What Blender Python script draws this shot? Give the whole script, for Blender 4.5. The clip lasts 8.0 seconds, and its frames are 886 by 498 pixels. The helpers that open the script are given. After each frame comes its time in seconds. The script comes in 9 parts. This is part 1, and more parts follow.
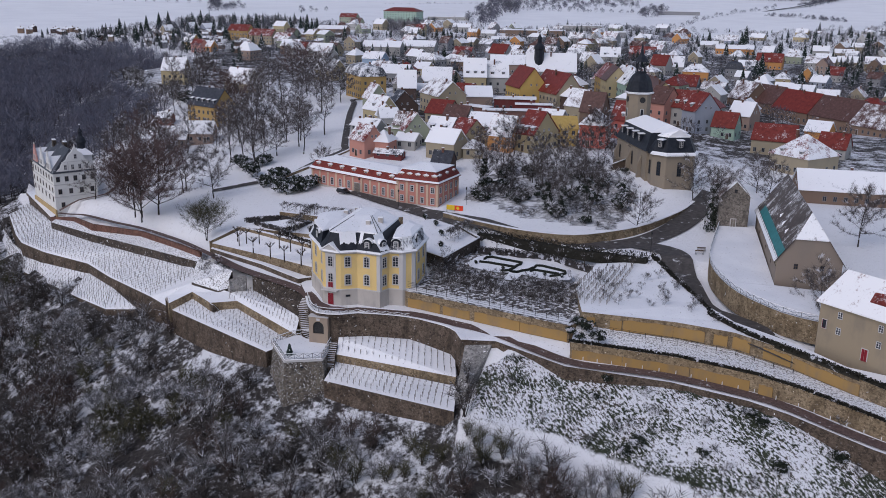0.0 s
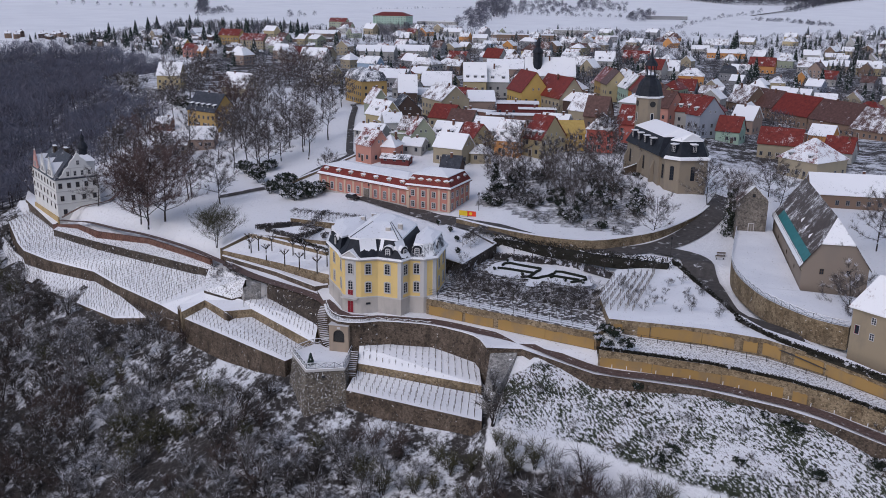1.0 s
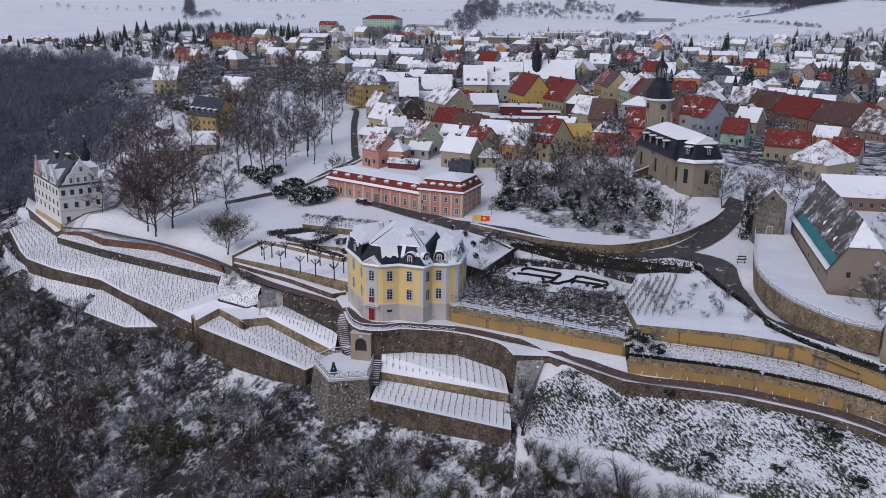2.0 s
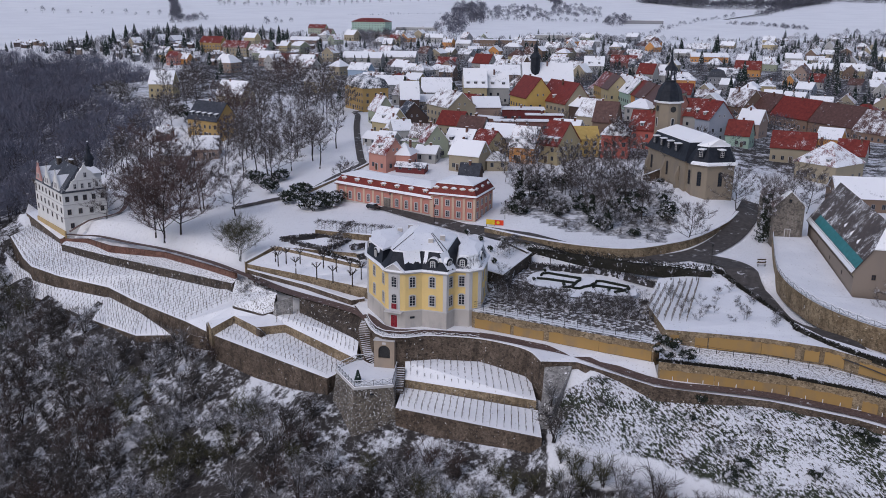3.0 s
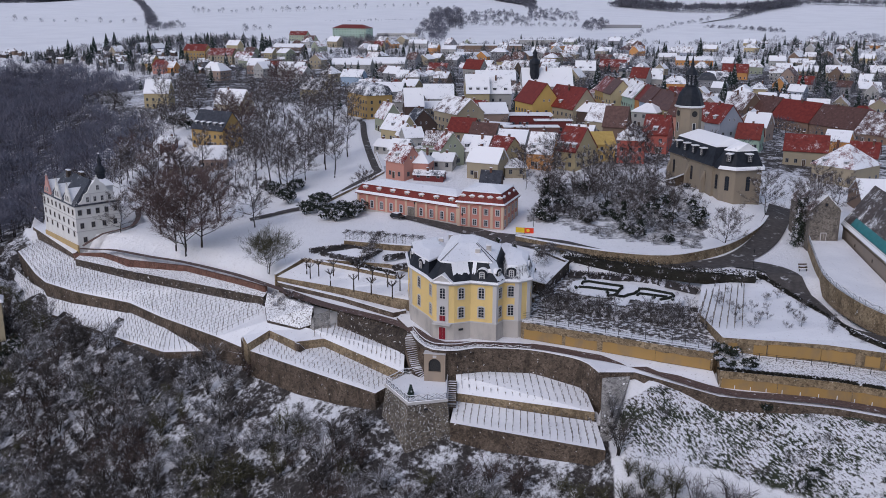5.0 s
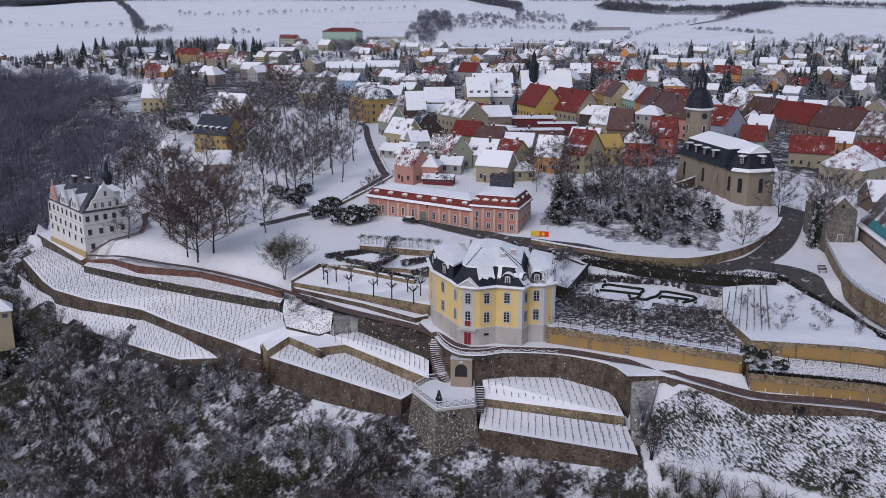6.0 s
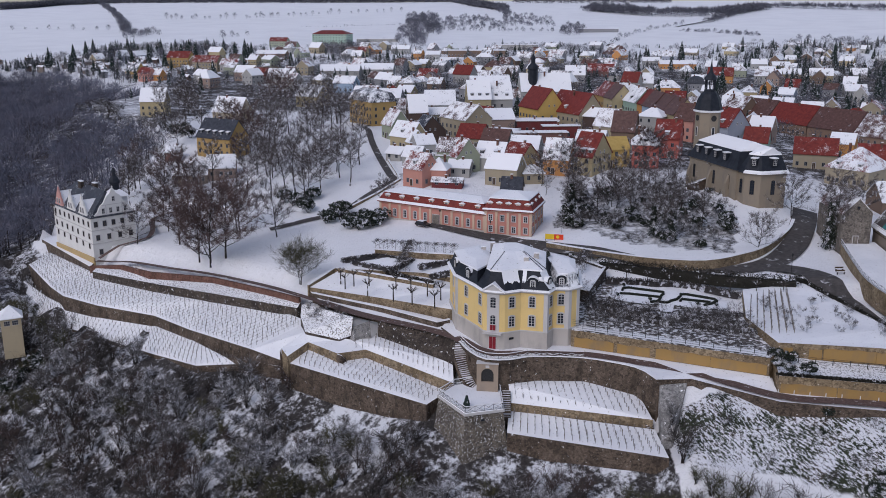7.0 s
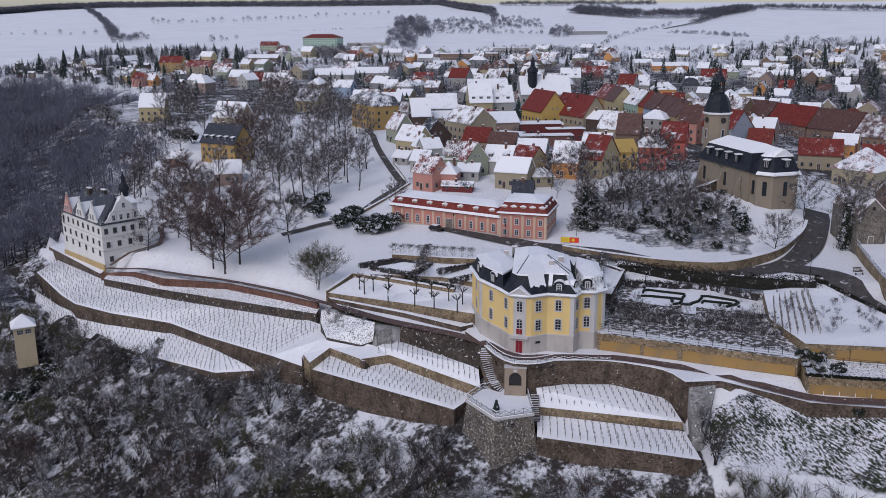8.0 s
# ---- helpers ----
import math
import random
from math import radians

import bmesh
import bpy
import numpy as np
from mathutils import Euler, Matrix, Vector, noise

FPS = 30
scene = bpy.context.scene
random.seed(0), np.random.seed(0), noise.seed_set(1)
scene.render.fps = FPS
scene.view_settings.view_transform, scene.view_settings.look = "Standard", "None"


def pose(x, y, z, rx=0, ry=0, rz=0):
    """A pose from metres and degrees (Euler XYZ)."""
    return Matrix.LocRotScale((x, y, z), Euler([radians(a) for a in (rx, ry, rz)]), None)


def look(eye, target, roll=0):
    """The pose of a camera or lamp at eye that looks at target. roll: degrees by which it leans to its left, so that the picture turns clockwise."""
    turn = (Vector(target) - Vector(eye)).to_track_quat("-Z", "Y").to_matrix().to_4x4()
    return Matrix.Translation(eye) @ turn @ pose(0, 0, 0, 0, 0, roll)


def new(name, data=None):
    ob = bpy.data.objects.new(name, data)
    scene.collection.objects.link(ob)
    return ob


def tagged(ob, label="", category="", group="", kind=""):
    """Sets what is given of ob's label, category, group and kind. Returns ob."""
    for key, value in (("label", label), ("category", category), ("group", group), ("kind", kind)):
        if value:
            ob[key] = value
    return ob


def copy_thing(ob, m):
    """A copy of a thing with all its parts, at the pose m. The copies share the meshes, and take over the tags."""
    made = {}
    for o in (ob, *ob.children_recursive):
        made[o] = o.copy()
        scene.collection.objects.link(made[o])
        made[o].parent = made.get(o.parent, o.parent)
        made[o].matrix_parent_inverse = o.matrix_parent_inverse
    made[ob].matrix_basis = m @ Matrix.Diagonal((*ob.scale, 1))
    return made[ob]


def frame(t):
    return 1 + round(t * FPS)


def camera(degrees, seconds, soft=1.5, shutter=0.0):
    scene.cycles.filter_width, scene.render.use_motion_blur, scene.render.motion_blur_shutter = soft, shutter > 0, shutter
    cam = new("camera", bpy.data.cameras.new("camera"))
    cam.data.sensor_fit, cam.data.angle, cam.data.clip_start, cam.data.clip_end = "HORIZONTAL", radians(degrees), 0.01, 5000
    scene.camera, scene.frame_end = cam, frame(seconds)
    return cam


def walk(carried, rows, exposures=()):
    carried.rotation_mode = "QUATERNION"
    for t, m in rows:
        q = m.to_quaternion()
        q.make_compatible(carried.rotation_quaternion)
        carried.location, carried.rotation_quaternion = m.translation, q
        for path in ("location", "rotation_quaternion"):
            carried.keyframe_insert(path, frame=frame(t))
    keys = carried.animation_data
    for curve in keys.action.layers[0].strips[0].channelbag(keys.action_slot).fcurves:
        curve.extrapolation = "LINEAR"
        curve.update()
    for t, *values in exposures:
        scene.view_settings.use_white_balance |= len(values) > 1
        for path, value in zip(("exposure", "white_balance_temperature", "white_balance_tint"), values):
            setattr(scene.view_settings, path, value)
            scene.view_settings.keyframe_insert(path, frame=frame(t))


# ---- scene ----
cam = camera(52.0, 8.0, soft=0.9)
PATH = [
    (0, (1.607, 2.006, 64.291), (-12.093, 97.006, 36.241), 0.9),
    (0.5, (-2.306, 2.688, 64.092), (-15.206, 97.838, 36.342), 0.9),
    (1, (-6.402, 3.612, 63.858), (-18.452, 98.962, 36.308), 0.9),
    (1.5, (-10.277, 4.631, 63.718), (-21.577, 100.131, 36.318), 0.8),
    (3, (-22.154, 6.827, 63.581), (-31.004, 102.727, 36.631), 0.6),
    (3.5, (-25.915, 7.531, 63.496), (-34.015, 103.531, 36.646), 0.5),
    (4, (-29.802, 8.178, 63.48), (-37.152, 104.228, 36.78), 0.4),
    (4.5, (-33.518, 8.678, 63.546), (-40.168, 104.878, 36.996), 0.3),
    (6, (-45.277, 9.742, 63.766), (-49.577, 106.192, 37.666), 0.0),
    (6.5, (-48.991, 9.916, 63.848), (-52.491, 106.416, 37.848), -0.0),
    (7, (-53.004, 10.1, 64.074), (-55.704, 106.7, 38.174), -0.1),
    (7.5, (-56.762, 10.17, 64.232), (-58.762, 106.77, 38.532), -0.3),
    (8, (-60.782, 10.176, 64.427), (-61.982, 106.826, 38.827), -0.4),
]
walk(cam, [(t, look(eye, target, roll)) for t, eye, target, roll in PATH], ((0, -0.17, 6350, 18), (8, -0.17, 6350, 18)))

from mathutils.geometry import tessellate_polygon

# ---- world and light: an overcast winter day ----
world = bpy.data.worlds.new("overcast_sky")
scene.world = world
world.use_nodes = True
wn = world.node_tree
sky = wn.nodes.new("ShaderNodeTexSky")
sky.sky_type = "NISHITA"
sky.sun_disc = False
sky.sun_elevation, sky.sun_rotation = radians(38), radians(215)
sky.air_density, sky.dust_density, sky.ozone_density = 1.0, 1.0, 2.0
pale = wn.nodes.new("ShaderNodeHueSaturation")
pale.inputs["Saturation"].default_value = 0.72
wn.links.new(sky.outputs["Color"], pale.inputs["Color"])
wn.links.new(pale.outputs["Color"], wn.nodes["Background"].inputs["Color"])
wn.nodes["Background"].inputs["Strength"].default_value = 0.145

sun = new("sun", bpy.data.lights.new("sun", "SUN"))
sun.data.energy, sun.data.angle, sun.data.color = 0.85, radians(30), (1.0, 0.97, 0.94)
sun.matrix_world = look((-60, -100, 130), (0, 0, 0))
scene.view_settings.exposure = 0.0

# ---- materials ----
MATS = {}


def material(name, rough=0.85):
    m = bpy.data.materials.new(name)
    m.use_nodes = True
    n = m.node_tree
    b = n.nodes["Principled BSDF"]
    b.inputs["Roughness"].default_value = rough
    b.inputs["Specular IOR Level"].default_value = 0.25
    MATS[name] = m
    return m, n, b


def place(n):
    return n.nodes.new("ShaderNodeNewGeometry").outputs["Position"]


def noise_at(n, scale, detail=4.0, rough=0.55, vec=None, stretch=None, turn=0.0):
    t = n.nodes.new("ShaderNodeTexNoise")
    t.inputs["Scale"].default_value, t.inputs["Detail"].default_value, t.inputs["Roughness"].default_value = scale, detail, rough
    v = vec or place(n)
    if stretch:
        mp = n.nodes.new("ShaderNodeMapping")
        mp.inputs["Scale"].default_value = stretch
        if turn:
            mp.vector_type = "TEXTURE"
            mp.inputs["Scale"].default_value = tuple(1 / s for s in stretch)
            mp.inputs["Rotation"].default_value = (0, 0, turn)
        n.links.new(v, mp.inputs["Vector"])
        v = mp.outputs["Vector"]
    n.links.new(v, t.inputs["Vector"])
    return t.outputs["Fac"]


def ramp(n, fac, stops):
    r = n.nodes.new("ShaderNodeValToRGB")
    e = r.color_ramp.elements
    while len(e) < len(stops):
        e.new(0.5)
    for k, (p, c) in zip(e, stops):
        k.position, k.color = p, (*c, 1) if len(c) == 3 else c
    n.links.new(fac, r.inputs["Fac"])
    return r.outputs["Color"]


def step(n, fac, lo, hi):
    r = n.nodes.new("ShaderNodeMapRange")
    r.interpolation_type = "SMOOTHSTEP"
    r.inputs["From Min"].default_value, r.inputs["From Max"].default_value = lo, hi
    n.links.new(fac, r.inputs["Value"])
    return r.outputs["Result"]


def blend(n, fac, a, b, mode="MIX"):
    m = n.nodes.new("ShaderNodeMix")
    m.data_type, m.blend_type = "RGBA", mode
    for sock, val in ((m.inputs[0], fac), (m.inputs[6], a), (m.inputs[7], b)):
        if isinstance(val, (int, float)):
            sock.default_value = val
        elif isinstance(val, tuple):
            sock.default_value = (*val, 1)
        else:
            n.links.new(val, sock)
    return m.outputs[2]


def maths(n, op, a, b):
    m = n.nodes.new("ShaderNodeMath")
    m.operation = op
    for sock, val in zip(m.inputs, (a, b)):
        if isinstance(val, (int, float)):
            sock.default_value = val
        else:
            n.links.new(val, sock)
    return m.outputs[0]


def relief(n, b, height, strength=0.5, distance=0.1):
    k = n.nodes.new("ShaderNodeBump")
    k.inputs["Strength"].default_value, k.inputs["Distance"].default_value = strength, distance
    n.links.new(height, k.inputs["Height"])
    n.links.new(k.outputs["Normal"], b.inputs["Normal"])


SNOW = (0.93, 0.93, 0.94)


def mat_snow():
    m, n, b = material("snow", 0.7)
    big, small = noise_at(n, 0.12, 5), noise_at(n, 2.2, 4)
    c = ramp(n, big, [(0.3, (0.82, 0.825, 0.85)), (0.65, SNOW)])
    c = blend(n, step(n, small, 0.62, 0.74), c, (0.45, 0.43, 0.4))
    n.links.new(c, b.inputs["Base Color"])
    relief(n, b, small, 0.35, 0.2)
    return m


def mat_cover(name, scale, lo, hi, dark, light, stretch=None, second=None):
    """Snow lying in patches over a darker ground: litter, ivy or tilled earth."""
    m, n, b = material(name, 0.85)
    patches = noise_at(n, scale, 6, 0.62, stretch=stretch)
    under = ramp(n, noise_at(n, scale * 2.7, 4), [(0.3, dark), (0.7, light)])
    if second:
        under = blend(n, step(n, noise_at(n, 0.09, 3), 0.45, 0.6), under, second)
    c = blend(n, step(n, patches, lo, hi), under, SNOW)
    n.links.new(c, b.inputs["Base Color"])
    relief(n, b, patches, 0.6, 0.4)
    return m


def mat_land():
    """Snow on the plateau; leaf litter, brush and patches of snow where the attribute litter is set. In town it paints
    slushy yards and the shade between houses.
    """
    m, n, b = material("land", 0.85)
    at = n.nodes.new("ShaderNodeAttribute")
    at.attribute_name = "litter"
    fine, mid, big = noise_at(n, 1.1, 6, 0.7), noise_at(n, 0.22, 6, 0.66), noise_at(n, 0.02, 4)
    litter = ramp(n, fine, [(0.3, (0.018, 0.016, 0.015)), (0.7, (0.085, 0.075, 0.07))])
    open_spots = noise_at(n, 0.045, 3)
    drifts = maths(n, "ADD", maths(n, "MULTIPLY", mid, 0.45), maths(n, "ADD", maths(n, "MULTIPLY", fine, 0.3), maths(n, "MULTIPLY", open_spots, 0.25)))
    wood = blend(n, step(n, drifts, 0.48, 0.58), litter, (0.78, 0.79, 0.82))
    field = ramp(n, big, [(0.35, (0.87, 0.87, 0.885)), (0.6, SNOW)])
    field = blend(n, maths(n, "MULTIPLY", step(n, fine, 0.55, 0.78), 0.5), field, (0.36, 0.34, 0.31))
    edge = maths(n, "ADD", at.outputs["Fac"], maths(n, "MULTIPLY", maths(n, "SUBTRACT", mid, 0.5), 0.9))
    c = blend(n, step(n, edge, 0.4, 0.6), field, wood)
    iv = n.nodes.new("ShaderNodeAttribute")
    iv.attribute_name = "ivy"
    tufts = maths(n, "ADD", maths(n, "MULTIPLY", noise_at(n, 2.5, 5, 0.72, stretch=(0.5, 1.1, 0.5), turn=-0.95), 0.66), maths(n, "MULTIPLY", noise_at(n, 0.11, 3), 0.34))
    leafy = ramp(n, fine, [(0.3, (0.014, 0.02, 0.012)), (0.7, (0.06, 0.07, 0.04))])
    leafy = blend(n, step(n, mid, 0.5, 0.62), leafy, (0.07, 0.055, 0.04))
    slope = blend(n, step(n, tufts, 0.465, 0.53), leafy, (0.8, 0.805, 0.84))
    c = blend(n, step(n, maths(n, "ADD", iv.outputs["Fac"], maths(n, "MULTIPLY", maths(n, "SUBTRACT", mid, 0.5), 0.8)), 0.35, 0.6), c, slope)
    n.links.new(c, b.inputs["Base Color"])
    relief(n, b, maths(n, "ADD", fine, tufts), 0.7, 0.5)
    return m


def mat_stone(name, dark, light, snow=0.0, size=1.6, fleck=1.3):
    m, n, b = material(name, 0.9)
    v = n.nodes.new("ShaderNodeTexVoronoi")
    v.inputs["Scale"].default_value = size * 1.7
    mp = n.nodes.new("ShaderNodeMapping")
    mp.inputs["Scale"].default_value = (1, 1, 1.9)
    n.links.new(place(n), mp.inputs["Vector"])
    n.links.new(mp.outputs["Vector"], v.inputs["Vector"])
    stain, fine = noise_at(n, 0.3, 7, 0.68), noise_at(n, 3.0, 4)
    c = ramp(n, stain, [(0.32, dark), (0.68, light)])
    grey = n.nodes.new("ShaderNodeRGBToBW")
    n.links.new(v.outputs["Color"], grey.inputs["Color"])
    c = blend(n, 0.45, c, ramp(n, grey.outputs["Val"], [(0.15, (0.3, 0.28, 0.26)), (0.85, (0.75, 0.72, 0.68))]), "SOFT_LIGHT")
    c = blend(n, maths(n, "MULTIPLY", step(n, v.outputs["Distance"], 0.5, 0.95), 0.55), c, tuple(x * 0.5 for x in dark))
    grit = noise_at(n, 1.6, 6, 0.75)
    c = blend(n, maths(n, "MULTIPLY", step(n, grit, 0.5, 0.6), 0.75), c, tuple(x * 0.45 for x in dark))
    c = blend(n, maths(n, "MULTIPLY", step(n, noise_at(n, 2.6, 4, 0.7), 0.58, 0.66), 0.6), c, tuple(min(1, x * 1.35) for x in light))
    damp = noise_at(n, 0.5, 5, 0.65, stretch=(1, 1, 0.35))
    c = blend(n, maths(n, "MULTIPLY", step(n, damp, 0.52, 0.66), 0.6), c, tuple(x * 0.6 for x in dark))
    if snow:
        c = blend(n, step(n, noise_at(n, fleck, 5, 0.65), 0.74 - 0.3 * snow, 0.8 - 0.3 * snow), c, SNOW)
    n.links.new(c, b.inputs["Base Color"])
    relief(n, b, maths(n, "SUBTRACT", fine, v.outputs["Distance"]), 0.6, 0.12)
    return m


def mat_plaster(name, colour, dirt=0.35):
    m, n, b = material(name, 0.85)
    big, fine = noise_at(n, 0.35, 5, 0.6, stretch=(1, 1, 0.45)), noise_at(n, 5.0, 3)
    worn = tuple(c * 0.62 + 0.05 for c in colour)
    c = blend(n, maths(n, "MULTIPLY", step(n, big, 0.45, 0.72), dirt), colour, worn)
    c = blend(n, maths(n, "MULTIPLY", fine, 0.15), c, (0.2, 0.18, 0.16))
    n.links.new(c, b.inputs["Base Color"])
    relief(n, b, fine, 0.2, 0.02)
    return m


def mat_roof(name, dark, light, snow):
    """Tiles or slates in courses, with snow lying on the given share of them."""
    m, n, b = material(name, 0.6)
    tone = noise_at(n, 0.9, 4)
    w = n.nodes.new("ShaderNodeTexWave")
    w.bands_direction, w.wave_profile = "Z", "SAW"
    w.inputs["Scale"].default_value, w.inputs["Distortion"].default_value = 1.1, 0.6
    n.links.new(place(n), w.inputs["Vector"])
    c = ramp(n, tone, [(0.3, dark), (0.7, light)])
    c = blend(n, maths(n, "MULTIPLY", w.outputs["Fac"], 0.3), c, tuple(x * 0.55 for x in dark))
    if snow > 0:
        info = n.nodes.new("ShaderNodeObjectInfo")
        v = n.nodes.new("ShaderNodeVectorMath")
        n.links.new(place(n), v.inputs[0])
        n.links.new(info.outputs["Random"], v.inputs[1])
        lie = maths(n, "ADD", maths(n, "MULTIPLY", noise_at(n, 0.3, 5, 0.6, vec=v.outputs[0]), 0.55), maths(n, "MULTIPLY", noise_at(n, 2.4, 5, 0.65, stretch=(1, 1, 0.4), vec=v.outputs[0]), 0.45))
        cut = 0.5 + (0.5 - snow) * 0.4
        f = step(n, lie, cut - 0.075, cut + 0.075)
        c = blend(n, f, c, SNOW)
        rough = n.nodes.new("ShaderNodeMapRange")
        rough.inputs["To Min"].default_value, rough.inputs["To Max"].default_value = 0.5, 0.75
        n.links.new(f, rough.inputs["Value"])
        n.links.new(rough.outputs["Result"], b.inputs["Roughness"])
        relief(n, b, f, 0.5, 0.15)
    n.links.new(c, b.inputs["Base Color"])
    return m


def mat_plain(name, a, c2, scale=2.0, rough=0.8, metal=0.0):
    m, n, b = material(name, rough)
    n.links.new(ramp(n, noise_at(n, scale, 4), [(0.3, a), (0.7, c2)]), b.inputs["Base Color"])
    b.inputs["Metallic"].default_value = metal
    return m


def mat_twig(name, a, c2, snow=0.0):
    m, n, b = material(name, 0.9)
    isl = n.nodes.new("ShaderNodeNewGeometry").outputs["Random Per Island"]
    c = ramp(n, isl, [(0.2, a), (0.9, c2)])
    stand_tone = noise_at(n, 0.055, 4, 0.6)
    c = blend(n, step(n, stand_tone, 0.42, 0.64), c, tuple((p + q) * 0.5 * 1.25 for p, q in zip(a, c2)))
    if snow:
        c = blend(n, step(n, noise_at(n, 0.8, 4), 0.66 - 0.3 * snow, 0.72 - 0.3 * snow), c, (0.72, 0.72, 0.76))
    n.links.new(c, b.inputs["Base Color"])
    return m


snow = mat_snow()
land = mat_land()
ivy = mat_cover("ivy_slope", 0.9, 0.45, 0.53, (0.018, 0.026, 0.014), (0.05, 0.06, 0.03), stretch=(1.0, 0.6, 0.5), second=(0.06, 0.05, 0.035))
stubble = mat_cover("rough_snow", 2.9, 0.36, 0.52, (0.12, 0.105, 0.09), (0.3, 0.28, 0.26))
rose_beds = mat_cover("rose_beds", 1.1, 0.46, 0.6, (0.06, 0.05, 0.046), (0.15, 0.135, 0.125))
scrub = mat_cover("scrubby_bank", 2.3, 0.44, 0.66, (0.06, 0.052, 0.046), (0.17, 0.15, 0.135))
neglected = mat_cover("snowy_bank_stones", 1.3, 0.46, 0.66, (0.045, 0.038, 0.034), (0.13, 0.112, 0.095))
stone_wall = mat_stone("rubble_stone", (0.062, 0.047, 0.037), (0.19, 0.148, 0.115), 0.3, 1.6, 1.4)
stone_warm = mat_stone("ochre_stone", (0.17, 0.125, 0.078), (0.38, 0.3, 0.2), 0.26)
stone_dark = mat_stone("dark_rubble", (0.042, 0.034, 0.03), (0.12, 0.098, 0.08), 0.42, 1.6, 1.3)
stone_grey = mat_stone("grey_rubble", (0.2, 0.195, 0.19), (0.4, 0.39, 0.38), 0.4)
church_stone = mat_plaster("church_stone", (0.28, 0.23, 0.17), 1.0)
brick_red = mat_stone("brown_brick", (0.13, 0.065, 0.05), (0.24, 0.13, 0.1), 0.1, 2.5)
ochre_panel = mat_plaster("ochre_render", (0.37, 0.225, 0.075), 1.0)
castle_yellow = mat_plaster("castle_yellow", (0.84, 0.61, 0.25), 0.35)
castle_trim = mat_plaster("castle_stone_trim", (0.6, 0.58, 0.57), 0.5)
castle_base = mat_plaster("castle_plinth", (0.52, 0.48, 0.44), 1.0)
white_paint = mat_plaster("white_paint", (0.8, 0.8, 0.8), 0.2)
red_paint = mat_plain("red_paint", (0.2, 0.015, 0.025), (0.3, 0.025, 0.04), 3, 0.5)
dark_metal = mat_plain("dark_metal", (0.03, 0.03, 0.032), (0.06, 0.06, 0.06), 6, 0.5, 0.5)
dark_wood = mat_plain("dark_wood", (0.05, 0.035, 0.025), (0.12, 0.085, 0.06), 1.5)
post_wood = mat_plain("weathered_wood", (0.14, 0.12, 0.1), (0.26, 0.23, 0.2), 2)
teal_metal = mat_plain("teal_sheet", (0.02, 0.16, 0.17), (0.04, 0.24, 0.25), 0.8, 0.4)
path_earth = mat_cover("trodden_path", 0.9, 0.6, 0.75, (0.085, 0.055, 0.049), (0.165, 0.112, 0.098))
asphalt = mat_cover("wet_asphalt", 0.35, 0.58, 0.74, (0.055, 0.05, 0.048), (0.105, 0.095, 0.09))
glass, gn, gb = material("window_glass", 0.12)
gb.inputs["Base Color"].default_value = (0.025, 0.03, 0.04, 1)
gb.inputs["Specular IOR Level"].default_value = 0.5
bark = mat_twig("bark", (0.025, 0.021, 0.018), (0.06, 0.05, 0.045), 0.2)
twig_brown = mat_twig("brown_twigs", (0.045, 0.039, 0.037), (0.15, 0.127, 0.122), 0.3)
twig_red = mat_twig("reddish_twigs", (0.07, 0.048, 0.046), (0.16, 0.11, 0.1), 0.2)
twig_grey = mat_twig("grey_twigs", (0.03, 0.027, 0.026), (0.12, 0.11, 0.108), 0.35)
twig_olive = mat_twig("olive_twigs", (0.036, 0.036, 0.02), (0.11, 0.103, 0.06), 0.2)
brush_a = mat_twig("brushwood_brown", (0.024, 0.021, 0.02), (0.1, 0.089, 0.083), 0.2)
brush_b = mat_twig("brushwood_grey", (0.06, 0.058, 0.058), (0.24, 0.23, 0.23), 0.35)
brush_pale = mat_twig("brushwood_pale", (0.075, 0.074, 0.076), (0.28, 0.275, 0.28), 0.45)
brush_red = mat_twig("brushwood_reddish", (0.034, 0.025, 0.023), (0.11, 0.08, 0.072), 0.15)
# valley twigs: the haze over the valley is mixed into their blue-grey colour
valley_haze_a = mat_twig("hazed_valley_twigs", (0.07, 0.075, 0.1), (0.19, 0.2, 0.255))
valley_haze_b = mat_twig("hazed_valley_twigs_violet", (0.07, 0.07, 0.092), (0.19, 0.186, 0.23))
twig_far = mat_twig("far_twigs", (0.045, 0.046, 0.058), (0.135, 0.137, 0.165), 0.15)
needles = mat_twig("dark_needles", (0.012, 0.022, 0.018), (0.035, 0.055, 0.045), 0.3)
leaves_dark = mat_twig("evergreen_leaves", (0.012, 0.018, 0.013), (0.042, 0.052, 0.037), 0.42)
hedge_leaves = mat_twig("hedge_leaves", (0.01, 0.011, 0.009), (0.045, 0.041, 0.032), 0.18)
box_leaves = mat_twig("box_leaves", (0.008, 0.011, 0.008), (0.022, 0.026, 0.018))
slate = mat_roof("slate", (0.012, 0.015, 0.022), (0.028, 0.033, 0.044), 0.0)

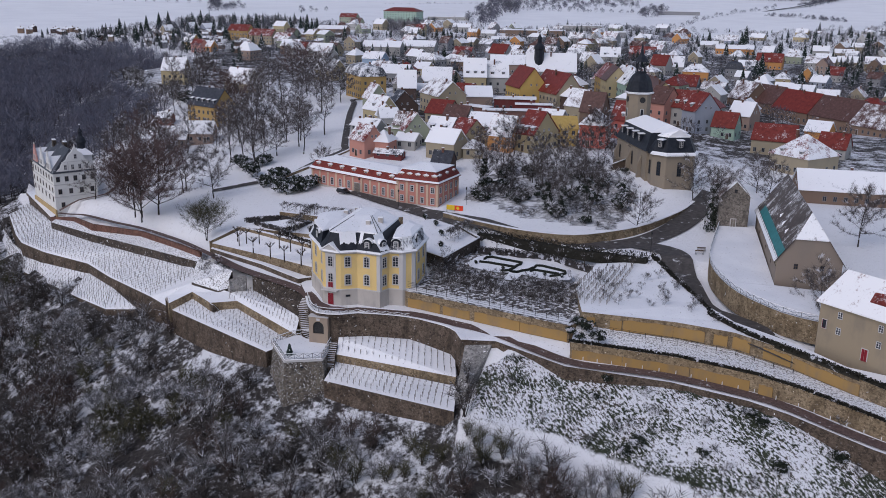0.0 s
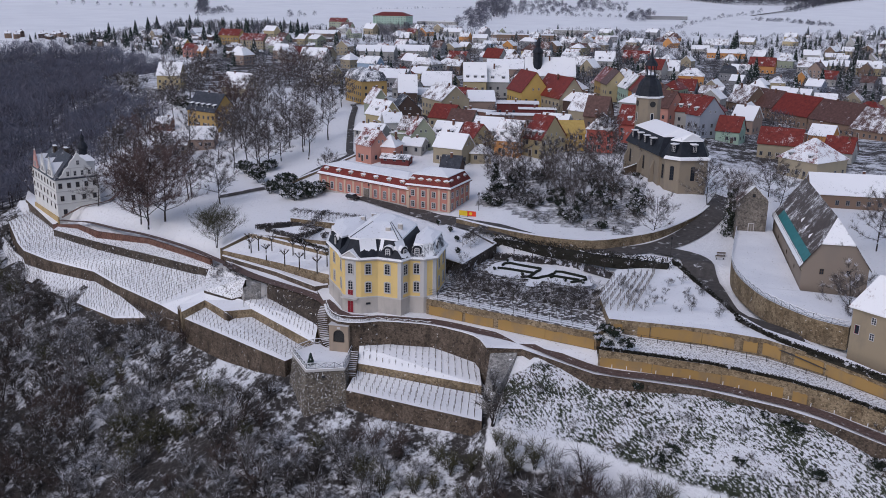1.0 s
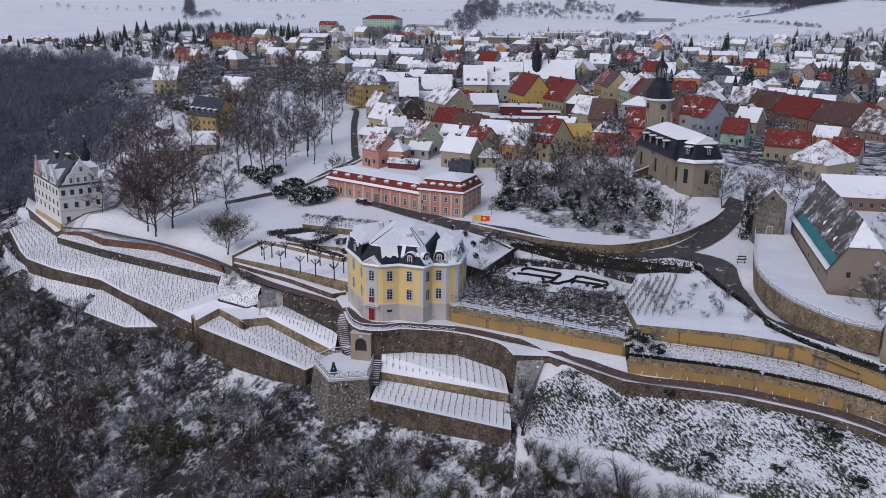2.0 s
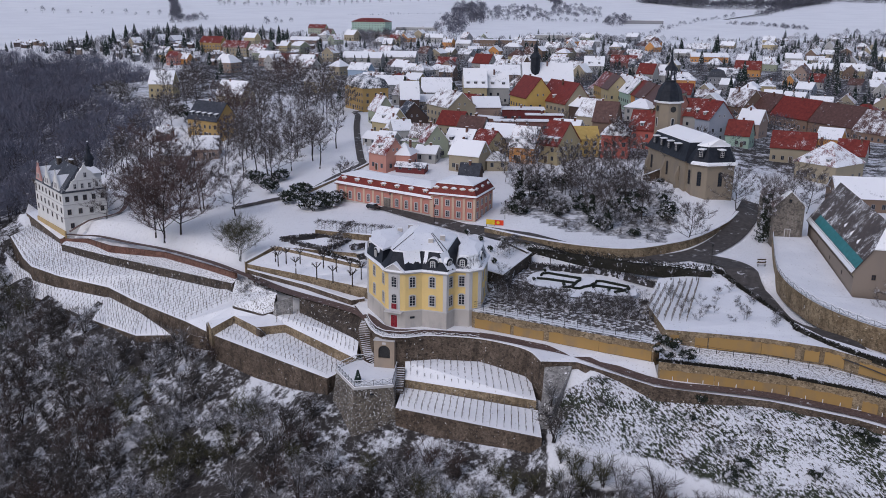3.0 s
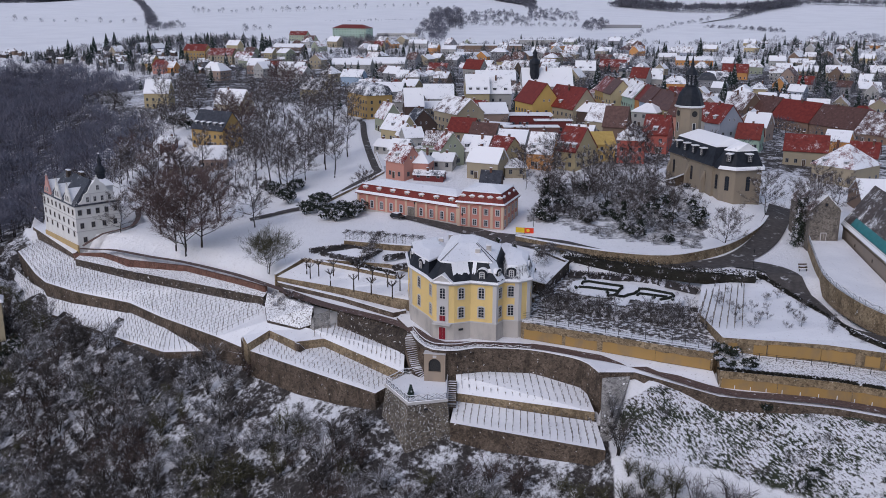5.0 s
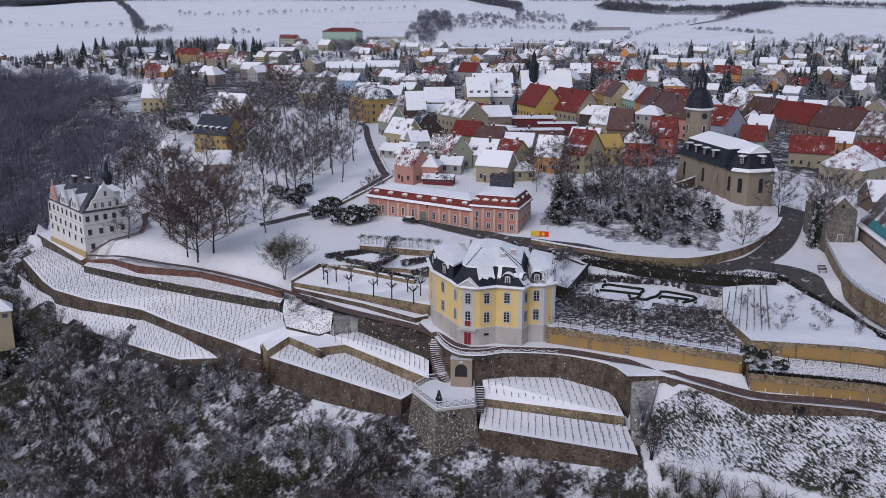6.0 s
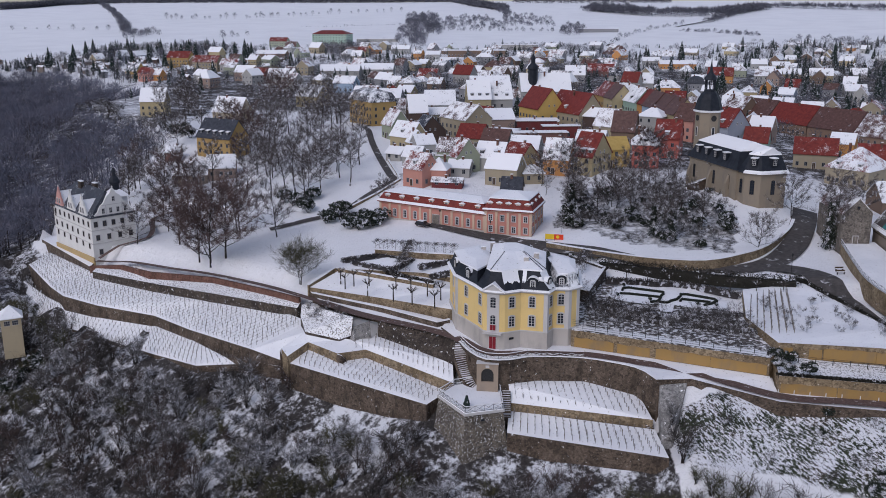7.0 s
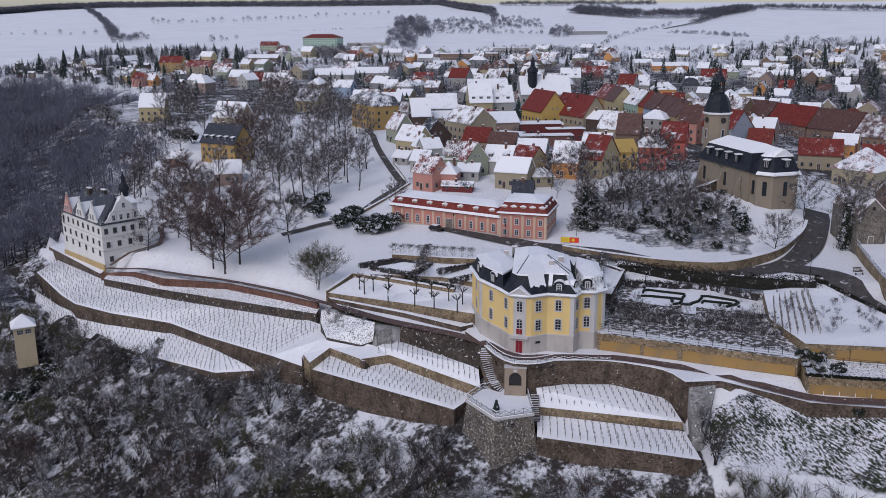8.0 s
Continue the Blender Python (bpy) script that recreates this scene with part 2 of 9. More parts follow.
PAINT = {
    "ochre": (0.43, 0.28, 0.10), "yellow": (0.57, 0.38, 0.11), "paleyellow": (0.47, 0.385, 0.22), "cream": (0.38, 0.32, 0.22),
    "paleblue": (0.36, 0.47, 0.60), "bluegrey": (0.34, 0.37, 0.43), "green": (0.34, 0.37, 0.27), "mint": (0.36, 0.50, 0.40), "white": (0.42, 0.41, 0.385),
    "salmon": (0.55, 0.26, 0.2), "coralred": (0.52, 0.13, 0.10), "pinkbrown": (0.36, 0.26, 0.21), "brown": (0.21, 0.14, 0.10), "orange": (0.60, 0.28, 0.09),
    "grey": (0.28, 0.28, 0.29), "brick": (0.22, 0.11, 0.09), "darkred": (0.17, 0.03, 0.03), "barnbrown": (0.26, 0.21, 0.17), "darkwood": (0.08, 0.05, 0.04), "timber": (0.26, 0.17, 0.12),
}
TILE = {"slate": ((0.03, 0.034, 0.045), (0.07, 0.075, 0.09)), "redtile": ((0.14, 0.022, 0.018), (0.26, 0.045, 0.032)),
        "browntile": ((0.085, 0.042, 0.036), (0.16, 0.085, 0.07)), "barntile": ((0.055, 0.04, 0.036), (0.11, 0.08, 0.07)), "yellowroof": ((0.5, 0.34, 0.1), (0.6, 0.42, 0.14))}


def paint(key):
    name = "plaster_" + key
    return MATS.get(name) or mat_plaster(name, PAINT[key])


def tiles(key, share):
    name = "roof_%s_%d" % (key, round(share * 10))
    return MATS.get(name) or mat_roof(name, *TILE[key], round(share, 1))


# ---- building helpers ----
def mesh(name, verts, faces, mats, parent=None, label="", index=None, smooth=False):
    me = bpy.data.meshes.new(name)
    me.from_pydata([tuple(v) for v in verts], [], faces)
    for m in mats if isinstance(mats, (list, tuple)) else [mats]:
        me.materials.append(m)
    if index is not None:
        me.polygons.foreach_set("material_index", index)
    if smooth:
        me.polygons.foreach_set("use_smooth", [True] * len(me.polygons))
    me.update()
    ob = new(name, me)
    if parent:
        ob.parent = parent
    return tagged(ob, label)


def thing(name, label, category, group="", kind="", at=(0, 0, 0), turn=0):
    ob = new(name)
    ob.matrix_world = pose(*at, 0, 0, turn)
    ob.empty_display_size = 0.5
    return tagged(ob, label, category, group, kind)


BEDS = []


class Bits:
    """Gathers vertices and faces of one mesh."""

    def __init__(self):
        self.v, self.f, self.i = [], [], []

    def add(self, verts, faces, mat=0):
        o = len(self.v)
        self.v += [tuple(p) for p in verts]
        self.f += [tuple(o + k for k in f) for f in faces]
        self.i += [mat] * len(faces)
        return self

    def box(self, x0, y0, z0, x1, y1, z1, mat=0):
        return self.add([(x0, y0, z0), (x1, y0, z0), (x1, y1, z0), (x0, y1, z0), (x0, y0, z1), (x1, y0, z1), (x1, y1, z1), (x0, y1, z1)],
                        [(3, 2, 1, 0), (4, 5, 6, 7), (0, 1, 5, 4), (1, 2, 6, 5), (2, 3, 7, 6), (3, 0, 4, 7)], mat)

    def loft(self, rings, mat=0, cap0=True, cap1=True):
        n = len(rings[0])
        faces = [(r * n + k, r * n + (k + 1) % n, (r + 1) * n + (k + 1) % n, (r + 1) * n + k) for r in range(len(rings) - 1) for k in range(n)]
        if cap0:
            faces.append(tuple(reversed(range(n))))
        if cap1:
            faces.append(tuple((len(rings) - 1) * n + k for k in range(n)))
        return self.add([p for r in rings for p in r], faces, mat)

    def beam(self, a, b, w, mat=0, sides=4, w2=None):
        a, b = Vector(a), Vector(b)
        q = (b - a).to_track_quat("Z", "Y")
        w2 = w if w2 is None else w2
        ring = lambda c, r: [c + q @ Vector((r * math.cos(2 * math.pi * (k + 0.5) / sides), r * math.sin(2 * math.pi * (k + 0.5) / sides), 0)) for k in range(sides)]
        return self.loft([ring(a, w), ring(b, w2)], mat)

    def make(self, name, mats, parent=None, label="", smooth=False):
        return mesh(name, self.v, self.f, mats, parent, label, self.i, smooth)


def disc(cx, cy, z, r, n=12, turn=0.0):
    return [(cx + r * math.cos(2 * math.pi * k / n + turn), cy + r * math.sin(2 * math.pi * k / n + turn), z) for k in range(n)]


def ccw(poly):
    area = sum(a[0] * b[1] - b[0] * a[1] for a, b in zip(poly, poly[1:] + poly[:1]))
    return poly if area > 0 else poly[::-1]


def slab(name, poly, depth, top, side, label, category="terrace", lip=0.0):
    """A terrace: a bed of snow or earth on top of retaining walls that go down into the slope."""
    poly = ccw(list(poly))
    n = len(poly)
    t = thing(name, label, category, kind="structure")
    BEDS.append(poly)
    tris = tessellate_polygon([[Vector((x, y, 0)) for x, y, z in poly]])
    up = lambda f: f if (Vector(poly[f[1]][:2]) - Vector(poly[f[0]][:2])).cross(Vector(poly[f[2]][:2]) - Vector(poly[f[0]][:2])) > 0 else (f[0], f[2], f[1])
    bed = mesh("bed", poly, [up(f) for f in tris], top, t)
    low = [(x, y, z - depth) for x, y, z in poly]
    high = [(x, y, z + lip) for x, y, z in poly]
    wall = mesh("retaining_wall", low + high, [(k, (k + 1) % n, n + (k + 1) % n, n + k) for k in range(n)], side, t)
    return t


def offset_line(line, w):
    """The line moved sideways by w, to its left."""
    out = []
    for k, p in enumerate(line):
        a, b = line[max(0, k - 1)], line[min(len(line) - 1, k + 1)]
        dx, dy = b[0] - a[0], b[1] - a[1]
        l = math.hypot(dx, dy) or 1
        out.append((p[0] - dy / l * w, p[1] + dx / l * w, p[2]))
    return out


def dense(line, gap=3.0):
    out = []
    for a, b in zip(line, line[1:]):
        k = max(1, int(math.dist(a[:2], b[:2]) / gap))
        out += [tuple(a[i] + (b[i] - a[i]) * j / k for i in range(3)) for j in range(k)]
    return out + [tuple(line[-1])]


def curved(line, gap=3.0):
    """A smooth line through the given points."""
    p = [Vector(q) for q in line]
    p = [2 * p[0] - p[1]] + p + [2 * p[-1] - p[-2]]
    out = []
    for a, b, c, d in zip(p, p[1:], p[2:], p[3:]):
        k = max(1, int((c - b).length / gap))
        for j in range(k):
            t = j / k
            out.append(tuple(0.5 * (2 * b + (c - a) * t + (2 * a - 5 * b + 4 * c - d) * t * t + (3 * b - a - 3 * c + d) * t ** 3)))
    return out + [tuple(p[-2])]


def wall_line(name, line, thick, height, mats, label, parent=None, cap=True, below=2.0, category="wall"):
    """A free-standing or retaining wall along a line of places on its top, with a coping under snow."""
    a, b = offset_line(line, thick / 2), offset_line(line, -thick / 2)
    rings = [[(p[0], p[1], p[2] - height - below), (q[0], q[1], q[2] - height - below), q, p] for p, q in zip(a, b)]
    t = parent or thing(name, label, category, kind="structure")
    Bits().loft([[r[1], r[0], r[3], r[2]] for r in rings]).make("masonry", mats, t)
    if cap:
        a2, b2 = offset_line(line, thick / 2 + 0.12), offset_line(line, -thick / 2 - 0.12)
        rings = [[(p[0], p[1], p[2] + 0.02), (q[0], q[1], q[2] + 0.02), (q[0], q[1], q[2] + 0.2), (p[0], p[1], p[2] + 0.2)] for p, q in zip(a2, b2)]
        Bits().loft([[r[1], r[0], r[3], r[2]] for r in rings]).make("snow_coping", snow, t)
    return t


def strip(name, line, width, mat, label, category, lift=0.08, follow=True, kind="structure"):
    line = dense(line, 2.5)
    a, b = offset_line(line, width / 2), offset_line(line, -width / 2)
    verts = []
    for p, m, q in zip(a, line, b):
        for r in (p, m, q):
            verts.append((r[0], r[1], (ground(r[0], r[1]) if follow else r[2]) + lift))
    faces = [(3 * k + 3 + j, 3 * k + j, 3 * k + j + 1, 3 * k + j + 4) for k in range(len(line) - 1) for j in (0, 1)]
    ob = mesh(name, verts, faces, mat)
    return tagged(ob, label, category, kind=kind)


# ---- lie of the land ----
RIM = [(360, 36), (108, 125), (48, 149), (4, 166), (-17, 167), (-32, 176), (-50, 179), (-58, 190), (-92, 216), (-128, 240), (-164, 266),
       (-196, 301), (-180, 336), (-180, 396), (-222, 456), (-266, 498), (-274, 540), (-258, 600), (-396, 768), (-720, 888), (-1800, 960)]
RING = RIM + [(-1800, 9000), (9000, 9000), (9000, 36)]
RISE_Y = [0, 180, 246, 294, 396, 720, 1200, 1800, 2640, 3300, 4900]
RISE_Z = [-1.2, -1.2, 2.9, 6.0, 10.2, 10.8, 18, 31, 55, 78, 82]


def clamp(v):
    return min(1.0, max(0.0, v))


def rim_distance(x, y):
    """Metres outside the plateau's rim (negative on the plateau)."""
    best, inside = 1e9, False
    for (ax, ay), (bx, by) in zip(RIM, RIM[1:]):
        ux, uy = bx - ax, by - ay
        k = clamp(((x - ax) * ux + (y - ay) * uy) / (ux * ux + uy * uy))
        best = min(best, math.hypot(x - ax - k * ux, y - ay - k * uy))
    for (ax, ay), (bx, by) in zip(RING, RING[1:] + RING[:1]):
        if (ay > y) != (by > y) and x < (bx - ax) * (y - ay) / (by - ay) + ax:
            inside = not inside
    return -best if inside else best


def bell(x, y, cx, cy, r):
    return math.exp(-((x - cx) ** 2 + (y - cy) ** 2) / (r * r))


def plateau(x, y):
    z = float(np.interp(y, RISE_Y, RISE_Z))
    z -= 12.0 * clamp((-66 - x) / 108) * clamp((384 - y) / 72)
    z += 2.9 * clamp((y - 210 + 0.39 * x) / 5) * clamp((x + 38) / 18) * clamp((282 - y) / 36)
    z += 6.4 * bell(x, y, 23, 271, 24) + 1.8 * bell(x, y, 48, 204, 22)
    z += 2.9 * bell(x, y, 22, 192, 16) + 3.1 * bell(x, y, 38, 170, 14)
    z -= 7.5 * clamp((x - 50) / 55) * clamp((y - 320) / 110) * clamp((1150 - y) / 350)
    z += 3.0 * clamp((y - 272) / 40) * clamp((640 - y) / 140) * clamp((x + 140) / 40) * clamp((62 - x) / 40)
    return z


def ground(x, y):
    d = rim_distance(x, y)
    z = plateau(x, y)
    if d > 0:
        left = clamp((-14 - x) / 6)
        steep = 0.55 - 0.1 * clamp((-80 - x) / 30)
        drop = (2.6 + 6.4 * left) * min(1.0, d / 3.0) + steep * max(0.0, d - 3.0)
        depth = 48.0 - 17 * clamp((-210 - x) / 144)
        z -= depth * (1 - math.exp(-drop / depth)) if y > 252 else min(drop, 70)
    elif d > -7:
        z -= (0.15 + 0.2 * clamp((-58 - x) / 10)) * (7 + d)
    return z


def inside(p, poly):
    hit = False
    for (ax, ay, *_), (bx, by, *_) in zip(poly, poly[1:] + poly[:1]):
        if (ay > p[1]) != (by > p[1]) and p[0] < (bx - ax) * (p[1] - ay) / (by - ay) + ax:
            hit = not hit
    return hit


def spaced(lo, hi, near_lo, near_hi, fine, growth=1.16):
    out, s = [], fine
    k = near_lo
    while k < near_hi:
        out.append(k)
        k += fine
    s, k = fine, near_hi
    while k < hi:
        out.append(k)
        s *= growth
        k += s
    out.append(hi)
    s, k = fine * growth, near_lo - fine * growth
    while k > lo:
        out.insert(0, k)
        s *= growth
        k -= s
    out.insert(0, lo)
    return out


def level(poly, x, y):
    """The height of a bed at a place, from its corners."""
    total = weight = 0.0
    for px, py, pz in poly:
        w = 1.0 / ((px - x) ** 2 + (py - y) ** 2 + 0.5) ** 1.5
        total, weight = total + w * pz, weight + w
    return total / weight


def carved(x, y):
    """The height that the open ground must stay under, beneath beds and paths."""
    z = 999.0
    for poly, box in HOLLOWS:
        if box[0] - 4 < x < box[1] + 4 and box[2] - 4 < y < box[3] + 4:
            near = any(inside((x + dx, y + dy), poly) for dx, dy in ((0, 0), (3.3, 0), (-3.3, 0), (0, 3.3), (0, -3.3), (2.4, 2.4), (-2.4, -2.4), (2.4, -2.4), (-2.4, 2.4)))
            if near:
                z = min(z, level(poly, x, y) - 1.0)
    for p in TRODDEN:
        if (p[0] - x) ** 2 + (p[1] - y) ** 2 < 27:
            z = min(z, p[2] - 0.25)
    return z


def build_ground():
    xs, ys = spaced(-4500, 4500, -240, 110, 2.2), spaced(-900, 4800, 90, 350, 2.2)
    verts, litter, green = [], [], []
    for y in ys:
        for x in xs:
            d = rim_distance(x, y)
            z = ground(x, y)
            if d > 3:
                z += 1.2 * noise.noise((x * 0.06, y * 0.06, 0)) * min(1, (d - 3) / 10)
            elif y > 560:
                z += 6 * noise.noise((x * 0.0016, y * 0.0016, 3)) * clamp((y - 560) / 700)
            if -230 < x < 90 and 110 < y < 330:
                z = min(z, carved(x, y))
            verts.append((x, y, z))
            wood = clamp((d - 1.0) / 4)
            if x > -16 and y < 190:
                wood *= clamp((d - 22 - 0.12 * x) / 4)
                green.append(clamp((d - 1.5) / 2) * clamp((19 + 0.12 * x - d) / 3) * clamp((x + 16) / 2))
            else:
                green.append(0.0)
            # town: dark patches painted for slushy yards and the shade between houses
            if y > 285 and d < -10:
                wood = max(wood, 0.7 * clamp((y - 285) / 40) * clamp((960 - y) / 120) * clamp((x + 150 + 0.25 * y) / 60))
            if inside((x, y), [(-30, 256), (-12, 235), (13, 227), (20, 250), (10, 292), (-22, 296)]):
                wood = max(wood, 0.55)
            if inside((x, y), [(-300, 460), (-222, 418), (-188, 455), (-190, 570), (-290, 570)]):
                wood = max(wood, 0.52)
            elif inside((x, y), [(-165, 296), (-95, 300), (-58, 330), (-74, 430), (-150, 500), (-225, 480), (-225, 400)]):
                wood = min(wood, 0.3)
            litter.append(wood)
    n = len(xs)
    faces = [(r * n + c, r * n + c + 1, (r + 1) * n + c + 1, (r + 1) * n + c) for r in range(len(ys) - 1) for c in range(n - 1)]
    ob = mesh("ground", verts, faces, land, smooth=True)
    ob.data.attributes.new("litter", "FLOAT", "POINT").data.foreach_set("value", litter)
    ob.data.attributes.new("ivy", "FLOAT", "POINT").data.foreach_set("value", green)
    tagged(ob, "snow-covered plateau and wooded hillside with fields", "ground", kind="structure")


# ---- terraces below the castle ----
PLATFORM = [(-54.3, 183.3, -1.8), (-52, 177.6, -1.8), (-49.2, 174.1, -1.8), (-44.7, 174, -1.8), (-41.3, 175.6, -1.8), (-30.3, 175.8, -2.04), (-20.9, 171.5, -2.16), (-17.8, 166.2, -2.4)]
OCHRE_LOW = [(2.9, 162.8, 0), (13.3, 160.6, 0.06), (22.2, 158.8, 0.06), (35.1, 153.6, -0.12), (41.7, 149.4, -0.3), (52.2, 139.8, -0.6), (74, 126, -1.2)]


def beside(line, out, drop):
    """A line set off to the valley side of a wall and below its top."""
    res = []
    for k, p in enumerate(line):
        a, b = line[max(0, k - 1)], line[min(len(line) - 1, k + 1)]
        l = math.dist(a[:2], b[:2])
        res.append((p[0] + (b[1] - a[1]) / l * out, p[1] - (b[0] - a[0]) / l * out, p[2] - drop))
    return res


GARDEN_EDGE = [(-32.2, 181.6, 1.5), (-16.1, 174.9, 1.55), (-6.5, 171.0, 1.5), (2.6, 167.4, 1.5)]
PATH_LOW = [(-11.5, 167.2, -2.64)] + beside(OCHRE_LOW, 3.9, 3.3)
PATH_HIGH = beside(OCHRE_LOW, -0.5, 3.2)[::-1] + beside(GARDEN_EDGE, -0.5, 3.45)[::-1]
slab("castle_terrace", PLATFORM + PATH_LOW + PATH_HIGH + [(-36, 195, -1.8), (-56, 199, -1.8), (-58.5, 192, -1.8)], 9.0, snow, stone_wall,
     "castle terrace on a tall rubble retaining wall with ivy")
slab("vineyard_terrace", [(-44.9, 174, -6.96), (-32.5, 177.6, -6.84), (-20.7, 175.1, -7.2), (-18.8, 164.1, -9.48), (-44.6, 170.6, -9.36)], 6.0, snow, stone_warm,
     "small snowy vineyard terrace under the castle wall")
slab("vineyard_terrace", [(-44.9, 170.9, -11.04), (-18.5, 163.3, -11.04), (-17.8, 154, -11.88), (-45.5, 164.2, -12.48)], 9.0, snow, stone_wall,
     "lower snowy vineyard terrace on a tall brown wall")
slab("vineyard_terrace", [(-92, 195.9, -12), (-89.1, 201.6, -10.44), (-81.7, 195.4, -10.32), (-75.4, 195.9, -9.96), (-56.4, 179.8, -10.8), (-60.9, 174.1, -11.52)], 9.0, snow, stone_wall,
     "long snowy vineyard terrace with a dark rubble wall")
slab("vineyard_terrace", [(-92.4, 195.4, -10.2), (-88.6, 200.5, -8.76), (-81, 193.2, -8.52), (-75, 194.7, -8.16), (-55.6, 178, -8.64), (-55.9, 182.6, -6.12), (-73.1, 200.6, -6.96), (-78.7, 199, -7.56), (-89.5, 203.4, -7.2), (-94.3, 198.7, -9.6)], 5.0, snow, stone_warm,
     "narrow snowy vineyard terrace between ochre stone walls")
slab("scrub_bank", [(-72.9, 199.9, -6.96), (-55.8, 182, -6), (-54.3, 183.2, -2.04), (-58.8, 190.1, -2.28), (-70.4, 197.8, -2.76), (-72.6, 199.1, -2.88)], 4.0, stone_dark, stone_dark,
     "steep dark rubble bank below the path", "bank")
slab("scrub_bank", [(-89.6, 202.6, -7.08), (-81.3, 199.1, -7.56), (-78.9, 200, -6.96), (-78.4, 198.7, -4.32), (-78.5, 201.6, -3.12), (-92.1, 213.4, -4.08), (-92, 210.4, -6)], 4.0, stubble, stone_dark,
     "overgrown bank with bare bushes below the path", "bank")
slab("stone_buttress", [(-79, 199.3, -7.56), (-74.2, 198.9, -7.2), (-74.6, 200.6, -3.6), (-77.9, 198.1, -4.08)], 5.0, stone_grey, stone_grey,
     "snowy grey stone buttress beside the path", "buttress")
slab("stone_buttress", [(-17.4, 167.3, -2.58), (-12, 167.7, -2.88), (-14, 163.5, -6.24), (-16.3, 158.9, -9.84), (-18.3, 158.4, -10.8), (-17.8, 162.7, -7.2)], 5.0, stone_grey, stone_grey,
     "snowy grey rubble ramp below the terrace corner", "buttress")
UPPER = [(-189.5, 293.3, -13.8), (-165.3, 266.4, -12), (-140.6, 247, -11.4), (-118.8, 233.7, -10.2), (-98.9, 220.6, -8.4), (-90.2, 211.3, -7.68), (-90.1, 203.9, -7.68), (-94.6, 198.2, -9.96)]
LOWER = [(-193.2, 285.5, -15.6), (-175.6, 262.2, -15.84), (-168, 253.3, -15.6), (-154.5, 243.8, -15.12), (-135.5, 234.9, -14.88), (-122.5, 223.1, -14.4), (-103.5, 208.1, -13.56), (-93.5, 198.9, -12.96)]
slab("vineyard_terrace", UPPER + LOWER[::-1], 9.0, snow, stone_wall, "broad curved vineyard terrace under snow")
FOOT = [(-206.2, 299, -24.6), (-179.2, 260.4, -24), (-163.7, 247.4, -23.4), (-146.4, 234.2, -22.2), (-132.5, 223.2, -21), (-117.9, 211.4, -19.2), (-103.5, 207.3, -16.8), (-96.9, 208, -15)]
slab("vineyard_terrace", [(-200.8, 290.7, -20.4), (-177.3, 263, -19.2), (-169.5, 255.3, -18.72), (-155.5, 245.1, -18.12), (-136.1, 235.7, -17.64), (-123.1, 223.9, -17.04), (-110.2, 210.3, -16.56), (-94.5, 199.6, -14.4)] + FOOT[::-1], 7.0, snow, stone_wall,
     "lowest curved vineyard terrace sloping into the wood")
slab("bank_strip", [(-162, 266.8, -9.84), (-141.7, 250.1, -8.28), (-120.8, 239.6, -7.08), (-93.3, 218, -5.16), (-93.8, 216, -6), (-118.2, 232.5, -7.92), (-139.8, 245.6, -9.12), (-162.3, 261.3, -10.68)], 5.0, stubble, stone_dark,
     "snowy strip of brambles on a dark dry-stone wall", "bank")
slab("castle_yard", [(-194.7, 299.2, -10.8), (-164.8, 265.8, -10.56), (-165.2, 274.1, -9.84), (-150, 284, -8.6), (-185, 312, -9.6)], 8.0, snow, stone_wall,
     "snowy terrace of the white castle on a rubble wall")
WALK_EDGE = [(-164.5, 265.4, -10.08), (-152.5, 258.8, -7.92), (-140.7, 248.2, -6.72), (-120.7, 239.7, -5.64), (-103.4, 226.1, -4.56), (-93.5, 217.9, -3.96)]
wall_line("park_wall", dense(WALK_EDGE, 4), 0.7, 1.3, brick_red, "low red-brown wall along the park path", cap=False)
WALKWAY = [(-163.5, 267.6, -9.3), (-157, 263.9, -8.5), (-150, 260.8, -7.68), (-134.6, 249.6, -6.24), (-121.5, 241.6, -5.4), (-104.2, 228.3, -4.32), (-93.6, 218.6, -3.72), (-87.4, 212.9, -3.48), (-76.9, 203, -3), (-61.6, 192, -2.4), (-55.4, 185.9, -1.92), (-51.1, 179.1, -1.74), (-47.9, 176.6, -1.74), (-42.2, 176.9, -1.74), (-30.4, 176.9, -1.86), (-20.6, 173.6, -2.04), (-11.0, 169.6, -2.34), *beside(OCHRE_LOW, 2.1, 3.1)]
strip("garden_path", curved(WALKWAY[:8], 2.5), 1.7, path_earth, "reddish-brown trodden path along the park wall", "path", 0.12, False)
strip("garden_path", curved(WALKWAY[7:], 2.5), 2.7, path_earth, "reddish-brown trodden path cleared of snow", "path", 0.12, False)

# ---- walls and gardens right of the castle ----
slab("garden_terrace", GARDEN_EDGE + [(5.5, 171.5, 1.5), (4, 190, 1.6), (-4, 204, 1.3), (-20, 213, 1.2), (-33, 217, 1.2), (-29, 196, 1.3)], 4.5, rose_beds, stone_warm,
     "garden terrace with bare rose beds above the wall")
TOP_EDGE = [(4.8, 170.3, 3.48), (14.6, 168.5, 3.66), (22.8, 168.1, 3.36), (32.9, 165.6, 3), (41.6, 159.1, 2.64), (53.8, 146.3, 2.04), (84, 134, 1.4)]
TOP_FOOT = [(x, y, float(np.interp(x, [5, 33, 54, 84], [1.0, -0.5, -1.0, -1.8]))) for x, y, z in beside(TOP_EDGE, -0.3, 0)]
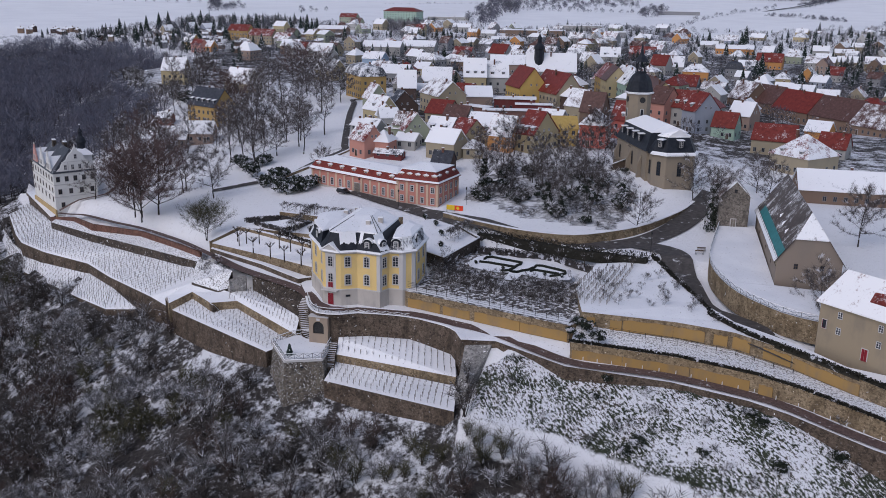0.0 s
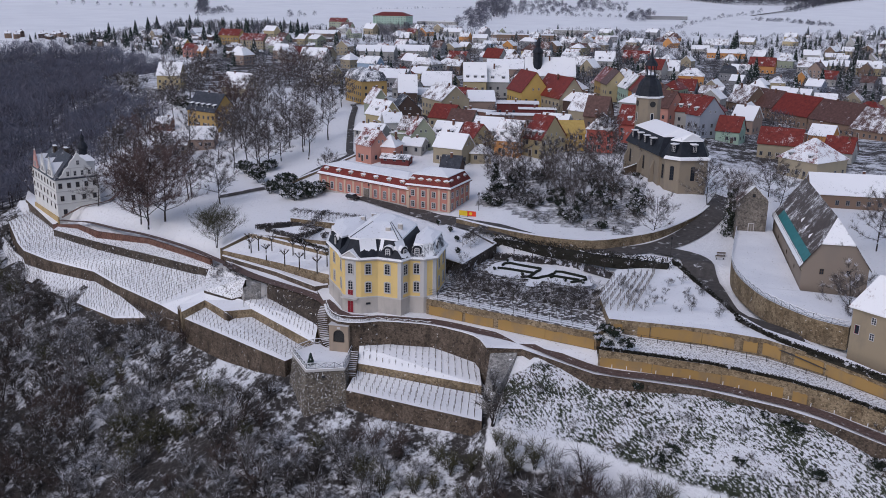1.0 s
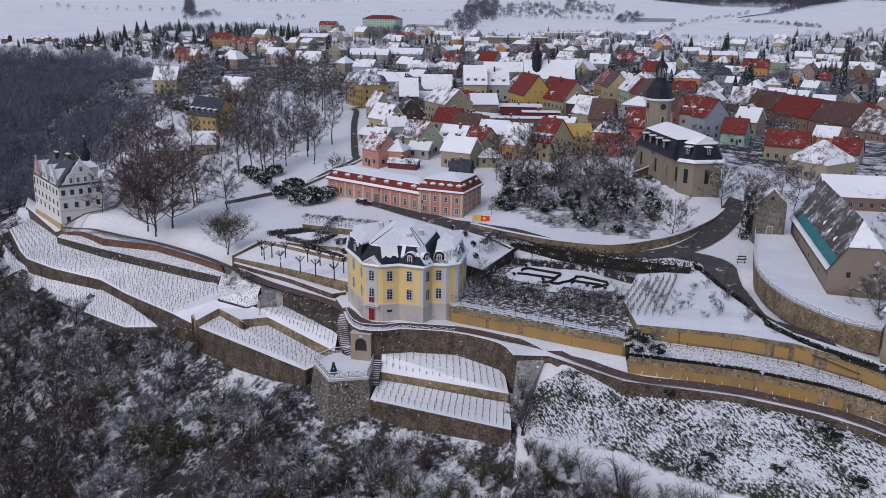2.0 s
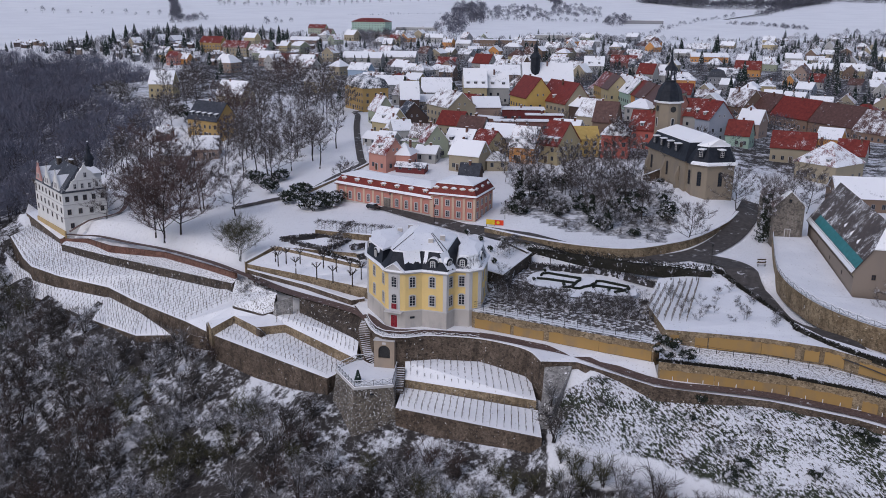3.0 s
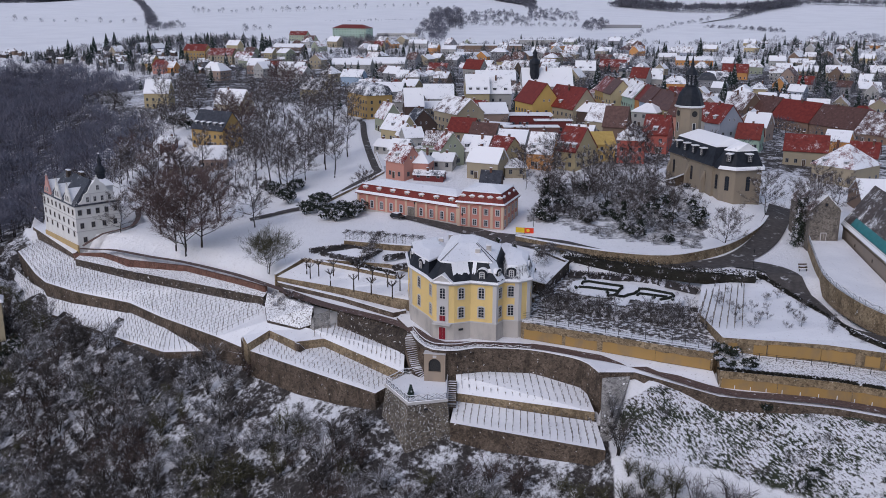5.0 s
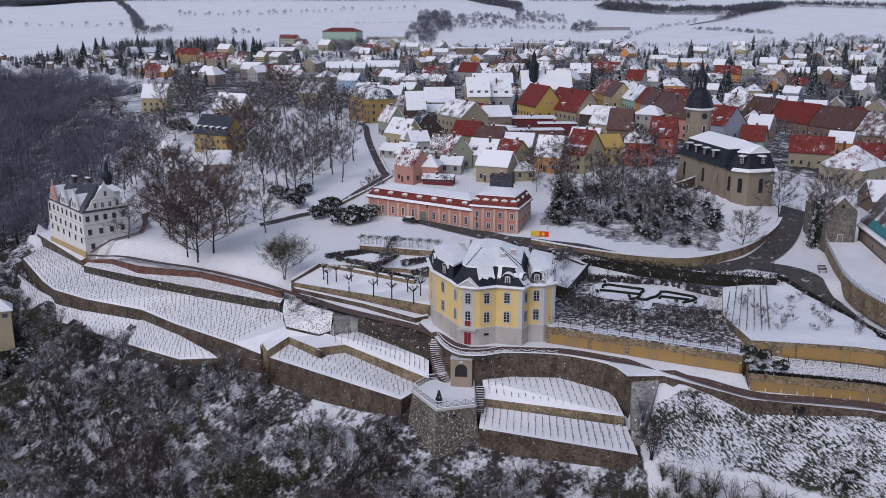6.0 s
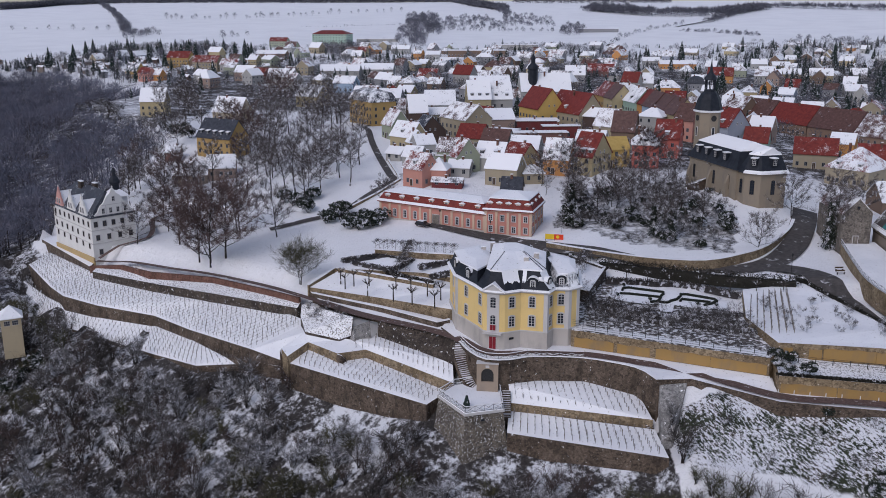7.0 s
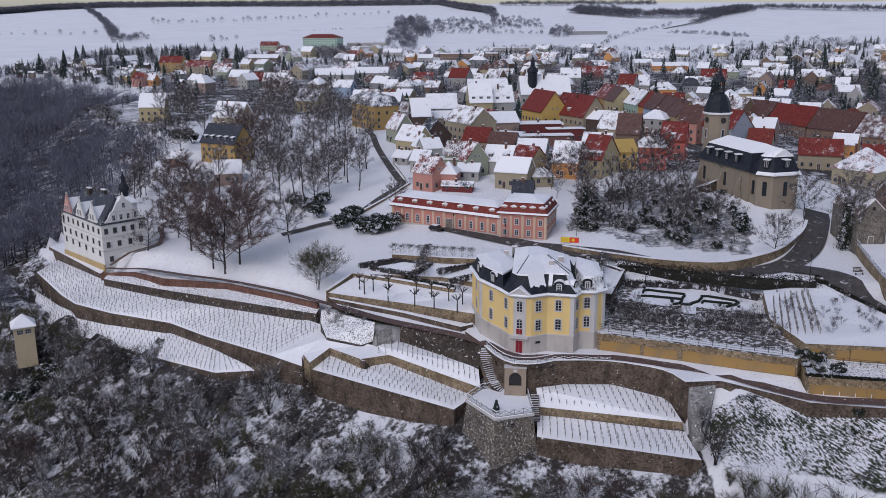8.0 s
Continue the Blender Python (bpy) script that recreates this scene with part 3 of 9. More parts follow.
slab("middle_terrace", OCHRE_LOW + TOP_FOOT[::-1] + [(4.5, 173, 1.2)], 4.5, stubble, stone_warm, "snowy terrace walk between two ochre walls")
ROAD_EDGE = [(88, 139, 1.5), (49.8, 153.8, 2.52), (42.4, 162.9, 2.88), (33.6, 170.8, 3.24), (29.2, 177.9, 3.84), (25.2, 193.7, 4.44), (21.2, 204, 4.68)]
slab("vineyard_slope", TOP_EDGE + ROAD_EDGE + [(8, 204, 3.2), (3.5, 186, 2.9)], 6.0, snow, stone_warm, "snowy vineyard slope below the road")


def panels(name, line, z_top, z_low, shares, label):
    """Ochre rendered fields set proud of a rubble wall, one by one."""
    for k, (a, b) in enumerate(shares):
        total = sum(math.dist(p[:2], q[:2]) for p, q in zip(line, line[1:]))

        def along(s):
            s *= total
            for p, q in zip(line, line[1:]):
                l = math.dist(p[:2], q[:2])
                if s <= l:
                    return tuple(p[i] + (q[i] - p[i]) * s / l for i in range(3)), ((q[1] - p[1]) / l, -(q[0] - p[0]) / l)
                s -= l
            return line[-1], ((q[1] - p[1]) / l, -(q[0] - p[0]) / l)
        steps = [along(a + (b - a) * j / 6) for j in range(7)]
        t = z_top + 0.15 * math.sin(k * 2.1)
        rings = []
        for j, (p, nrm) in enumerate(steps):
            t = z_top + 0.15 * math.sin(k * 2.1) + 0.12 * math.sin(j * 2.3 + k * 4.1)
            o = (p[0] + nrm[0] * 0.16, p[1] + nrm[1] * 0.16)
            i = (p[0] - nrm[0] * 0.2, p[1] - nrm[1] * 0.2)
            rings.append([(*o, p[2] - z_low), (*o, p[2] - t), (*i, p[2] - t), (*i, p[2] - z_low)])
        ob = Bits().loft(rings).make(name, ochre_panel)
        tagged(ob, label, "wall panel", "ochre rendered wall panels", "structure")


panels("rendered_panel", GARDEN_EDGE, 1.4, 3.35, [(0.02, 0.23), (0.25, 0.42), (0.45, 0.72), (0.722, 0.99)], "ochre rendered panel on the garden wall")
panels("rendered_panel", OCHRE_LOW, 1.4, 3.4, [(0.005, 0.12), (0.122, 0.27), (0.272, 0.4), (0.42, 0.45)], "ochre rendered panel on the lower wall")
panels("rendered_panel", TOP_EDGE, 0.9, 3.0, [(0.012, 0.03), (0.062, 0.087), (0.09, 0.194), (0.195, 0.26), (0.278, 0.306), (0.316, 0.355), (0.384, 0.442), (0.448, 0.588)], "ochre rendered panel on the upper wall")

strip("garden_walk", [(p[0], p[1] + 2.0, p[2]) for p in dense(GARDEN_EDGE, 3)], 2.4, snow, "snowy walk along the garden wall", "path", 0.1, False)

# the shadow on this retaining wall is put into its dark stone colour
slab("yew_terrace", [(-40.2, 230.9, 3.5), (-35.0, 236.2, 3.5), (-27.6, 229.3, 3.5), (-20.5, 218.0, 3.5), (-26.8, 199.3, 3.5), (-32.3, 204.3, 3.5)], 3.0, snow, stone_dark,
     "snowy terrace with clipped yews behind the castle")
wall_line("parapet_wall", [(-27.6, 229.3, 4.0), (-20.5, 218.0, 4.0), (-26.8, 199.3, 4.0), (-32.3, 204.3, 4.0)], 0.4, 0.5, stone_dark, "low snow-capped parapet of the yew terrace")

# ---- garden left of the castle ----
slab("lawn_terrace", [(-91.3, 220.1, -2.04), (-72.6, 208, -0.72), (-56.4, 196.1, 0.72), (-55, 196, 1.0), (-54, 208, 1.3), (-60.8, 209.9, 1.2), (-85.2, 225.4, 0.48)], 5.0, snow, stone_warm,
     "snowy lawn terrace with pollarded limes on a stone wall")
wall_line("garden_wall", dense([(-91.7, 220, -1.44), (-85.9, 226.4, 1.08), (-75.1, 219.2, 1.68), (-60.8, 209.9, 2.04)], 4), 0.5, 1.2, stone_warm, "ochre stone garden wall capped with snow")
wall_line("garden_wall", dense([(-90.1, 217.4, -2.64), (-71.7, 203.8, -1.68), (-59.3, 193.3, -1.2), (-56.8, 194.7, -1.08)], 4), 0.4, 0.5, stone_wall, "low kerb wall beside the path")
slab("upper_garden", [(-85, 224.7, 1.44), (-74.4, 229.4, 2.88), (-65.8, 231, 3.48), (-51.1, 229.9, 3.48), (-46, 222, 3.4), (-48, 210, 2.2), (-63.7, 218.9, 2.16)], 3.0, snow, stone_warm,
     "upper garden terrace with snowy beds")
wall_line("garden_wall", dense([(-76.4, 232.3, 4.32), (-63.8, 227.8, 4.68), (-50.5, 225, 4.8), (-42.5, 231.6, 4.8)], 4), 0.5, 1.8, stone_warm, "ochre garden wall with arches")

slab("path_verge", [(-91.3, 220.1, -2.04)[:2] + (-3.1,), (-72.6, 208, -0.72)[:2] + (-2.5,), (-56.4, 196.1, 0.72)[:2] + (-1.9,), (-55.9, 188.8, -2.1), (-62, 193.9, -2.58), (-77.5, 205.4, -3.24), (-87.9, 214.5, -3.72)], 1.5, snow, stone_wall,
     "narrow snowy verge between the kerb wall and the path", "verge")

# ---- roads ----
STREET = [(-81.3, 320, 4.32), (-81.6, 280.6, 3.6), (-63, 262.3, 3.48), (-50.5, 252.7, 3.48), (-37.3, 243.1, 3.84), (-21, 229.4, 4.56), (-6.3, 219.3, 4.92), (5.2, 215.3, 5.04), (17.4, 218.7, 5.16), (27.9, 231.2, 5.64), (37, 249.6, 6.48), (41.1, 260.5, 7.2)]
strip("road", curved(STREET[2:], 2.5), 6.5, asphalt, "wet asphalt street with slush along its edges", "road", 0.22)
strip("road", curved([(18.3, 216.4, 5.16), (24.7, 210.2, 5.16), (26.5, 197.2, 4.68), (28.2, 181.4, 3.96), (31.8, 175.5, 3.36), (37, 169, 2.88), (42.2, 161.9, 2.52), (84, 141, 1.8)], 2.5), 6.5, asphalt,
      "wet asphalt road leading down past the courtyard wall", "road", 0.5)
strip("road", curved([(-63, 264.5, 3.48), (-77.9, 274.5, 3), (-95.5, 278, 2.1), (-112, 272, 0)], 2.5), 3.2, asphalt, "narrow lane between the park and the stables", "road", 0.2)
strip("road", curved([(-89.7, 283.2, 3.9), (-83.8, 296.1, 5.9), (-77.9, 307.4, 7.9), (-79.2, 313.2, 8.4), (-84.9, 338.8, 9.5), (-91, 368.1, 11.4), (-95.2, 393, 13.1), (-98.2, 404.5, 13.1), (-88, 410, 13), (-76, 402, 13)], 2.5), 2.5, asphalt, "lane climbing into the town", "road", 0.25)
wall_line("lane_wall", dense([(-90.5, 280.5, 4.0), (-81.5, 294.5, 6.6), (-75.5, 306.5, 8.6), (-76.8, 313.4, 9.1), (-82.4, 338.8, 10.2)], 3), 0.4, 0.8, stone_warm, "low wall beside the climbing lane")
strip("road", curved([(34.2, 412.7, 9.6), (26.7, 469.1, 10.8), (19.9, 553.3, 10.8), (13.9, 628.6, 10.8)], 3), 7.0, asphalt, "town street between rows of houses", "road", 0.25)
strip("road", curved([(60, 1000, 14), (104.5, 1094.3, 15.2), (146.5, 1252.7, 19.1), (192, 1363.6, 21.5), (250.5, 1495.6, 24.4), (326.3, 1677.7, 28.3), (424, 1892.6, 33.6), (588.7, 2310.3, 45.6), (785.8, 2820, 64.2)], 12), 7.0, asphalt, "country road across the snowy fields", "road", 0.9)
wall_line("churchyard_wall", curved([(-32.4, 238.6, 4.68), (-21, 227.5, 5.52), (-9.1, 218.3, 6.36), (2.6, 216.2, 6.48), (12.4, 221.1, 6.72), (20.4, 228, 6.96), (30, 241.4, 7.68), (34.5, 250.4, 8.4)], 3), 0.6, 1.2, stone_warm,
          "low ochre stone wall along the street")
# courtyard with its retaining wall
COURT = [(37.9, 226.6, 7.92), (33.4, 206.2, 7.68), (32, 196.9, 7.44), (32.4, 187.6, 7.2), (35.3, 177.3, 6.84), (41.7, 168.8, 6.36), (47.4, 166.1, 6)]
slab("courtyard", curved(COURT, 3) + [(56.1, 183.8, 6), (43.4, 185.6, 6.36), (46.7, 228.4, 7.92)], 4.5, snow, stone_warm, "snowy walled courtyard beside the old barn")


PARTERRE = [(-21.7, 203.8, 1.45), (-19.8, 209.2, 1.45), (-16.5, 211.8, 1.45), (-13.3, 210.8, 1.45), (-9.6, 207.3, 1.45), (-7, 208, 1.45), (-3.5, 205, 1.45), (1.2, 202.2, 1.45), (3.2, 198.8, 1.45), (2.2, 195.2, 1.45), (-2.1, 194.4, 1.45), (-6.2, 195.8, 1.45), (-8.5, 197.1, 1.45), (-9.8, 192.4, 1.45), (-12.4, 192.8, 1.45), (-11.5, 198, 1.45), (-14.5, 197.6, 1.45), (-18.2, 199.2, 1.45), (-20.6, 200.6, 1.45)]
bed_sheet = mesh("parterre", PARTERRE, [f[::1] for f in tessellate_polygon([[Vector((x, y, 0)) for x, y, z in PARTERRE]])], snow)
for v in bed_sheet.data.vertices:
    v.co.z += 0.3
tagged(bed_sheet, "open snow-covered parterre between clipped box hedges", "flower bed", kind="structure")
HOLLOWS = [(q, (min(p[0] for p in q), max(p[0] for p in q), min(p[1] for p in q), max(p[1] for p in q))) for q in BEDS]
TRODDEN = dense(WALKWAY, 1.5)
build_ground()
# ---- vines in rows ----
def vine_rows(label, top, low, gap, spacing=1.25):
    """Rows of bare vines on stakes, running from the upper edge of a bed to its lower edge."""
    rnd = random.Random(len(label) + round(top[0][0]))
    b = Bits()

    def along(line, s):
        total = sum(math.dist(p, q) for p, q in zip(line, line[1:]))
        s *= total
        for p, q in zip(line, line[1:]):
            l = math.dist(p, q)
            if s <= l + 1e-6:
                return Vector(p).lerp(Vector(q), s / l)
            s -= l
        return Vector(line[-1])
    length = (sum(math.dist(p, q) for p, q in zip(top, top[1:])) + sum(math.dist(p, q) for p, q in zip(low, low[1:]))) / 2
    rows = max(2, int(length / gap))
    for r in range(rows):
        s = (r + 0.5) / rows
        p, q = along(top, s), along(low, s)
        n = max(2, int((q - p).length / spacing))
        side = Vector((-(q - p).y, (q - p).x, 0)).normalized()
        for k in range(n):
            c = p.lerp(q, (k + 0.5 + rnd.uniform(-0.2, 0.2)) / n)
            h = rnd.uniform(1.0, 1.45)
            b.beam(c - Vector((0, 0, 0.2)), c + Vector((rnd.uniform(-0.1, 0.1), rnd.uniform(-0.1, 0.1), h)), 0.055, 0, 3)
            for _ in range(3):
                d = (q - p).normalized() * rnd.uniform(-0.5, 0.5) + side * rnd.uniform(-0.2, 0.2)
                b.beam(c + Vector((0, 0, h * rnd.uniform(0.5, 0.8))), c + d + Vector((0, 0, h * rnd.uniform(0.7, 1.05))), 0.03, 1, 3, 0.012)
        # the wire and the trodden earth along the row
        b.beam(p + Vector((0, 0, 0.75)), q + Vector((0, 0, 0.75)), 0.022, 1, 3)
    ob = b.make("grapevines", [post_wood, twig_brown])
    return tagged(ob, label, "vines", kind="stuff")


vine_rows("bare vines on stakes in the small castle vineyard", [(-44.5, 173.7, -7.08), (-32.5, 177, -6.96), (-21, 174.2, -7.32)], [(-44.2, 171.2, -9.36), (-19.2, 164.8, -9.48)], 1.35)
vine_rows("bare vines on stakes in the lower castle vineyard", [(-44.5, 170.7, -11.16), (-19, 163.3, -11.16)], [(-45.1, 164.5, -12.48), (-18.6, 154.4, -11.88)], 1.35)
vine_rows("bare vines on stakes in the long terrace", [(-90.2, 199.4, -10.92), (-88.8, 200.6, -10.2), (-75.4, 196.2, -10.08), (-57.2, 180.3, -10.8)], [(-90.2, 195, -12), (-61.2, 174.9, -11.52)], 1.5)
vine_rows("bare vines on the narrow terrace", [(-78.5, 198.2, -7.68), (-72.9, 199.4, -7.08), (-56.2, 181.6, -6.24)], [(-77.8, 195.5, -8.28), (-73.6, 194.2, -8.16), (-56, 179.2, -8.64)], 1.5)
vine_rows("bare vines across the broad terrace", UPPER[:6], LOWER[:7], 1.7)
vine_rows("bare vines across the lowest terrace", [(-200.8, 290.7, -20.4), (-177.3, 263, -19.2), (-169.5, 255.3, -18.72), (-155.5, 245.1, -18.12), (-136.1, 235.7, -17.64), (-123.1, 223.9, -17.04), (-110.2, 210.3, -16.56)], FOOT[:7], 1.7)
vine_rows("bare vines on the slope by the road", [(6.4, 194.7, 4.1), (16.9, 200.7, 4.1)], [(0.3, 175.4, 3.5), (10.2, 175.2, 3.5)], 1.55, 0.9)

# ---- windows and doors ----
WIN = {}


def window_mesh(w, h, arch=False, bars=(2, 3), frame_mat=None, surround=0.0):
    """A window that looks towards -y: a stone surround, a painted frame with glazing bars and dark panes."""
    key = (round(w, 2), round(h, 2), arch, bars, frame_mat.name if frame_mat else "", surround)
    if key in WIN:
        return WIN[key]
    b = Bits()
    top = [(w / 2, h), (-w / 2, h)]
    if arch:
        top = [(w / 2 * math.cos(math.pi * k / 6), h - 0.25 * w + 0.25 * w * math.sin(math.pi * k / 6)) for k in range(7)]
    ring = [(-w / 2, 0), (w / 2, 0)] + top
    n = len(ring)
    if surround:
        big = [(x * (w + 2 * surround) / w, z * (h + 2 * surround) / h - surround) for x, z in ring]
        b.loft([[(x, 0.05, z) for x, z in big], [(x, -0.1, z) for x, z in big]], 2, False, False)
        b.add([(x, -0.1, z) for x, z in big] + [(x, -0.1, z) for x, z in ring], [((k + 1) % n, k, n + k, n + (k + 1) % n) for k in range(n)], 2)
    b.add([(x, -0.015, z) for x, z in ring], [tuple(range(n))], 1)
    t = 0.07 if w > 0.8 else 0.05
    b.box(-w / 2, -0.06, 0, -w / 2 + t, -0.02, h * 0.93, 0)
    b.box(w / 2 - t, -0.06, 0, w / 2, -0.02, h * 0.93, 0)
    b.box(-w / 2, -0.065, 0, w / 2, -0.02, t, 0)
    b.box(-w / 2 + t, -0.06, h - t - (0.1 * w if arch else 0), w / 2 - t, -0.02, h - (0.1 * w if arch else 0), 0)
    for k in range(1, bars[0]):
        x = -w / 2 + w * k / bars[0]
        b.box(x - 0.035, -0.06, t, x + 0.035, -0.025, h - t, 0)
    for k in range(1, bars[1]):
        z = h * k / bars[1]
        b.box(-w / 2 + t, -0.055, z - 0.03, w / 2 - t, -0.025, z + 0.03, 0)
    me = bpy.data.meshes.new("window")
    me.from_pydata(b.v, [], b.f)
    for m in (frame_mat or white_paint, glass, castle_trim):
        me.materials.append(m)
    me.polygons.foreach_set("material_index", b.i)
    WIN[key] = me
    return me


def put_window(me, parent, x, y, z, turn, proud=0.03, name="window", label=""):
    ob = new(name, me)
    ob.parent = parent
    r = radians(turn)
    ob.matrix_local = pose(x + math.sin(r) * proud, y - math.cos(r) * proud, z, 0, 0, turn)
    return tagged(ob, label)


def on_wall(me, parent, a, b, share, z, name="window", proud=0.03, label=""):
    """Sets a window into the wall that runs from a to b, facing to the right of that way."""
    x, y = a[0] + (b[0] - a[0]) * share, a[1] + (b[1] - a[1]) * share
    return put_window(me, parent, x, y, z, math.degrees(math.atan2(b[1] - a[1], b[0] - a[0])), proud, name, label)


def inset(poly, k, cx, cy, z):
    return [(cx + (x - cx) * k, cy + (y - cy) * k, z) for x, y in poly]


def grow(poly, w):
    """A counterclockwise ring moved outwards by w."""
    out, n = [], len(poly)
    for k in range(n):
        a, p, c = Vector(poly[k - 1]), Vector(poly[k]), Vector(poly[(k + 1) % n])
        u, v = (p - a).normalized(), (c - p).normalized()
        m = Vector((u.y + v.y, -u.x - v.x))
        m /= max(0.5, 1 + u.dot(v))
        out.append(tuple(p + m * w))
    return out


# ---- the yellow castle ----
FOOT_RING = [(-56.8, 200.0), (-55.3, 190.8), (-51.0, 183.2), (-49.8, 180.5), (-49.2, 180.1), (-46.6, 179.3), (-45.6, 179.3), (-42.4, 180.7), (-37.3, 179.5), (-35.9, 182.0), (-32.9, 181.9),
             (-30.6, 183.6), (-29.8, 193.5), (-33.5, 202.0), (-50, 206.0)]
ZB, ZP, ZE, TALL = -1.9, 1.7, 9.8, 3.5


def mansard(t, ring, z, tall, lean, rise, top, k_top, dark):
    """A slate skirt over a ring, and above it a flatter cap deep in snow."""
    ring = ccw(ring)
    Bits().loft([[(x, y, z) for x, y in grow(ring, 0.35)], [(x, y, z + tall * 0.16) for x, y in grow(ring, -0.05)], [(x, y, z + tall * 0.5) for x, y in grow(ring, -lean * 0.55)], [(x, y, z + tall) for x, y in grow(ring, -lean)]], 0, False, True).make("roof_skirt", dark, t, "dark slate mansard skirt")
    up = grow(ring, -lean + 0.18)
    Bits().loft([[(x, y, z + tall) for x, y in up], [(x, y, z + tall + 0.3) for x, y in grow(ring, -lean + 0.1)], [(top[0] + (x - top[0]) * k_top, top[1] + (y - top[1]) * k_top, z + tall + rise) for x, y in up]]).make("roof_cap", snow, t, "upper roof under deep snow")
    return up


def build_castle():
    t = thing("castle", "yellow rococo castle with grey trim and snowy slate roof", "castle")
    ring = ccw(FOOT_RING)
    Bits().loft([[(x, y, ZB - 3) for x, y in grow(ring, 0.12)], [(x, y, ZP) for x, y in grow(ring, 0.12)]]).make("plinth", castle_base, t, "pale grey plastered plinth")
    Bits().loft([[(x, y, ZP) for x, y in ring], [(x, y, ZE) for x, y in ring]]).make("wall", castle_yellow, t)
    Bits().loft([[(x, y, ZP - 0.1) for x, y in grow(ring, 0.2)], [(x, y, ZP + 0.12) for x, y in grow(ring, 0.2)]]).make("plinth_moulding", castle_trim, t)
    Bits().loft([[(x, y, ZE - 0.25) for x, y in grow(ring, 0.15)], [(x, y, ZE) for x, y in grow(ring, 0.5)], [(x, y, ZE + 0.2) for x, y in grow(ring, 0.55)]]).make("cornice", castle_trim, t)
    Bits().loft([[(x, y, ZE + 0.22) for x, y in grow(ring, 0.62)], [(x, y, ZE + 0.5) for x, y in grow(ring, 0.45)], [(x, y, ZE + 0.6) for x, y in grow(ring, -0.1)]]).make("eaves_snow", snow, t, "thick snow along the eaves")
    R = FOOT_RING
    patchy = tiles("slate", 0.45)
    # the high middle roof, and the lower ones of the two wings
    mid = mansard(t, [R[2], R[3], R[4], R[5], R[6], R[7], R[8], R[9], (-34.6, 196), (-40, 203.5), (-49, 203.5)], ZE + 0.3, TALL, 1.9, 1.7, (-43.6, 195.5), 0.36, slate)
    mansard(t, [R[0], R[1], R[2], (-46, 192), (-49.5, 206)], ZE + 0.3, 2.6, 1.0, 0.8, (-51.5, 198), 0.5, slate)
    mansard(t, [R[9], R[10], R[11], R[12], (-35, 199), (-36.5, 190)], ZE + 0.3, 2.6, 0.9, 0.9, (-33, 190), 0.4, patchy)
    # snow lying on the right-hand slopes of the middle roof, down to a ragged edge
    for p, q, s0, s1, low in ((R[6], R[7], 0.0, 1.0, 0.42), (R[7], R[8], 0.0, 0.15, 0.4), (R[8], R[9], 0.0, 1.0, 0.1)):
        p, q = Vector(p), Vector(q)
        nn = Vector((q.y - p.y, -(q.x - p.x))).normalized()
        rows = []
        for j in range(13):
            c0 = p.lerp(q, s0 + (s1 - s0) * j / 12)
            cut = max(0.05, low + 0.05 * math.sin(j * 1.1 + p.x) + 0.03 * math.sin(j * 2.7))
            row = []
            for f in (cut, max(cut + 0.05, 0.55), 1.02):
                inn = (-0.05 + (1.05 + 0.05) * (f - 0.16) / 0.34) if f < 0.5 else 1.05 + 0.85 * (f - 0.5) / 0.5
                w = c0 - nn * (inn - 0.14)
                row.append((w.x, w.y, ZE + 0.38 + TALL * f))
            rows.append(row)
        Bits().add([v for r in rows for v in r], [(3 * j + k, 3 * j + 3 + k, 3 * j + 4 + k, 3 * j + 1 + k) for j in range(12) for k in (0, 1)]).make("slope_snow", snow, t)
    cap_top = ZE + 0.3 + TALL + 1.7
    for k in (1, 6, 7):
        a = mid[k]
        Bits().beam((a[0], a[1], ZE + TALL + 0.65), (-43.6 + (a[0] + 43.6) * 0.36, 195.5 + (a[1] - 195.5) * 0.36, cap_top), 0.08, 0, 4).make("ridge_seam", slate, t)
    for x, y, z in ((-49.5, 199.5, ZE + 3.6), (-47.5, 202.0, ZE + 3.8), (-39.0, 188.5, ZE + 5.2), (-41.2, 186.2, ZE + 5.0)):
        Bits().box(x - 0.5, y - 0.4, z - 1.5, x + 0.5, y + 0.4, z + 0.5).make("chimney", castle_base, t)
        Bits().box(x - 0.55, y - 0.45, z + 0.5, x + 0.55, y + 0.45, z + 0.7).make("chimney_snow", snow, t)
    # grey corner strips
    for k in (1, 8, 10, 11, 12):
        x, y = FOOT_RING[k]
        for z0, z1 in ((ZP + 0.12, ZE - 0.2),):
            a, c = Vector(FOOT_RING[k - 1]), Vector(FOOT_RING[(k + 1) % len(FOOT_RING)])
            p = Vector((x, y))
            u, v = (a - p).normalized() * 0.75, (c - p).normalized() * 0.75
            o = -((u + v).normalized() if (u + v).length > 0.1 else Vector((0, 1))) * 0.09
            q = [p + u, p + u * 0.1 + v * 0.1, p + v]
            pts = [p + u + o, p + o, p + v + o, p + v - o, p - o * 2, p + u - o]
            Bits().loft([[(w.x, w.y, z0) for w in ccw([tuple(w) for w in pts]) for w in [Vector(w)]], [(w.x, w.y, z1) for w in ccw([tuple(w) for w in pts]) for w in [Vector(w)]]]).make("quoin", castle_trim, t)
    # windows, storey by storey
    low = high = window_mesh(1.2, 2.25, True, (2, 4), castle_trim, 0.17)
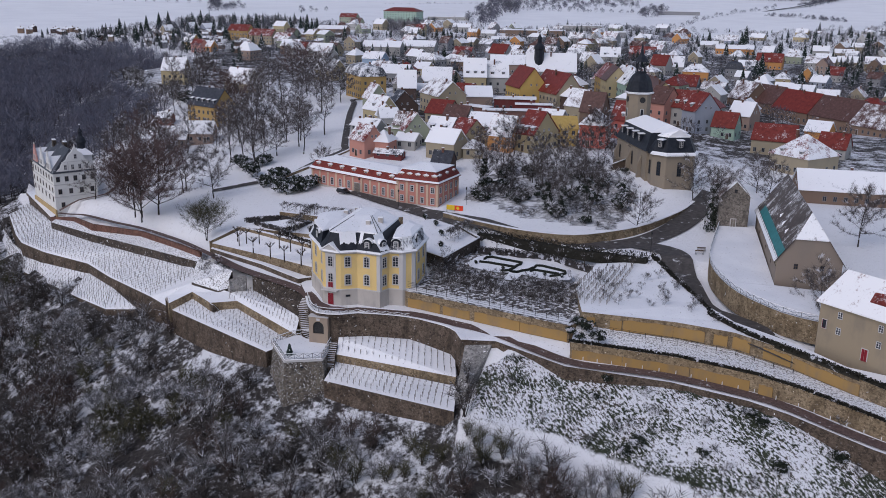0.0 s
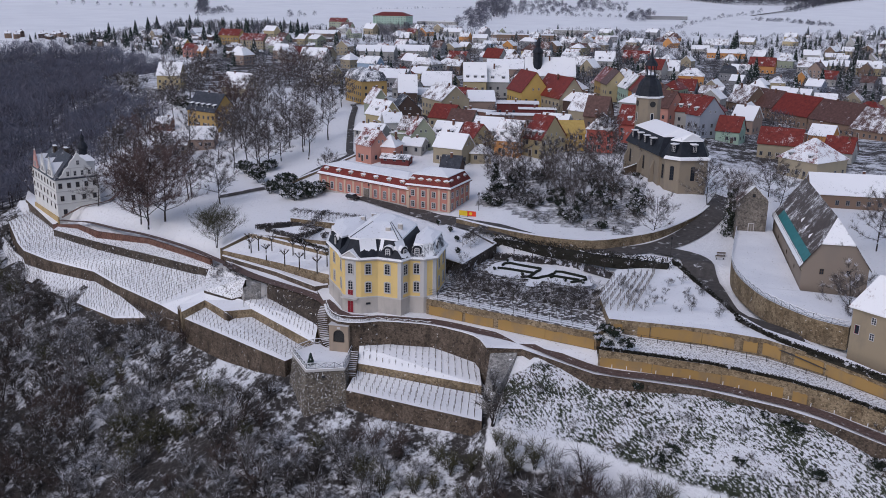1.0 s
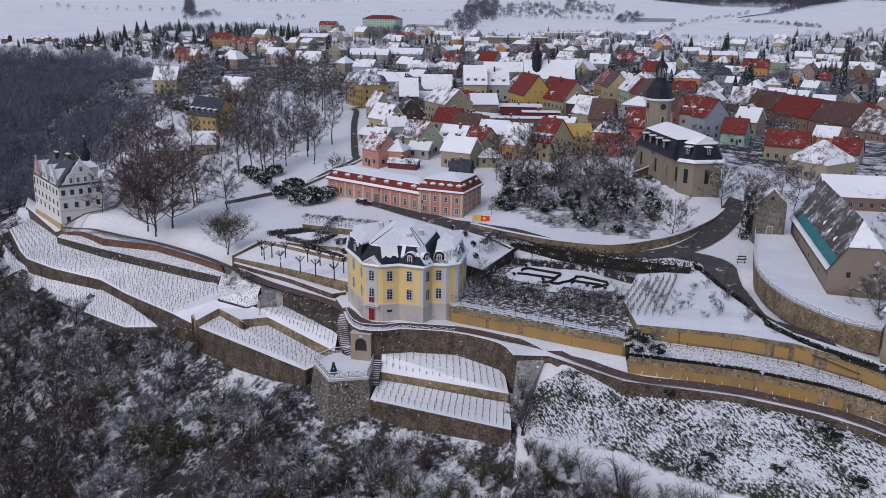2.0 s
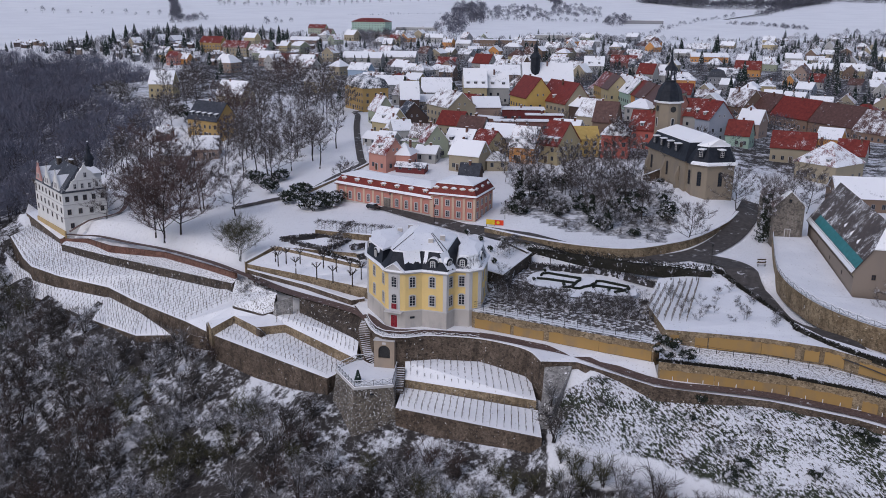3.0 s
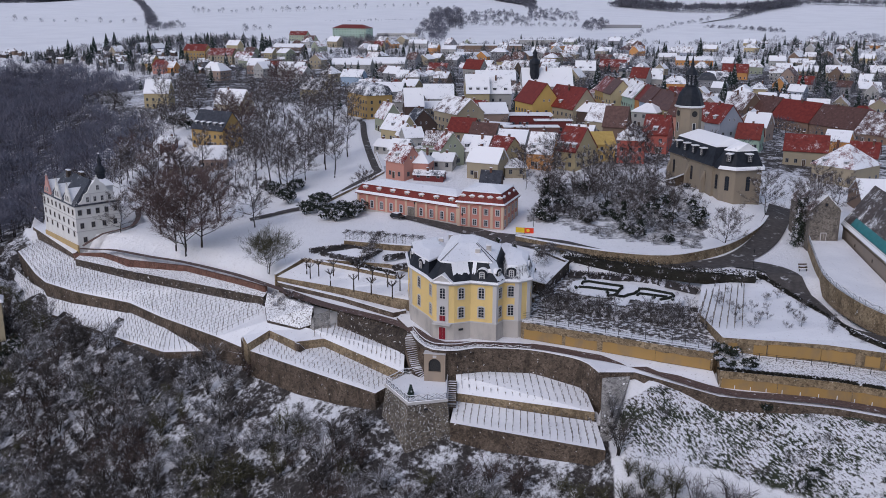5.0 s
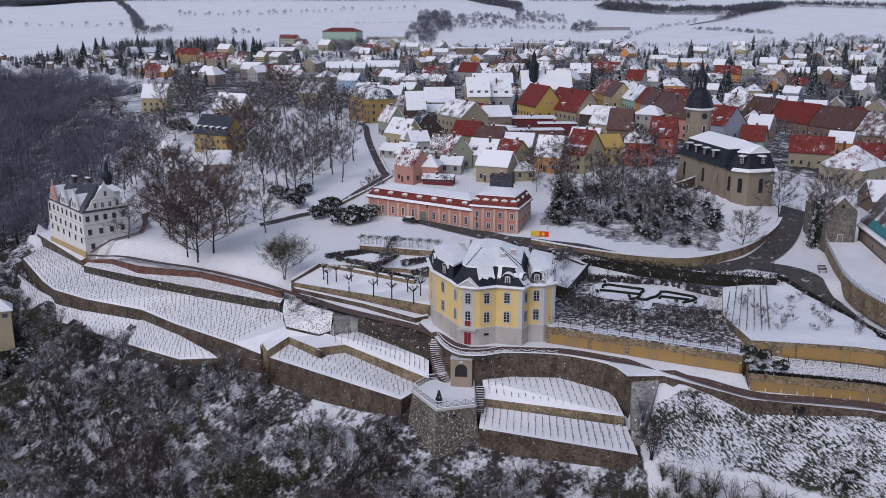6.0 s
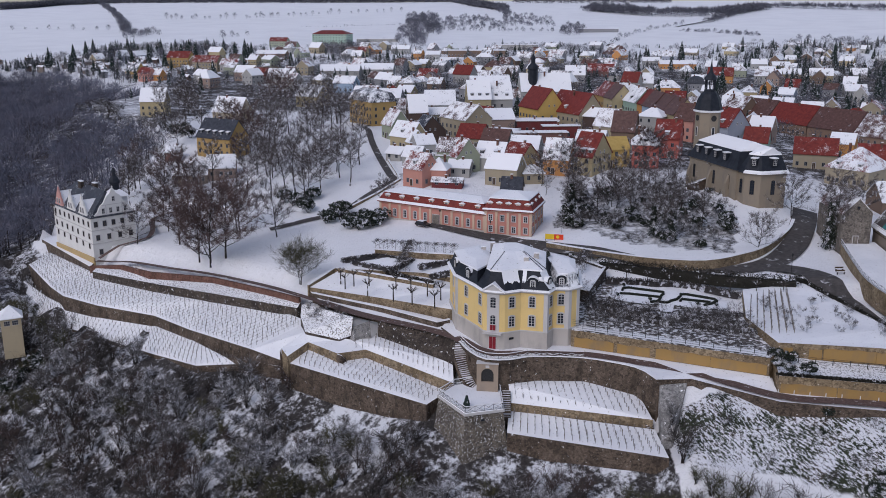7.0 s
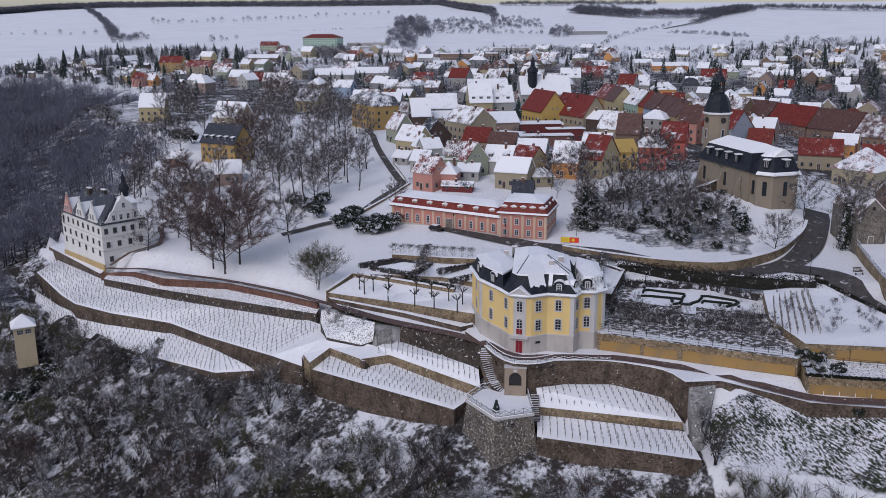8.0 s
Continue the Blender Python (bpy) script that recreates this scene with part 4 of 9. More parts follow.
    for a, b, shares in ((R[0], R[1], (0.62,)), (R[1], R[2], (0.5,)), (R[2], R[3], (0.5,)), (R[6], R[7], (0.42,)), (R[7], R[8], (0.42,)), (R[8], R[9], (0.5,)), (R[9], R[10], (0.5,)),
                         (R[11], R[12], (0.3, 0.72))):
        for s in shares:
            on_wall(low, t, a, b, s, ZP + 1.05)
            on_wall(high, t, a, b, s, ZP + 5.0)
    # the door axis with its balcony
    a, b = R[4], R[5]
    on_wall(high, t, a, b, 0.5, ZP + 5.0, proud=0.12)
    door = mesh_door(1.35, 2.5)
    ax = Bits().box(-1.25, -0.08, 0, 1.25, 0.1, ZE - ZP - 0.2).make("door_axis", castle_trim, t, "grey stone axis above the door")
    ax.matrix_local = pose((a[0] + b[0]) / 2, (a[1] + b[1]) / 2, ZP + 0.12, 0, 0, math.degrees(math.atan2(b[1] - a[1], b[0] - a[0])))
    on_wall(door, t, a, b, 0.5, ZB + 0.15, "door", 0.16, "dark red panelled door")
    on_wall(mesh_door(1.15, 1.1), t, a, b, 0.5, ZP + 0.4, "balcony_door", 0.14, "red balcony door")
    on_wall(window_mesh(1.15, 2.0, True, (2, 3), castle_trim), t, a, b, 0.5, ZP + 1.5, proud=0.14)
    on_wall(window_mesh(1.0, 0.45, False, (2, 1), dark_metal), t, R[6], R[7], 0.4, ZP - 1.6, "cellar_window", 0.15)
    m = ((a[0] + b[0]) / 2, (a[1] + b[1]) / 2)
    n = Vector((b[1] - a[1], -(b[0] - a[0]))).normalized()
    turn = math.degrees(math.atan2(b[1] - a[1], b[0] - a[0]))
    bal = Bits().box(-1.9, -1.1, 0, 1.9, 0.3, 0.22).make("balcony", castle_trim, t)
    bal.matrix_local = pose(m[0], m[1], ZP - 0.25, 0, 0, turn)
    cov = Bits().box(-1.95, -1.15, 0.22, 1.95, 0.0, 0.42).make("balcony_snow", snow, t)
    cov.matrix_local = bal.matrix_local
    ped = Bits()
    gab = ped.loft([[(-2.2, -0.35, 0), (2.2, -0.35, 0), (0, -0.35, 1.5)], [(-2.2, 1.6, 0), (2.2, 1.6, 0), (0, 1.6, 1.5)]]).make("pediment", castle_trim, t)
    gab.matrix_local = pose(m[0], m[1], ZE + 0.25, 0, 0, turn)
    sn = Bits()
    for s in (-1, 1):
        sn.loft([[(s * 2.45, -0.55, -0.05), (s * 2.45, -0.55, 0.2), (0, -0.55, 1.85), (0, -0.55, 1.6)], [(s * 2.45, 1.7, -0.05), (s * 2.45, 1.7, 0.2), (0, 1.7, 1.85), (0, 1.7, 1.6)]])
    sn.make("pediment_snow", snow, t).matrix_local = pose(m[0], m[1], ZE + 0.22, 0, 0, turn)
    # dormers with round hoods
    for k0, k1, s in ((1, 2, 0.5), (7, 8, 0.42), (9, 10, 0.5), (0, 1, 0.6), (11, 12, 0.35), (8, 9, 0.55)):
        p, q = Vector(R[k0]), Vector(R[k1])
        c = p.lerp(q, s)
        tn = math.degrees(math.atan2(q.y - p.y, q.x - p.x))
        nn = Vector((q.y - p.y, -(q.x - p.x))).normalized()
        c -= nn * 0.3
        dm = Bits()
        prof = [(-0.95, 0), (0.95, 0), (0.95, 1.3)] + [(0.95 * math.cos(math.pi * j / 6), 1.3 + 0.75 * math.sin(math.pi * j / 6)) for j in range(1, 6)] + [(-0.95, 1.3)]
        dm.loft([[(x, 0, z) for x, z in prof], [(x, 2.6, z) for x, z in prof]])
        d = dm.make("dormer", slate, t, "slate dormer with a round hood")
        d.matrix_local = pose(c.x, c.y, ZE + 0.75, 0, 0, tn)
        put_window(window_mesh(0.85, 1.35, True, (2, 3), white_paint, 0.12), d, 0, 0, 0.2, 0, 0.04)
        hood = Bits()
        arc = [(1.1 * math.cos(math.pi * j / 8), 1.32 + 0.8 * math.sin(math.pi * j / 8)) for j in range(9)]
        hood.loft([[(x, yy, z + h) for x, z in arc for h in (0,)] + [(x, yy, z + 0.14) for x, z in reversed(arc)] for yy in (0.05, 2.6)])
        hood.make("hood_snow", snow, d)


def mesh_door(w, h, paint_mat=None):
    b = Bits()
    b.box(-w / 2 - 0.15, -0.06, 0, w / 2 + 0.15, 0.1, h + 0.15, 1)
    for x0, x1 in ((-w / 2, -0.03), (0.03, w / 2)):
        b.box(x0, -0.12, 0, x1, -0.03, h, 0)
        for z0, z1 in ((0.15, h * 0.45), (h * 0.52, h * 0.93)):
            b.box(x0 + 0.1, -0.16, z0, x1 - 0.1, -0.11, z1, 0)
    me = bpy.data.meshes.new("door")
    me.from_pydata(b.v, [], b.f)
    for m in (paint_mat or red_paint, castle_trim):
        me.materials.append(m)
    me.polygons.foreach_set("material_index", b.i)
    return me


build_castle()


# ---- the round wall of the castle terrace: gate, stairs, railings, bastion ----
def railing(label, line, height=1.1, gap=1.6):
    """An iron railing of crossed bars between posts, with snow on it."""
    t = thing("railing", label, "railing")
    line = dense(line, gap)
    for a, b in zip(line, line[1:]):
        k = Bits().beam((a[0], a[1], a[2] - 0.1), (a[0], a[1], a[2] + height), 0.05).make("post", dark_metal, t)
    r = Bits()
    s = Bits()
    for a, b in zip(line, line[1:]):
        for h in (0.1, height):
            r.beam((a[0], a[1], a[2] + h), (b[0], b[1], b[2] + h), 0.035)
        for h0, h1 in ((0.1, height), (height, 0.1)):
            r.beam((a[0], a[1], a[2] + h0), (b[0], b[1], b[2] + h1), 0.03)
        s.beam((a[0], a[1], a[2] + height + 0.06), (b[0], b[1], b[2] + height + 0.06), 0.08)
        for h0, h1 in ((0.14, height * 0.55), (height * 0.55, 0.14)):
            s.beam((a[0], a[1], a[2] + h0 + 0.04), (b[0], b[1], b[2] + h1 + 0.04), 0.045)
    r.make("lattice", dark_metal, t)
    s.make("bar_snow", snow, t)


wall_line("parapet", dense(curved(PLATFORM, 2), 2), 0.7, 0.2, stone_wall, "snow-capped parapet of the castle terrace", below=0.6)
railing("iron lattice railing on the castle terrace under snow", [(x, y, z + 0.1) for x, y, z in curved(PLATFORM[:6], 2)])


def build_bastion():
    ring = ccw([(-58.3, 171.7, -8.4), (-53.2, 163.6, -8.4), (-46.3, 165.7, -8.4), (-46.6, 174.3, -8.4), (-50.3, 178, -8.4), (-55.3, 176.3, -8.4)])
    t = thing("bastion", "six-sided rubble stone bastion with a flat snowy top", "bastion", kind="structure")
    flat = [(x, y) for x, y, z in ring]
    Bits().loft([[(x, y, -18) for x, y in grow(flat, 1.2)], [(x, y, -8.8) for x, y in grow(flat, 0.1)]]).make("masonry", mat_stone("bastion_stone", (0.075, 0.066, 0.056), (0.22, 0.19, 0.155), 0.55, 0.9, 3.4), t)
    Bits().loft([[(x, y, -8.8) for x, y in grow(flat, 0.35)], [(x, y, -8.4) for x, y in grow(flat, 0.35)]]).make("coping", castle_trim, t)
    Bits().loft([[(x, y, -8.38) for x, y in grow(flat, 0.1)], [(x, y, -8.2) for x, y in flat]]).make("snow_top", snow, t)
    a, b = Vector(ring[1]), Vector(ring[2])
    best = max(zip(ring, ring[1:] + ring[:1]), key=lambda s: -(s[0][1] + s[1][1]))
    on_wall(window_mesh(0.8, 0.8, False, (1, 1), dark_metal), t, best[0], best[1], 0.45, -10.6, "opening", 0.25)
    edge = [(x, y, -8.3) for x, y in flat]
    k = [i for i, p in enumerate(edge) if p[1] == max(q[1] for q in edge)][0]
    loop = edge[k:] + edge[:k]
    railing("iron lattice railing around the bastion", loop, 1.2, 1.5)


build_bastion()


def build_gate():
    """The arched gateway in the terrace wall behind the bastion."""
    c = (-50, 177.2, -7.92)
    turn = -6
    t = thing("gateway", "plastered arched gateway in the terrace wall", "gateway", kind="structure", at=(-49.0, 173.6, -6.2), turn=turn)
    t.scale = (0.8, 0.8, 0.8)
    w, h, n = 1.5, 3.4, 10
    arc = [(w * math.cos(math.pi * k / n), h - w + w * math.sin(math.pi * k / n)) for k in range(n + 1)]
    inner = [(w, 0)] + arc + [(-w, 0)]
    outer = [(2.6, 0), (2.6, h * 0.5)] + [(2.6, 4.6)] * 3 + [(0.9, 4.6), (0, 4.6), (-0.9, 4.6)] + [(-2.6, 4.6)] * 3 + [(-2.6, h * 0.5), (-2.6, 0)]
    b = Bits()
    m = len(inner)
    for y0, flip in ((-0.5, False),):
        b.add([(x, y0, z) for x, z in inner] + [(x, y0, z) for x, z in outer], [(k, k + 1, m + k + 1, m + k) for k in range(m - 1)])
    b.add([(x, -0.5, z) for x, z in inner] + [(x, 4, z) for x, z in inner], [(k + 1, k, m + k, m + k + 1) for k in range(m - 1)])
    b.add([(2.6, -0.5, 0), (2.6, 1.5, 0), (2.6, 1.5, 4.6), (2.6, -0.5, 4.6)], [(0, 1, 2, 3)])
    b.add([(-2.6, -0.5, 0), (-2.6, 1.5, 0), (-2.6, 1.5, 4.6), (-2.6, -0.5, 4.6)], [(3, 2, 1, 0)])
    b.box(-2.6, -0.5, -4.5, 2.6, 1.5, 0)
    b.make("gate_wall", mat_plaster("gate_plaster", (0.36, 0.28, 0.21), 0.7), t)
    # flat near-black panel that paints in the shade of the passage
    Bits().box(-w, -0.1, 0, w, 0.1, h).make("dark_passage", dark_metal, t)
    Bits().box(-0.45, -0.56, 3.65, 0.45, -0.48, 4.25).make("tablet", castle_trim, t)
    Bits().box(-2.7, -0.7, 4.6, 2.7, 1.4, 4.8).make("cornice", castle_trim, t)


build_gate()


def stairs(label, line, width, steps, mat):
    """Steps that follow a curved line from top to foot."""
    t = thing("staircase", label, "stairs", kind="structure")
    path = curved(line, 0.4)
    pick = lambda s: Vector(path[min(len(path) - 1, int(s * (len(path) - 1)))])
    for k in range(steps):
        a, b = pick(k / steps), pick((k + 1) / steps)
        d = Vector((b.x - a.x, b.y - a.y, 0)).normalized()
        s = Vector((-d.y, d.x, 0)) * width / 2
        z = a.z + (b.z - a.z) * (k + 1) / steps * 0 + b.z
        q = [a + s, a - s, b - s + d * 0.1, b + s + d * 0.1]
        Bits().loft([[(p.x, p.y, b.z - 1.6) for p in q[::-1]], [(p.x, p.y, b.z) for p in q[::-1]]]).make("step", mat, t)
        r = [a + s * 0.94 + d * 0.12, a - s * 0.94 + d * 0.12, b - s * 0.94, b + s * 0.94]
        Bits().loft([[(p.x, p.y, b.z + 0.01) for p in r[::-1]], [(p.x, p.y, b.z + 0.09) for p in r[::-1]]]).make("tread_snow", snow, t)


stairs("curved stone stair from the terrace down to the bastion, dusted with snow", [(-54.2, 182.9, -1.92), (-54.4, 180.8, -3.36), (-53.6, 179.1, -5.76), (-52.4, 176.7, -7.44), (-51.1, 175.9, -8.4)], 2.4, 30, stone_wall)
wall_line("stair_wall", dense([(-52.9, 180.7, -1.56), (-52.6, 178.7, -3.12), (-51.5, 177.2, -5.52), (-50.4, 176, -7.44)], 1.5), 0.4, 0.6, stone_wall, "sloping wall beside the curved stair", cap=False)
stairs("narrow stair beside the bastion with snowy treads", [(-45.4, 171.9, -7.08), (-45.4, 169.2, -10.32), (-45.4, 168.7, -11.28)], 1.6, 16, stone_wall)
stairs("short stair between the vineyard terraces", [(-80.6, 192.6, -8.4), (-79.6, 193.9, -10.2)], 1.5, 9, stone_wall)
stairs("steep stair at the end of the vineyard terraces", [(-19.5, 165.2, -9.36), (-19.2, 164.2, -11.16)], 1.5, 8, stone_wall)

# ---- general house builder ----
def box_shape(w, d, z0, z1):
    return [[(0, 0, z0), (w, 0, z0), (w, d, z0), (0, d, z0)], [(0, 0, z1), (w, 0, z1), (w, d, z1), (0, d, z1)]]


def roof_shape(kind, w, d, h, rh, over=0.45):
    """Rings of a roof over a w by d house with its eaves at h."""
    o = over
    eaves = [(-o, -o), (w + o, -o), (w + o, d + o), (-o, d + o)]
    at = lambda k, z, kx=None: [(w / 2 + (x - w / 2) * (k if kx is None else kx), d / 2 + (y - d / 2) * k, z) for x, y in eaves]
    drop = rh * o / (d / 2)
    if kind == "gable":
        section = [(-o, h - drop - 0.08), (d / 2, h + rh - 0.08), (d + o, h - drop - 0.08), (d + o, h - drop + 0.2), (d / 2, h + rh + 0.2), (-o, h - drop + 0.2)]
        return [[(x, y, z) for y, z in section] for x in (-o * 0.7, w + o * 0.7)]
    if kind == "hip":
        return [at(1, h - 0.15), at(1, h + 0.07), at(0.01, h + rh, max(0.02, 1 - d / w * 0.85))]
    if kind == "mansard":
        k = 1 - 3.2 / d
        kx = 1 - 3.2 / w
        return [at(1, h - 0.15), at(1, h + 0.1), at(k, h + rh * 0.72, kx), at(0.02, h + rh, max(0.05, kx - k * d / w * 0.8))]
    return [at(1, h), at(1, h + 0.35)]


def facade(t, w_mesh, a, b, z, storeys, gap, storey, skip=None, rnd=None):
    n = max(1, int((math.dist(a, b) - 0.8) / gap))
    for s in range(storeys):
        for k in range(n):
            if rnd and rnd.random() < 0.08:
                continue
            on_wall(w_mesh, t, a, b, (k + 0.5) / n, z + s * storey)


WALL_WORD = {"barnbrown": "brown plastered", "ochre": "ochre plastered", "yellow": "yellow", "paleyellow": "pale yellow", "cream": "cream plastered", "paleblue": "light blue", "bluegrey": "blue-grey", "green": "pale green",
             "mint": "mint green", "white": "off-white", "salmon": "salmon pink", "coralred": "coral red", "pinkbrown": "dull pink", "brown": "brown", "orange": "orange", "grey": "grey",
             "brick": "brown brick", "darkred": "dark red", "darkwood": "dark timber", "timber": "half-timbered"}
TILE_WORD = {"slate": "dark", "redtile": "red-tiled", "browntile": "brown-tiled", "yellowroof": "yellow"}


HOUSE_DOOR = mesh_door(1.0, 2.1, dark_wood)
FAR, FAR_MATS, FAR_IDS, SITES = Bits(), [], {}, []


def house(x, y, turn, w, d, h, rh, roof, wall, tile, share, chimneys=1, dormers=0, full=True, name="house", z=None, group="town houses", label="", far_off=False):
    """A house whose front runs w metres from the corner (x, y) and d metres deep behind it."""
    rnd = random.Random(round(x * 7 + y * 13))
    r = radians(turn)
    far = [(x + math.cos(r) * u - math.sin(r) * v, y + math.sin(r) * u + math.cos(r) * v) for u, v in ((0, 0), (w, 0), (w, d), (0, d))]
    zg = z if z is not None else sum(ground(*p) for p in far) / 4
    SITES.append((sum(p[0] for p in far) / 4, sum(p[1] for p in far) / 4, 0.5 * (w + d) + 3))
    if far_off:
        m = pose(x, y, zg, 0, 0, turn)
        def put(bits, mats):
            ids = []
            for q in mats:
                if q.name not in FAR_IDS:
                    FAR_IDS[q.name] = len(FAR_MATS)
                    FAR_MATS.append(q)
                ids.append(FAR_IDS[q.name])
            o = len(FAR.v)
            FAR.v += [tuple(m @ Vector(p)) for p in bits.v]
            FAR.f += [tuple(o + k for k in f) for f in bits.f]
            FAR.i += [ids[k] for k in bits.i]
        body = Bits().loft(box_shape(w, d, -3, h))
        if roof == "gable":
            for gx in (0, w):
                body.add([(gx, 0, h), (gx, d, h), (gx, d / 2, h + rh - 0.1)], [(0, 1, 2) if gx else (2, 1, 0)])
        for a, c in (((0, 0), (w, 0)), ((w, 0), (w, d))):
            n = max(1, int(math.dist(a, c) / 3.2))
            for k in range(n):
                u, v = a[0] + (c[0] - a[0]) * (k + 0.5) / n, a[1] + (c[1] - a[1]) * (k + 0.5) / n
                body.box(u - 0.5, v - 0.5 if c[1] > a[1] else v - 0.06, 1, u + (0.06 if c[1] > a[1] else 0.5), v + (0.5 if c[1] > a[1] else 0.3), 2.4, 1)
        put(body, [paint(wall), glass])
        put(Bits().loft(roof_shape(roof, w, d, h, rh)), [tiles(tile, share)])
        put(Bits().box(w * 0.4, d * 0.45, h, w * 0.4 + 0.8, d * 0.45 + 0.8, h + rh + 0.9), [brick_red])
        return None
    cover = "snow-covered" if share > 0.7 else "snow-dusted" if share > 0.25 else "nearly bare"
    t = thing(name, label or "%s house with a %s %s %s roof" % (WALL_WORD[wall], cover, TILE_WORD[tile], roof), "house", group, at=(x, y, zg), turn=turn)
    b = Bits()
    low, top = box_shape(w, d, -3, h)
    b.loft([low, top])
    if roof == "gable":
        for gx in (0, w):
            b.add([(gx, 0, h), (gx, d, h), (gx, d / 2, h + rh - 0.1)], [(0, 1, 2) if gx else (2, 1, 0)])
    b.make("wall", paint(wall), t)
    rings = roof_shape(roof, w, d, h, rh)
    rb = Bits().loft(rings)
    roof_ob = rb.make("roof", tiles(tile, share), t)
    rows = max(1, int((h - 0.4) / 2.9))
    size = window_mesh(1.05, 1.45, False, (2, 1), paint("grey"))
    if full:
        facade(t, size, (0, 0), (w, 0), 0.95, rows, 2.7, 2.9, rnd=rnd)
        facade(t, size, (w, 0), (w, d), 0.95, rows, 3.1, 2.9, rnd=rnd)
        if turn > 10:
            facade(t, size, (0, d), (0, 0), 0.95, rows, 3.1, 2.9, rnd=rnd)
    else:
        # far off: the openings of one house are one mesh of recess and pane
        wb = Bits()
        for a, c in (((0, 0), (w, 0)), ((w, 0), (w, d)), ((0, d), (0, 0))):
            l = math.dist(a, c)
            u = Vector(((c[0] - a[0]) / l, (c[1] - a[1]) / l, 0))
            o = Vector((u.y, -u.x, 0))
            n = max(1, int(l / 2.9))
            for k in range(n * rows):
                p = Vector((*a, 0)) + u * (l * (k % n + 0.5) / n) + Vector((0, 0, 0.95 + 2.9 * (k // n)))
                for half, lift, mi, up in ((0.6, 0.03, 0, 0.1), (0.48, 0.05, 1, 0)):
                    q = [p - u * half - Vector((0, 0, up)), p + u * half - Vector((0, 0, up)), p + u * half + Vector((0, 0, 1.3 + up)), p - u * half + Vector((0, 0, 1.3 + up))]
                    wb.add([v + o * lift for v in q] + [v - o * 0.1 for v in q], [(0, 1, 2, 3), (1, 0, 4, 5), (2, 1, 5, 6), (3, 2, 6, 7), (0, 3, 7, 4)], mi)
        tagged(wb.make("windows", [white_paint, glass], t), kind="stuff")
    if full and roof == "gable" and rh > 3.5:
        for a, c in (((w, 0), (w, d)), ((0, d), (0, 0))):
            for s in (0.4, 0.6):
                on_wall(window_mesh(0.7, 1.0, False, (2, 1)), t, a, c, s, h + 0.4)
    if full and h > 3.4:
        on_wall(HOUSE_DOOR, t, (0, 0), (w, 0), rnd.uniform(0.2, 0.8), 0.05, "door", 0.05)
    for k in range(chimneys):
        cx, cy = w * rnd.uniform(0.2, 0.8), d * (0.5 + rnd.uniform(-0.12, 0.12))
        ch = Bits().box(cx - 0.35, cy - 0.3, h + rh * 0.5, cx + 0.35, cy + 0.3, h + rh + 0.9).make("chimney", brick_red, t)
        Bits().box(cx - 0.4, cy - 0.35, h + rh + 0.9, cx + 0.4, cy + 0.35, h + rh + 1.05).make("cap_snow", snow, ch)
    for k in range(dormers):
        dx = w * (k + 0.5) / dormers
        slope = 0.72 * rh / 1.6 if roof == "mansard" else rh / (d / 2)
        dy = 0.35 if roof == "mansard" else 0.9
        zz = h + slope * dy
        dm = Bits().box(dx - 0.7, dy, zz - 0.2, dx + 0.7, dy + 1.5 / slope + 0.3, zz + 1.25).make("dormer", paint("white") if tile != "slate" else slate, t)
        put_window(window_mesh(0.8, 0.95, False, (2, 1)), dm, dx, dy, zz + 0.15, 0)
        Bits().loft([[(dx - 0.9, dy - 0.25, zz + 1.2), (dx + 0.9, dy - 0.25, zz + 1.2), (dx + 0.9, dy + 1.9 / slope + 0.5, zz + 1.6), (dx - 0.9, dy + 1.9 / slope + 0.5, zz + 1.6)],
                     [(dx - 0.9, dy - 0.25, zz + 1.4), (dx + 0.9, dy - 0.25, zz + 1.4), (dx + 0.9, dy + 1.9 / slope + 0.5, zz + 1.8), (dx - 0.9, dy + 1.9 / slope + 0.5, zz + 1.8)]]).make("dormer_snow", snow, dm)
    return t


